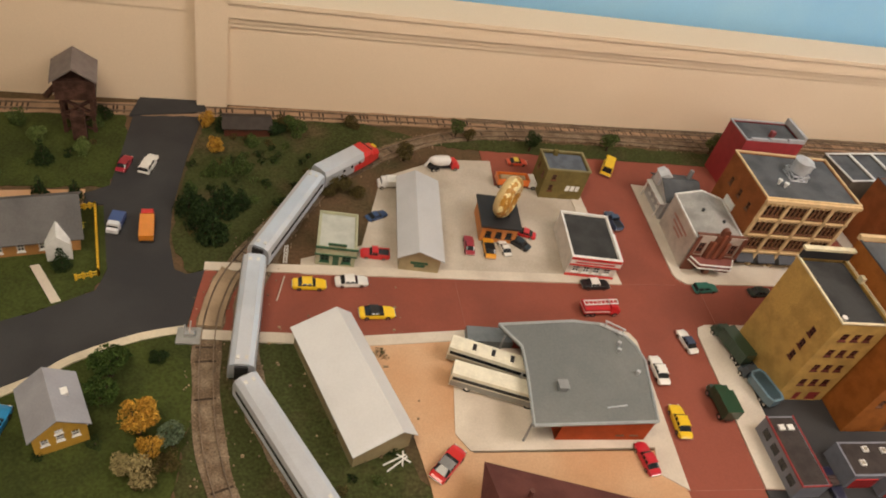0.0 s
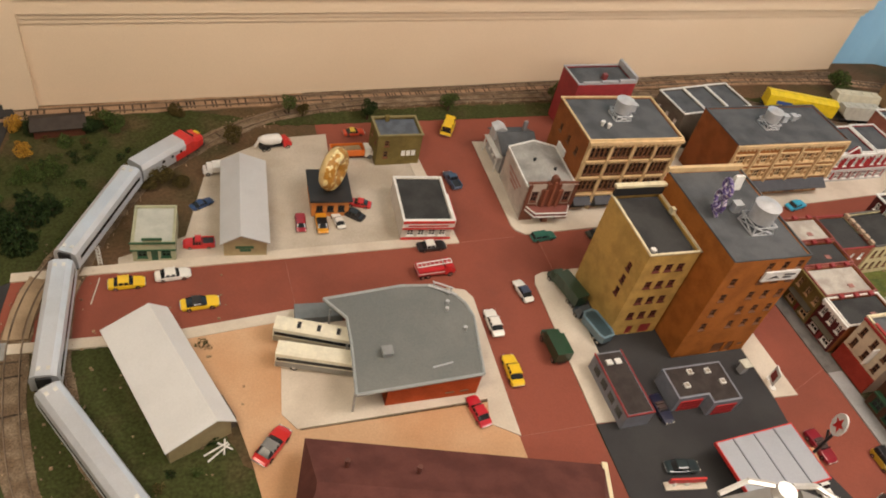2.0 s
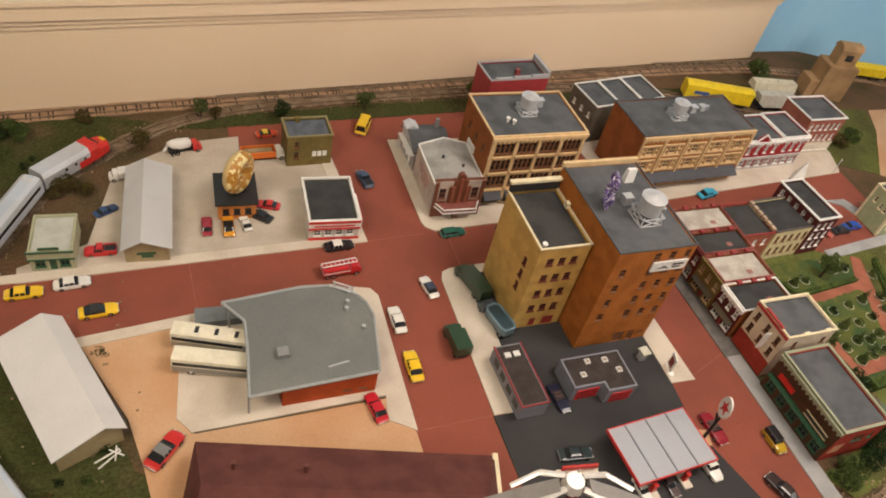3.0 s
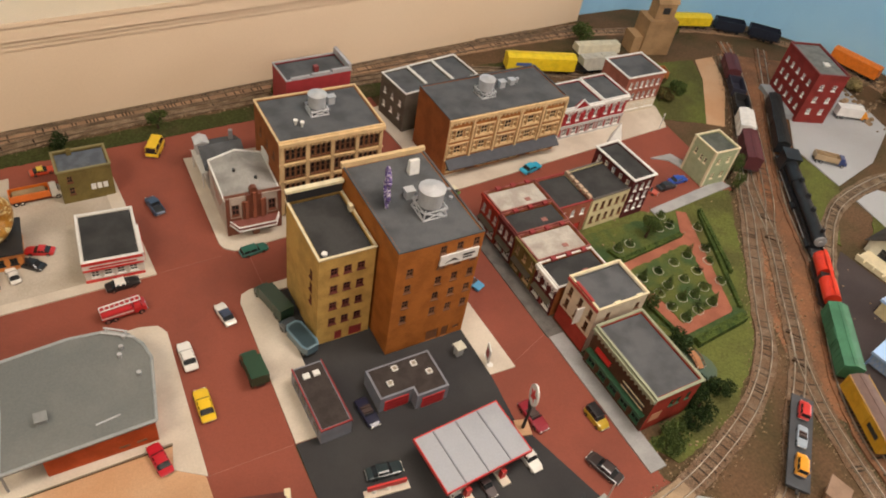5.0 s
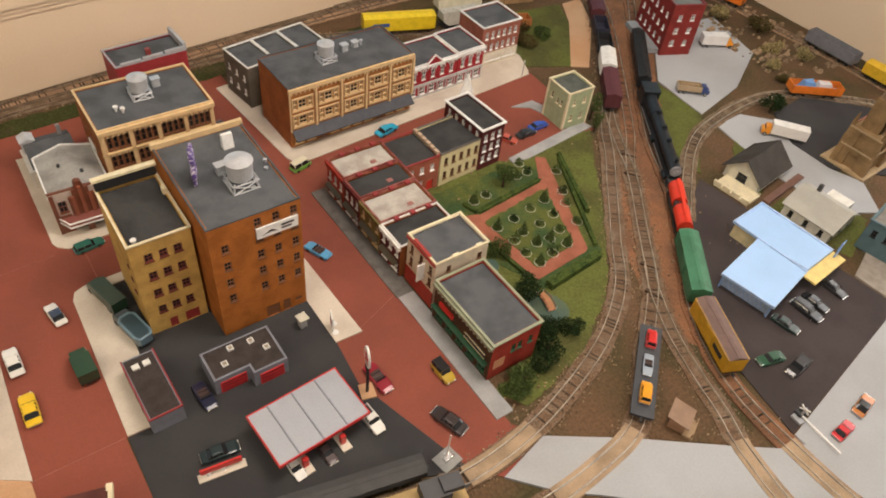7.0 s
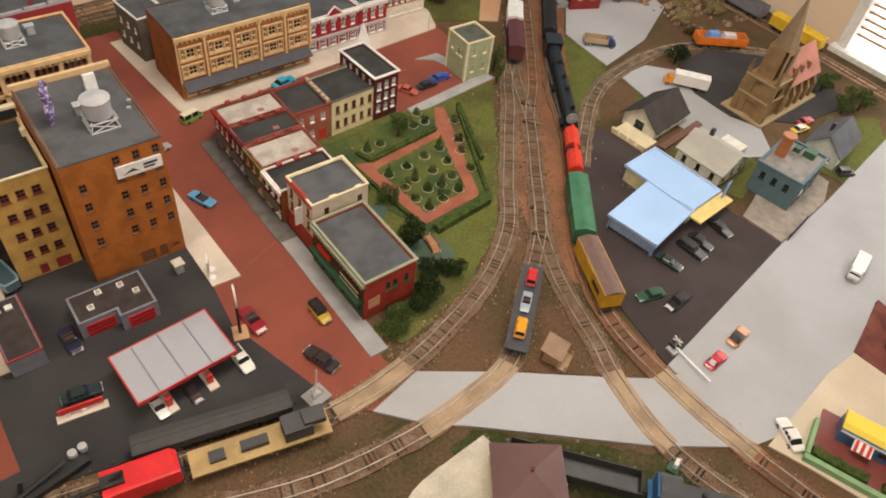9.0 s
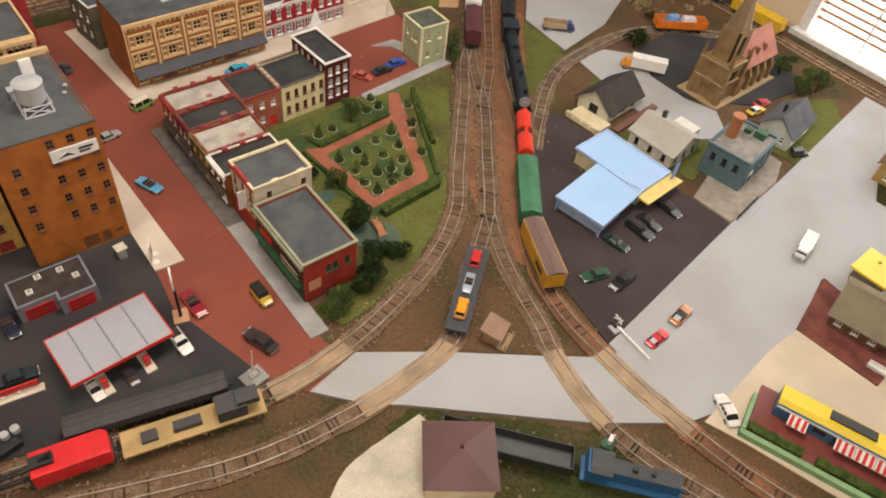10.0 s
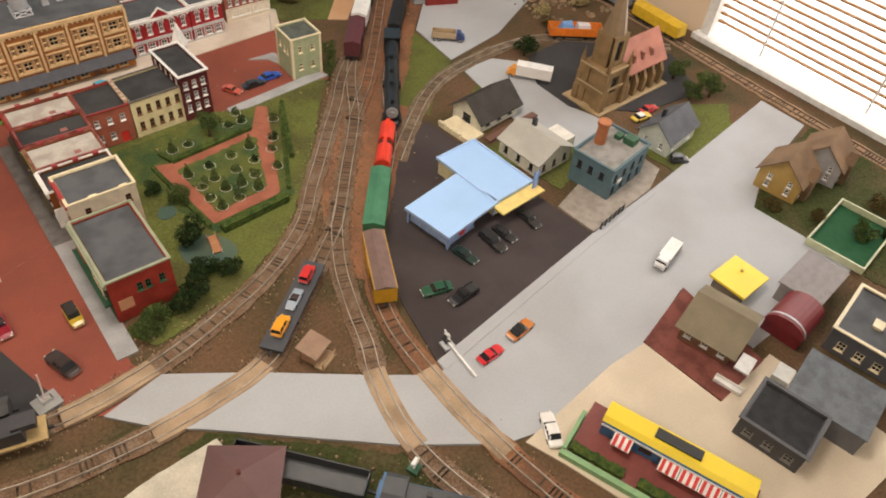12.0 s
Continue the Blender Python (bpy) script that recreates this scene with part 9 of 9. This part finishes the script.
# ---------------------------------------------------------------- signals, lamps, small things
def crossing_gate(x, y, rot, label):
    ob = thing("crossing_gate", label, "crossing gate", x, y, 0.25, rot)
    part("base", Shape().box(-0.8, 0.8, -0.8, 0.8, 0, 0.3), STEEL, ob)
    part("mast", Shape().cyl(0, 0, 0.3, 2.6, 0.14, 8), STEEL, ob)
    part("crossbuck", Shape().bar((-0.7, -0.2, 2.0), (0.7, -0.2, 2.8), 0.12, 4).bar((-0.7, -0.2, 2.8), (0.7, -0.2, 2.0), 0.12, 4), WHITE, ob)
    part("arm", Shape().box(0.2, 6.6, -0.14, 0.14, 0.75, 0.95), WHITE, ob, "white gate arm")
    part("signal_lamp", Shape().cyl(-0.45, 1.7, -0.3, -0.1, 0.22, 8, axis="y").cyl(0.45, 1.7, -0.3, -0.1, 0.22, 8, axis="y"), BLACK, ob)
    part("counterweight", Shape().box(-0.9, 0.2, -0.35, 0.35, 0.6, 1.1), BLACK, ob)


crossing_gate(75.6, -80.9, -94, "white crossing gate with lowered arm by the road")
for x, y, rot, lab, lean in ((30.2, -59.8, 10, "silver crossing gate with raised pale arm on a grey slab", 0.5), (-74.6, -14.2, 0, "silver crossing signal on a pale slab", 0.2)):
    ob = thing("crossing_gate", lab, "crossing gate", x, y, 0.22, rot, "crossing gates")
    part("slab", Shape().box(-1.5, 1.5, -1.3, 1.3, 0, 0.18), plain("grey_gate_slab", (0.30, 0.30, 0.29), 0.8), ob)
    part("mechanism", Shape().box(-0.6, 0.6, -0.35, 0.35, 0.18, 0.8).cyl(0.55, 0.55, -0.4, 0.4, 0.32, 10, axis="y"), CHROME, ob, "shiny silver mechanism")
    part("mast", Shape().cyl(-0.5, 0.2, 0.18, 2.0, 0.1, 8), STEEL, ob)
    part("arm", Shape().bar((0.0, 0.2, 0.5), (lean, 0.5, 4.8 if lean > 0.3 else 2.4), 0.11, 5), plain("pale_pink_arm", (0.6, 0.5, 0.45), 0.5), ob, "pale raised arm")
ob = thing("crossing_signal", "small white crossing signal on a green base", "crossing signal", 61.2, -92.9, 0.2, 20)
part("base", Shape().box(-0.7, 0.7, -0.7, 0.7, 0, 0.5), DKGREEN, ob)
part("mast", Shape().cyl(0, 0, 0.5, 1.8, 0.13, 8), WHITE, ob)
part("signal_head", Shape().box(-0.55, 0.55, -0.25, 0.25, 1.5, 2.0).bar((-0.5, -0.2, 1.2), (0.5, -0.2, 2.3), 0.12, 4), WHITE, ob, "white signal head")
ob = thing("lattice_signal", "thin white lattice mast with a fallen pole", "signal mast", -63.2, -0.6, 0.25, 0)
lat = Shape()
for k in range(6):
    lat.bar((-0.25, 0, 0.6 * k), (0.25, 0, 0.6 * k + 0.6), 0.05, 4).bar((0.25, 0, 0.6 * k), (-0.25, 0, 0.6 * k + 0.6), 0.05, 4)
part("lattice", lat.bar((-0.25, 0, 0), (-0.25, 0, 3.6), 0.05, 4).bar((0.25, 0, 0), (0.25, 0, 3.6), 0.05, 4), WHITE, ob)
part("fallen_pole", Shape().bar((0, -2.6, 0.1), (-0.9, -7.2, 0.1), 0.1, 5), plain("pale_pole", (0.55, 0.47, 0.38)), ob, "pale fallen pole")
ob = thing("lattice_gate", "small white lattice gate lying by the metal shed", "gate", -49.6, -31.9, 0.2, 26)
part("bar", Shape().bar((-1.6, 0.5, 0.1), (1.4, 0.4, 0.3), 0.11, 5), WHITE, ob)
part("bar", Shape().bar((-1.6, -0.4, 0.1), (1.4, 0.1, 0.3), 0.11, 5), WHITE, ob)
part("cross_piece", Shape().bar((0.3, -0.7, 0.25), (1.3, 0.9, 0.4), 0.1, 5), WHITE, ob)
part("cross_piece", Shape().bar((1.4, -0.7, 0.25), (0.4, 0.9, 0.4), 0.1, 5), WHITE, ob)
ob = thing("filling_station_sign", "black post with a red and white oval sign", "sign", 26.8, -45.8, 0.2, 74)
part("plinth", Shape().box(-1.2, 1.2, -1.0, 1.0, 0, 0.2), SAND, ob)
part("post", Shape().cyl(0, 0, 0.2, 5.6, 0.24, 10, 0.18).bar((0, 0, 4.0), (0.9, 0, 5.2), 0.18), BLACK, ob)
oval = lambda k, q: [[(0.3 + 1.25 * k * math.cos(2 * math.pi * i / 20), y, 7.4 + 1.9 * k * math.sin(2 * math.pi * i / 20)) for i in range(20)] for y in (-q, q)]
part("oval_sign", Shape().loft(oval(1.0, 0.12)), WHITE, ob)
star = [(0.3 + (1.0 if i % 2 == 0 else 0.45) * math.sin(math.pi * i / 5), 7.4 + (1.3 if i % 2 == 0 else 0.55) * math.cos(math.pi * i / 5)) for i in range(10)]
part("sign_centre", Shape().loft([[(x, y, z) for x, z in star] for y in (-0.17, 0.17)]), RED, ob, "red emblem")
ob = thing("kerb_sign", "white and red standing price sign on round feet", "sign", 27.8, -34.2, 0.2, 70)
part("panel", Shape().box(-0.9, 0.9, -0.1, 0.1, 0.7, 3.4), WHITE, ob)
part("red_field", Shape().box(-0.6, 0.6, -0.14, 0.14, 1.2, 2.8), DKRED, ob)
for xx in (-0.7, 0.9):
    part("foot", Shape().cyl(xx, -0.4, 0, 0.2, 0.5, 14), WHITE, ob)
ob = thing("air_pump", "small pale grey service box", "service box", 24.6, -31.4, 0.2, 5)
part("box", Shape().box(-0.5, 0.5, -0.5, 0.5, 0, 1.7), STEEL, ob)
part("lid", Shape().box(-0.75, 0.75, -0.75, 0.75, 1.7, 1.95), plain("pale_lid", (0.6, 0.58, 0.48)), ob)
for x, y in ((-12.2, 0.4), (96, 5.4)):
    ob = thing("street_lamp", "thin grey model street lamp", "street lamp", x, y, 0.3)
    part("pole", Shape().cyl(0, 0, 0, 3.4, 0.08, 7), STEEL, ob)
    part("lamp_globe", Shape().cyl(0, 0, 3.4, 3.75, 0.18, 8, 0.12), WHITE, ob)
for x, y, r in ((93.4, -31.0, 128), (97.0, -26.4, 128), (78.6, -49.6, 122), (74.6, -54.4, 112), (107.0, -10.6, 128)):
    ob = thing("switch_stand", "dark rusty track switch stand", "switch stand", x, y, 0.3, r)
    part("throw_bar", Shape().box(-1.3, 1.3, -0.1, 0.1, 0.1, 0.24), BARK, ob)
    part("lever_block", Shape().box(1.2, 1.8, -0.35, 0.35, 0.1, 0.5), BARK, ob)
STONEM = mat("tan_scatter_rock", (0.34, 0.24, 0.15), 0.95, 0.2, 60, 0.4, island=0.3)
rocks = Shape()
rng = random.Random(21)
for i in range(520):
    zone = rng.choice(((150, 174, -26, 10), (150, 174, -26, 10), (40, 62, -62, -56), (44, 70, -92, -74), (-74, -46, -50, 0), (60, 110, -56, -4)))
    x, y, q = rng.uniform(*zone[:2]), rng.uniform(*zone[2:]), rng.uniform(0.08, 0.24) * (3.0 if zone[0] == 150 else 1)
    rocks.box(x - q, x + q, y - q * rng.uniform(0.5, 1), y + q, 0, q * rng.uniform(0.6, 1.3) + 0.1, taper=q * 0.3)
tagged(setting("scatter_rocks", rocks, STONEM, "loose tan scenic rocks and talus", "rocks", "stuff"))

GRAVEL = mat("tan_gravel", (0.36, 0.26, 0.17), 0.95, 0.2, 80, 0.2, island=0.45)
grit = Shape()
rng = random.Random(33)
for key, lo in (("cross1", 1), ("cross2", 1), ("cross3", 1), ("cross4", 0), ("train", 0), ("west", 0), ("yard", 0)):
    path = spline(TRACKS[key], 0.3)
    for i in range(1, len(path) - 1):
        d = (path[i + 1] - path[i - 1]).normalized()
        for _ in range(4 if lo else 1):
            o = rng.choice((-1, 1)) * (1.0 + abs(rng.gauss(0, 0.75)))
            p = path[i] + Vector((-d.y, d.x, 0)) * o
            if 34 < p.x < 74 and -98 < p.y < -62 and abs((p.x - 36) * 0.64 + p.y + 68) < 7:
                continue
            q = rng.uniform(0.05, 0.13)
            grit.box(p.x - q, p.x + q, p.y - q * rng.uniform(0.5, 1), p.y + q, 0, 0.22 + q * rng.uniform(0.3, 1.0), taper=q * 0.4)
setting("track_gravel", grit, GRAVEL, "loose tan gravel along the rails", "gravel", "stuff")

ob = thing("tall_stand", "tall slim stand topped by grey arms with white metal fittings", "stand", -18.4, -64.4, 0.0, -15)
GREYARM = plain("dull_grey_arm", (0.20, 0.19, 0.18), 0.5)
FIT = plain("white_metal_fitting", (0.75, 0.73, 0.70), 0.25, 0.3)
part("foot", Shape().cyl(0, -3.0, 0, 0.8, 3.4, 20, 3.0), GREYARM, ob)
part("pole", Shape().cyl(0, -3.0, 0.8, 39.5, 0.5, 12, 0.4).bar((0, -3.0, 39.0), (0, -0.2, 43.0), 0.4), plain("dark_red_pole", (0.10, 0.015, 0.02), 0.5), ob, "dark red pole")
for sgn in (-1, 1):
    arm = part("arm", Shape().loft([[(sgn * a, b - w, z), (sgn * a, b + w, z), (sgn * a, b + w, z + 0.5), (sgn * a, b - w, z + 0.5)] for a, b, z, w in ((1.0, -0.2, 42.9, 0.45), (3.4, -0.7, 42.4, 0.5), (7.6, -1.6, 41.0, 0.6))]), GREYARM, ob, "sloping grey arm")
    part("fitting", Shape().bar((sgn * 0.6, 0.4, 43.4), (sgn * 2.2, 0.6, 43.3), 0.2).bar((sgn * 2.2, 0.6, 43.3), (sgn * 4.0, -0.1, 42.8), 0.18).bar((sgn * 0.6, -0.4, 43.2), (sgn * 2.0, -1.0, 43.0), 0.22).bar((sgn * 2.0, -1.0, 43.0), (sgn * 4.0, -1.5, 42.4), 0.2), FIT, arm, "white metal fitting")
part("hub", Shape().cyl(0, 0, 42.8, 43.6, 0.75, 14, 0.6), FIT, ob, "white metal hub")
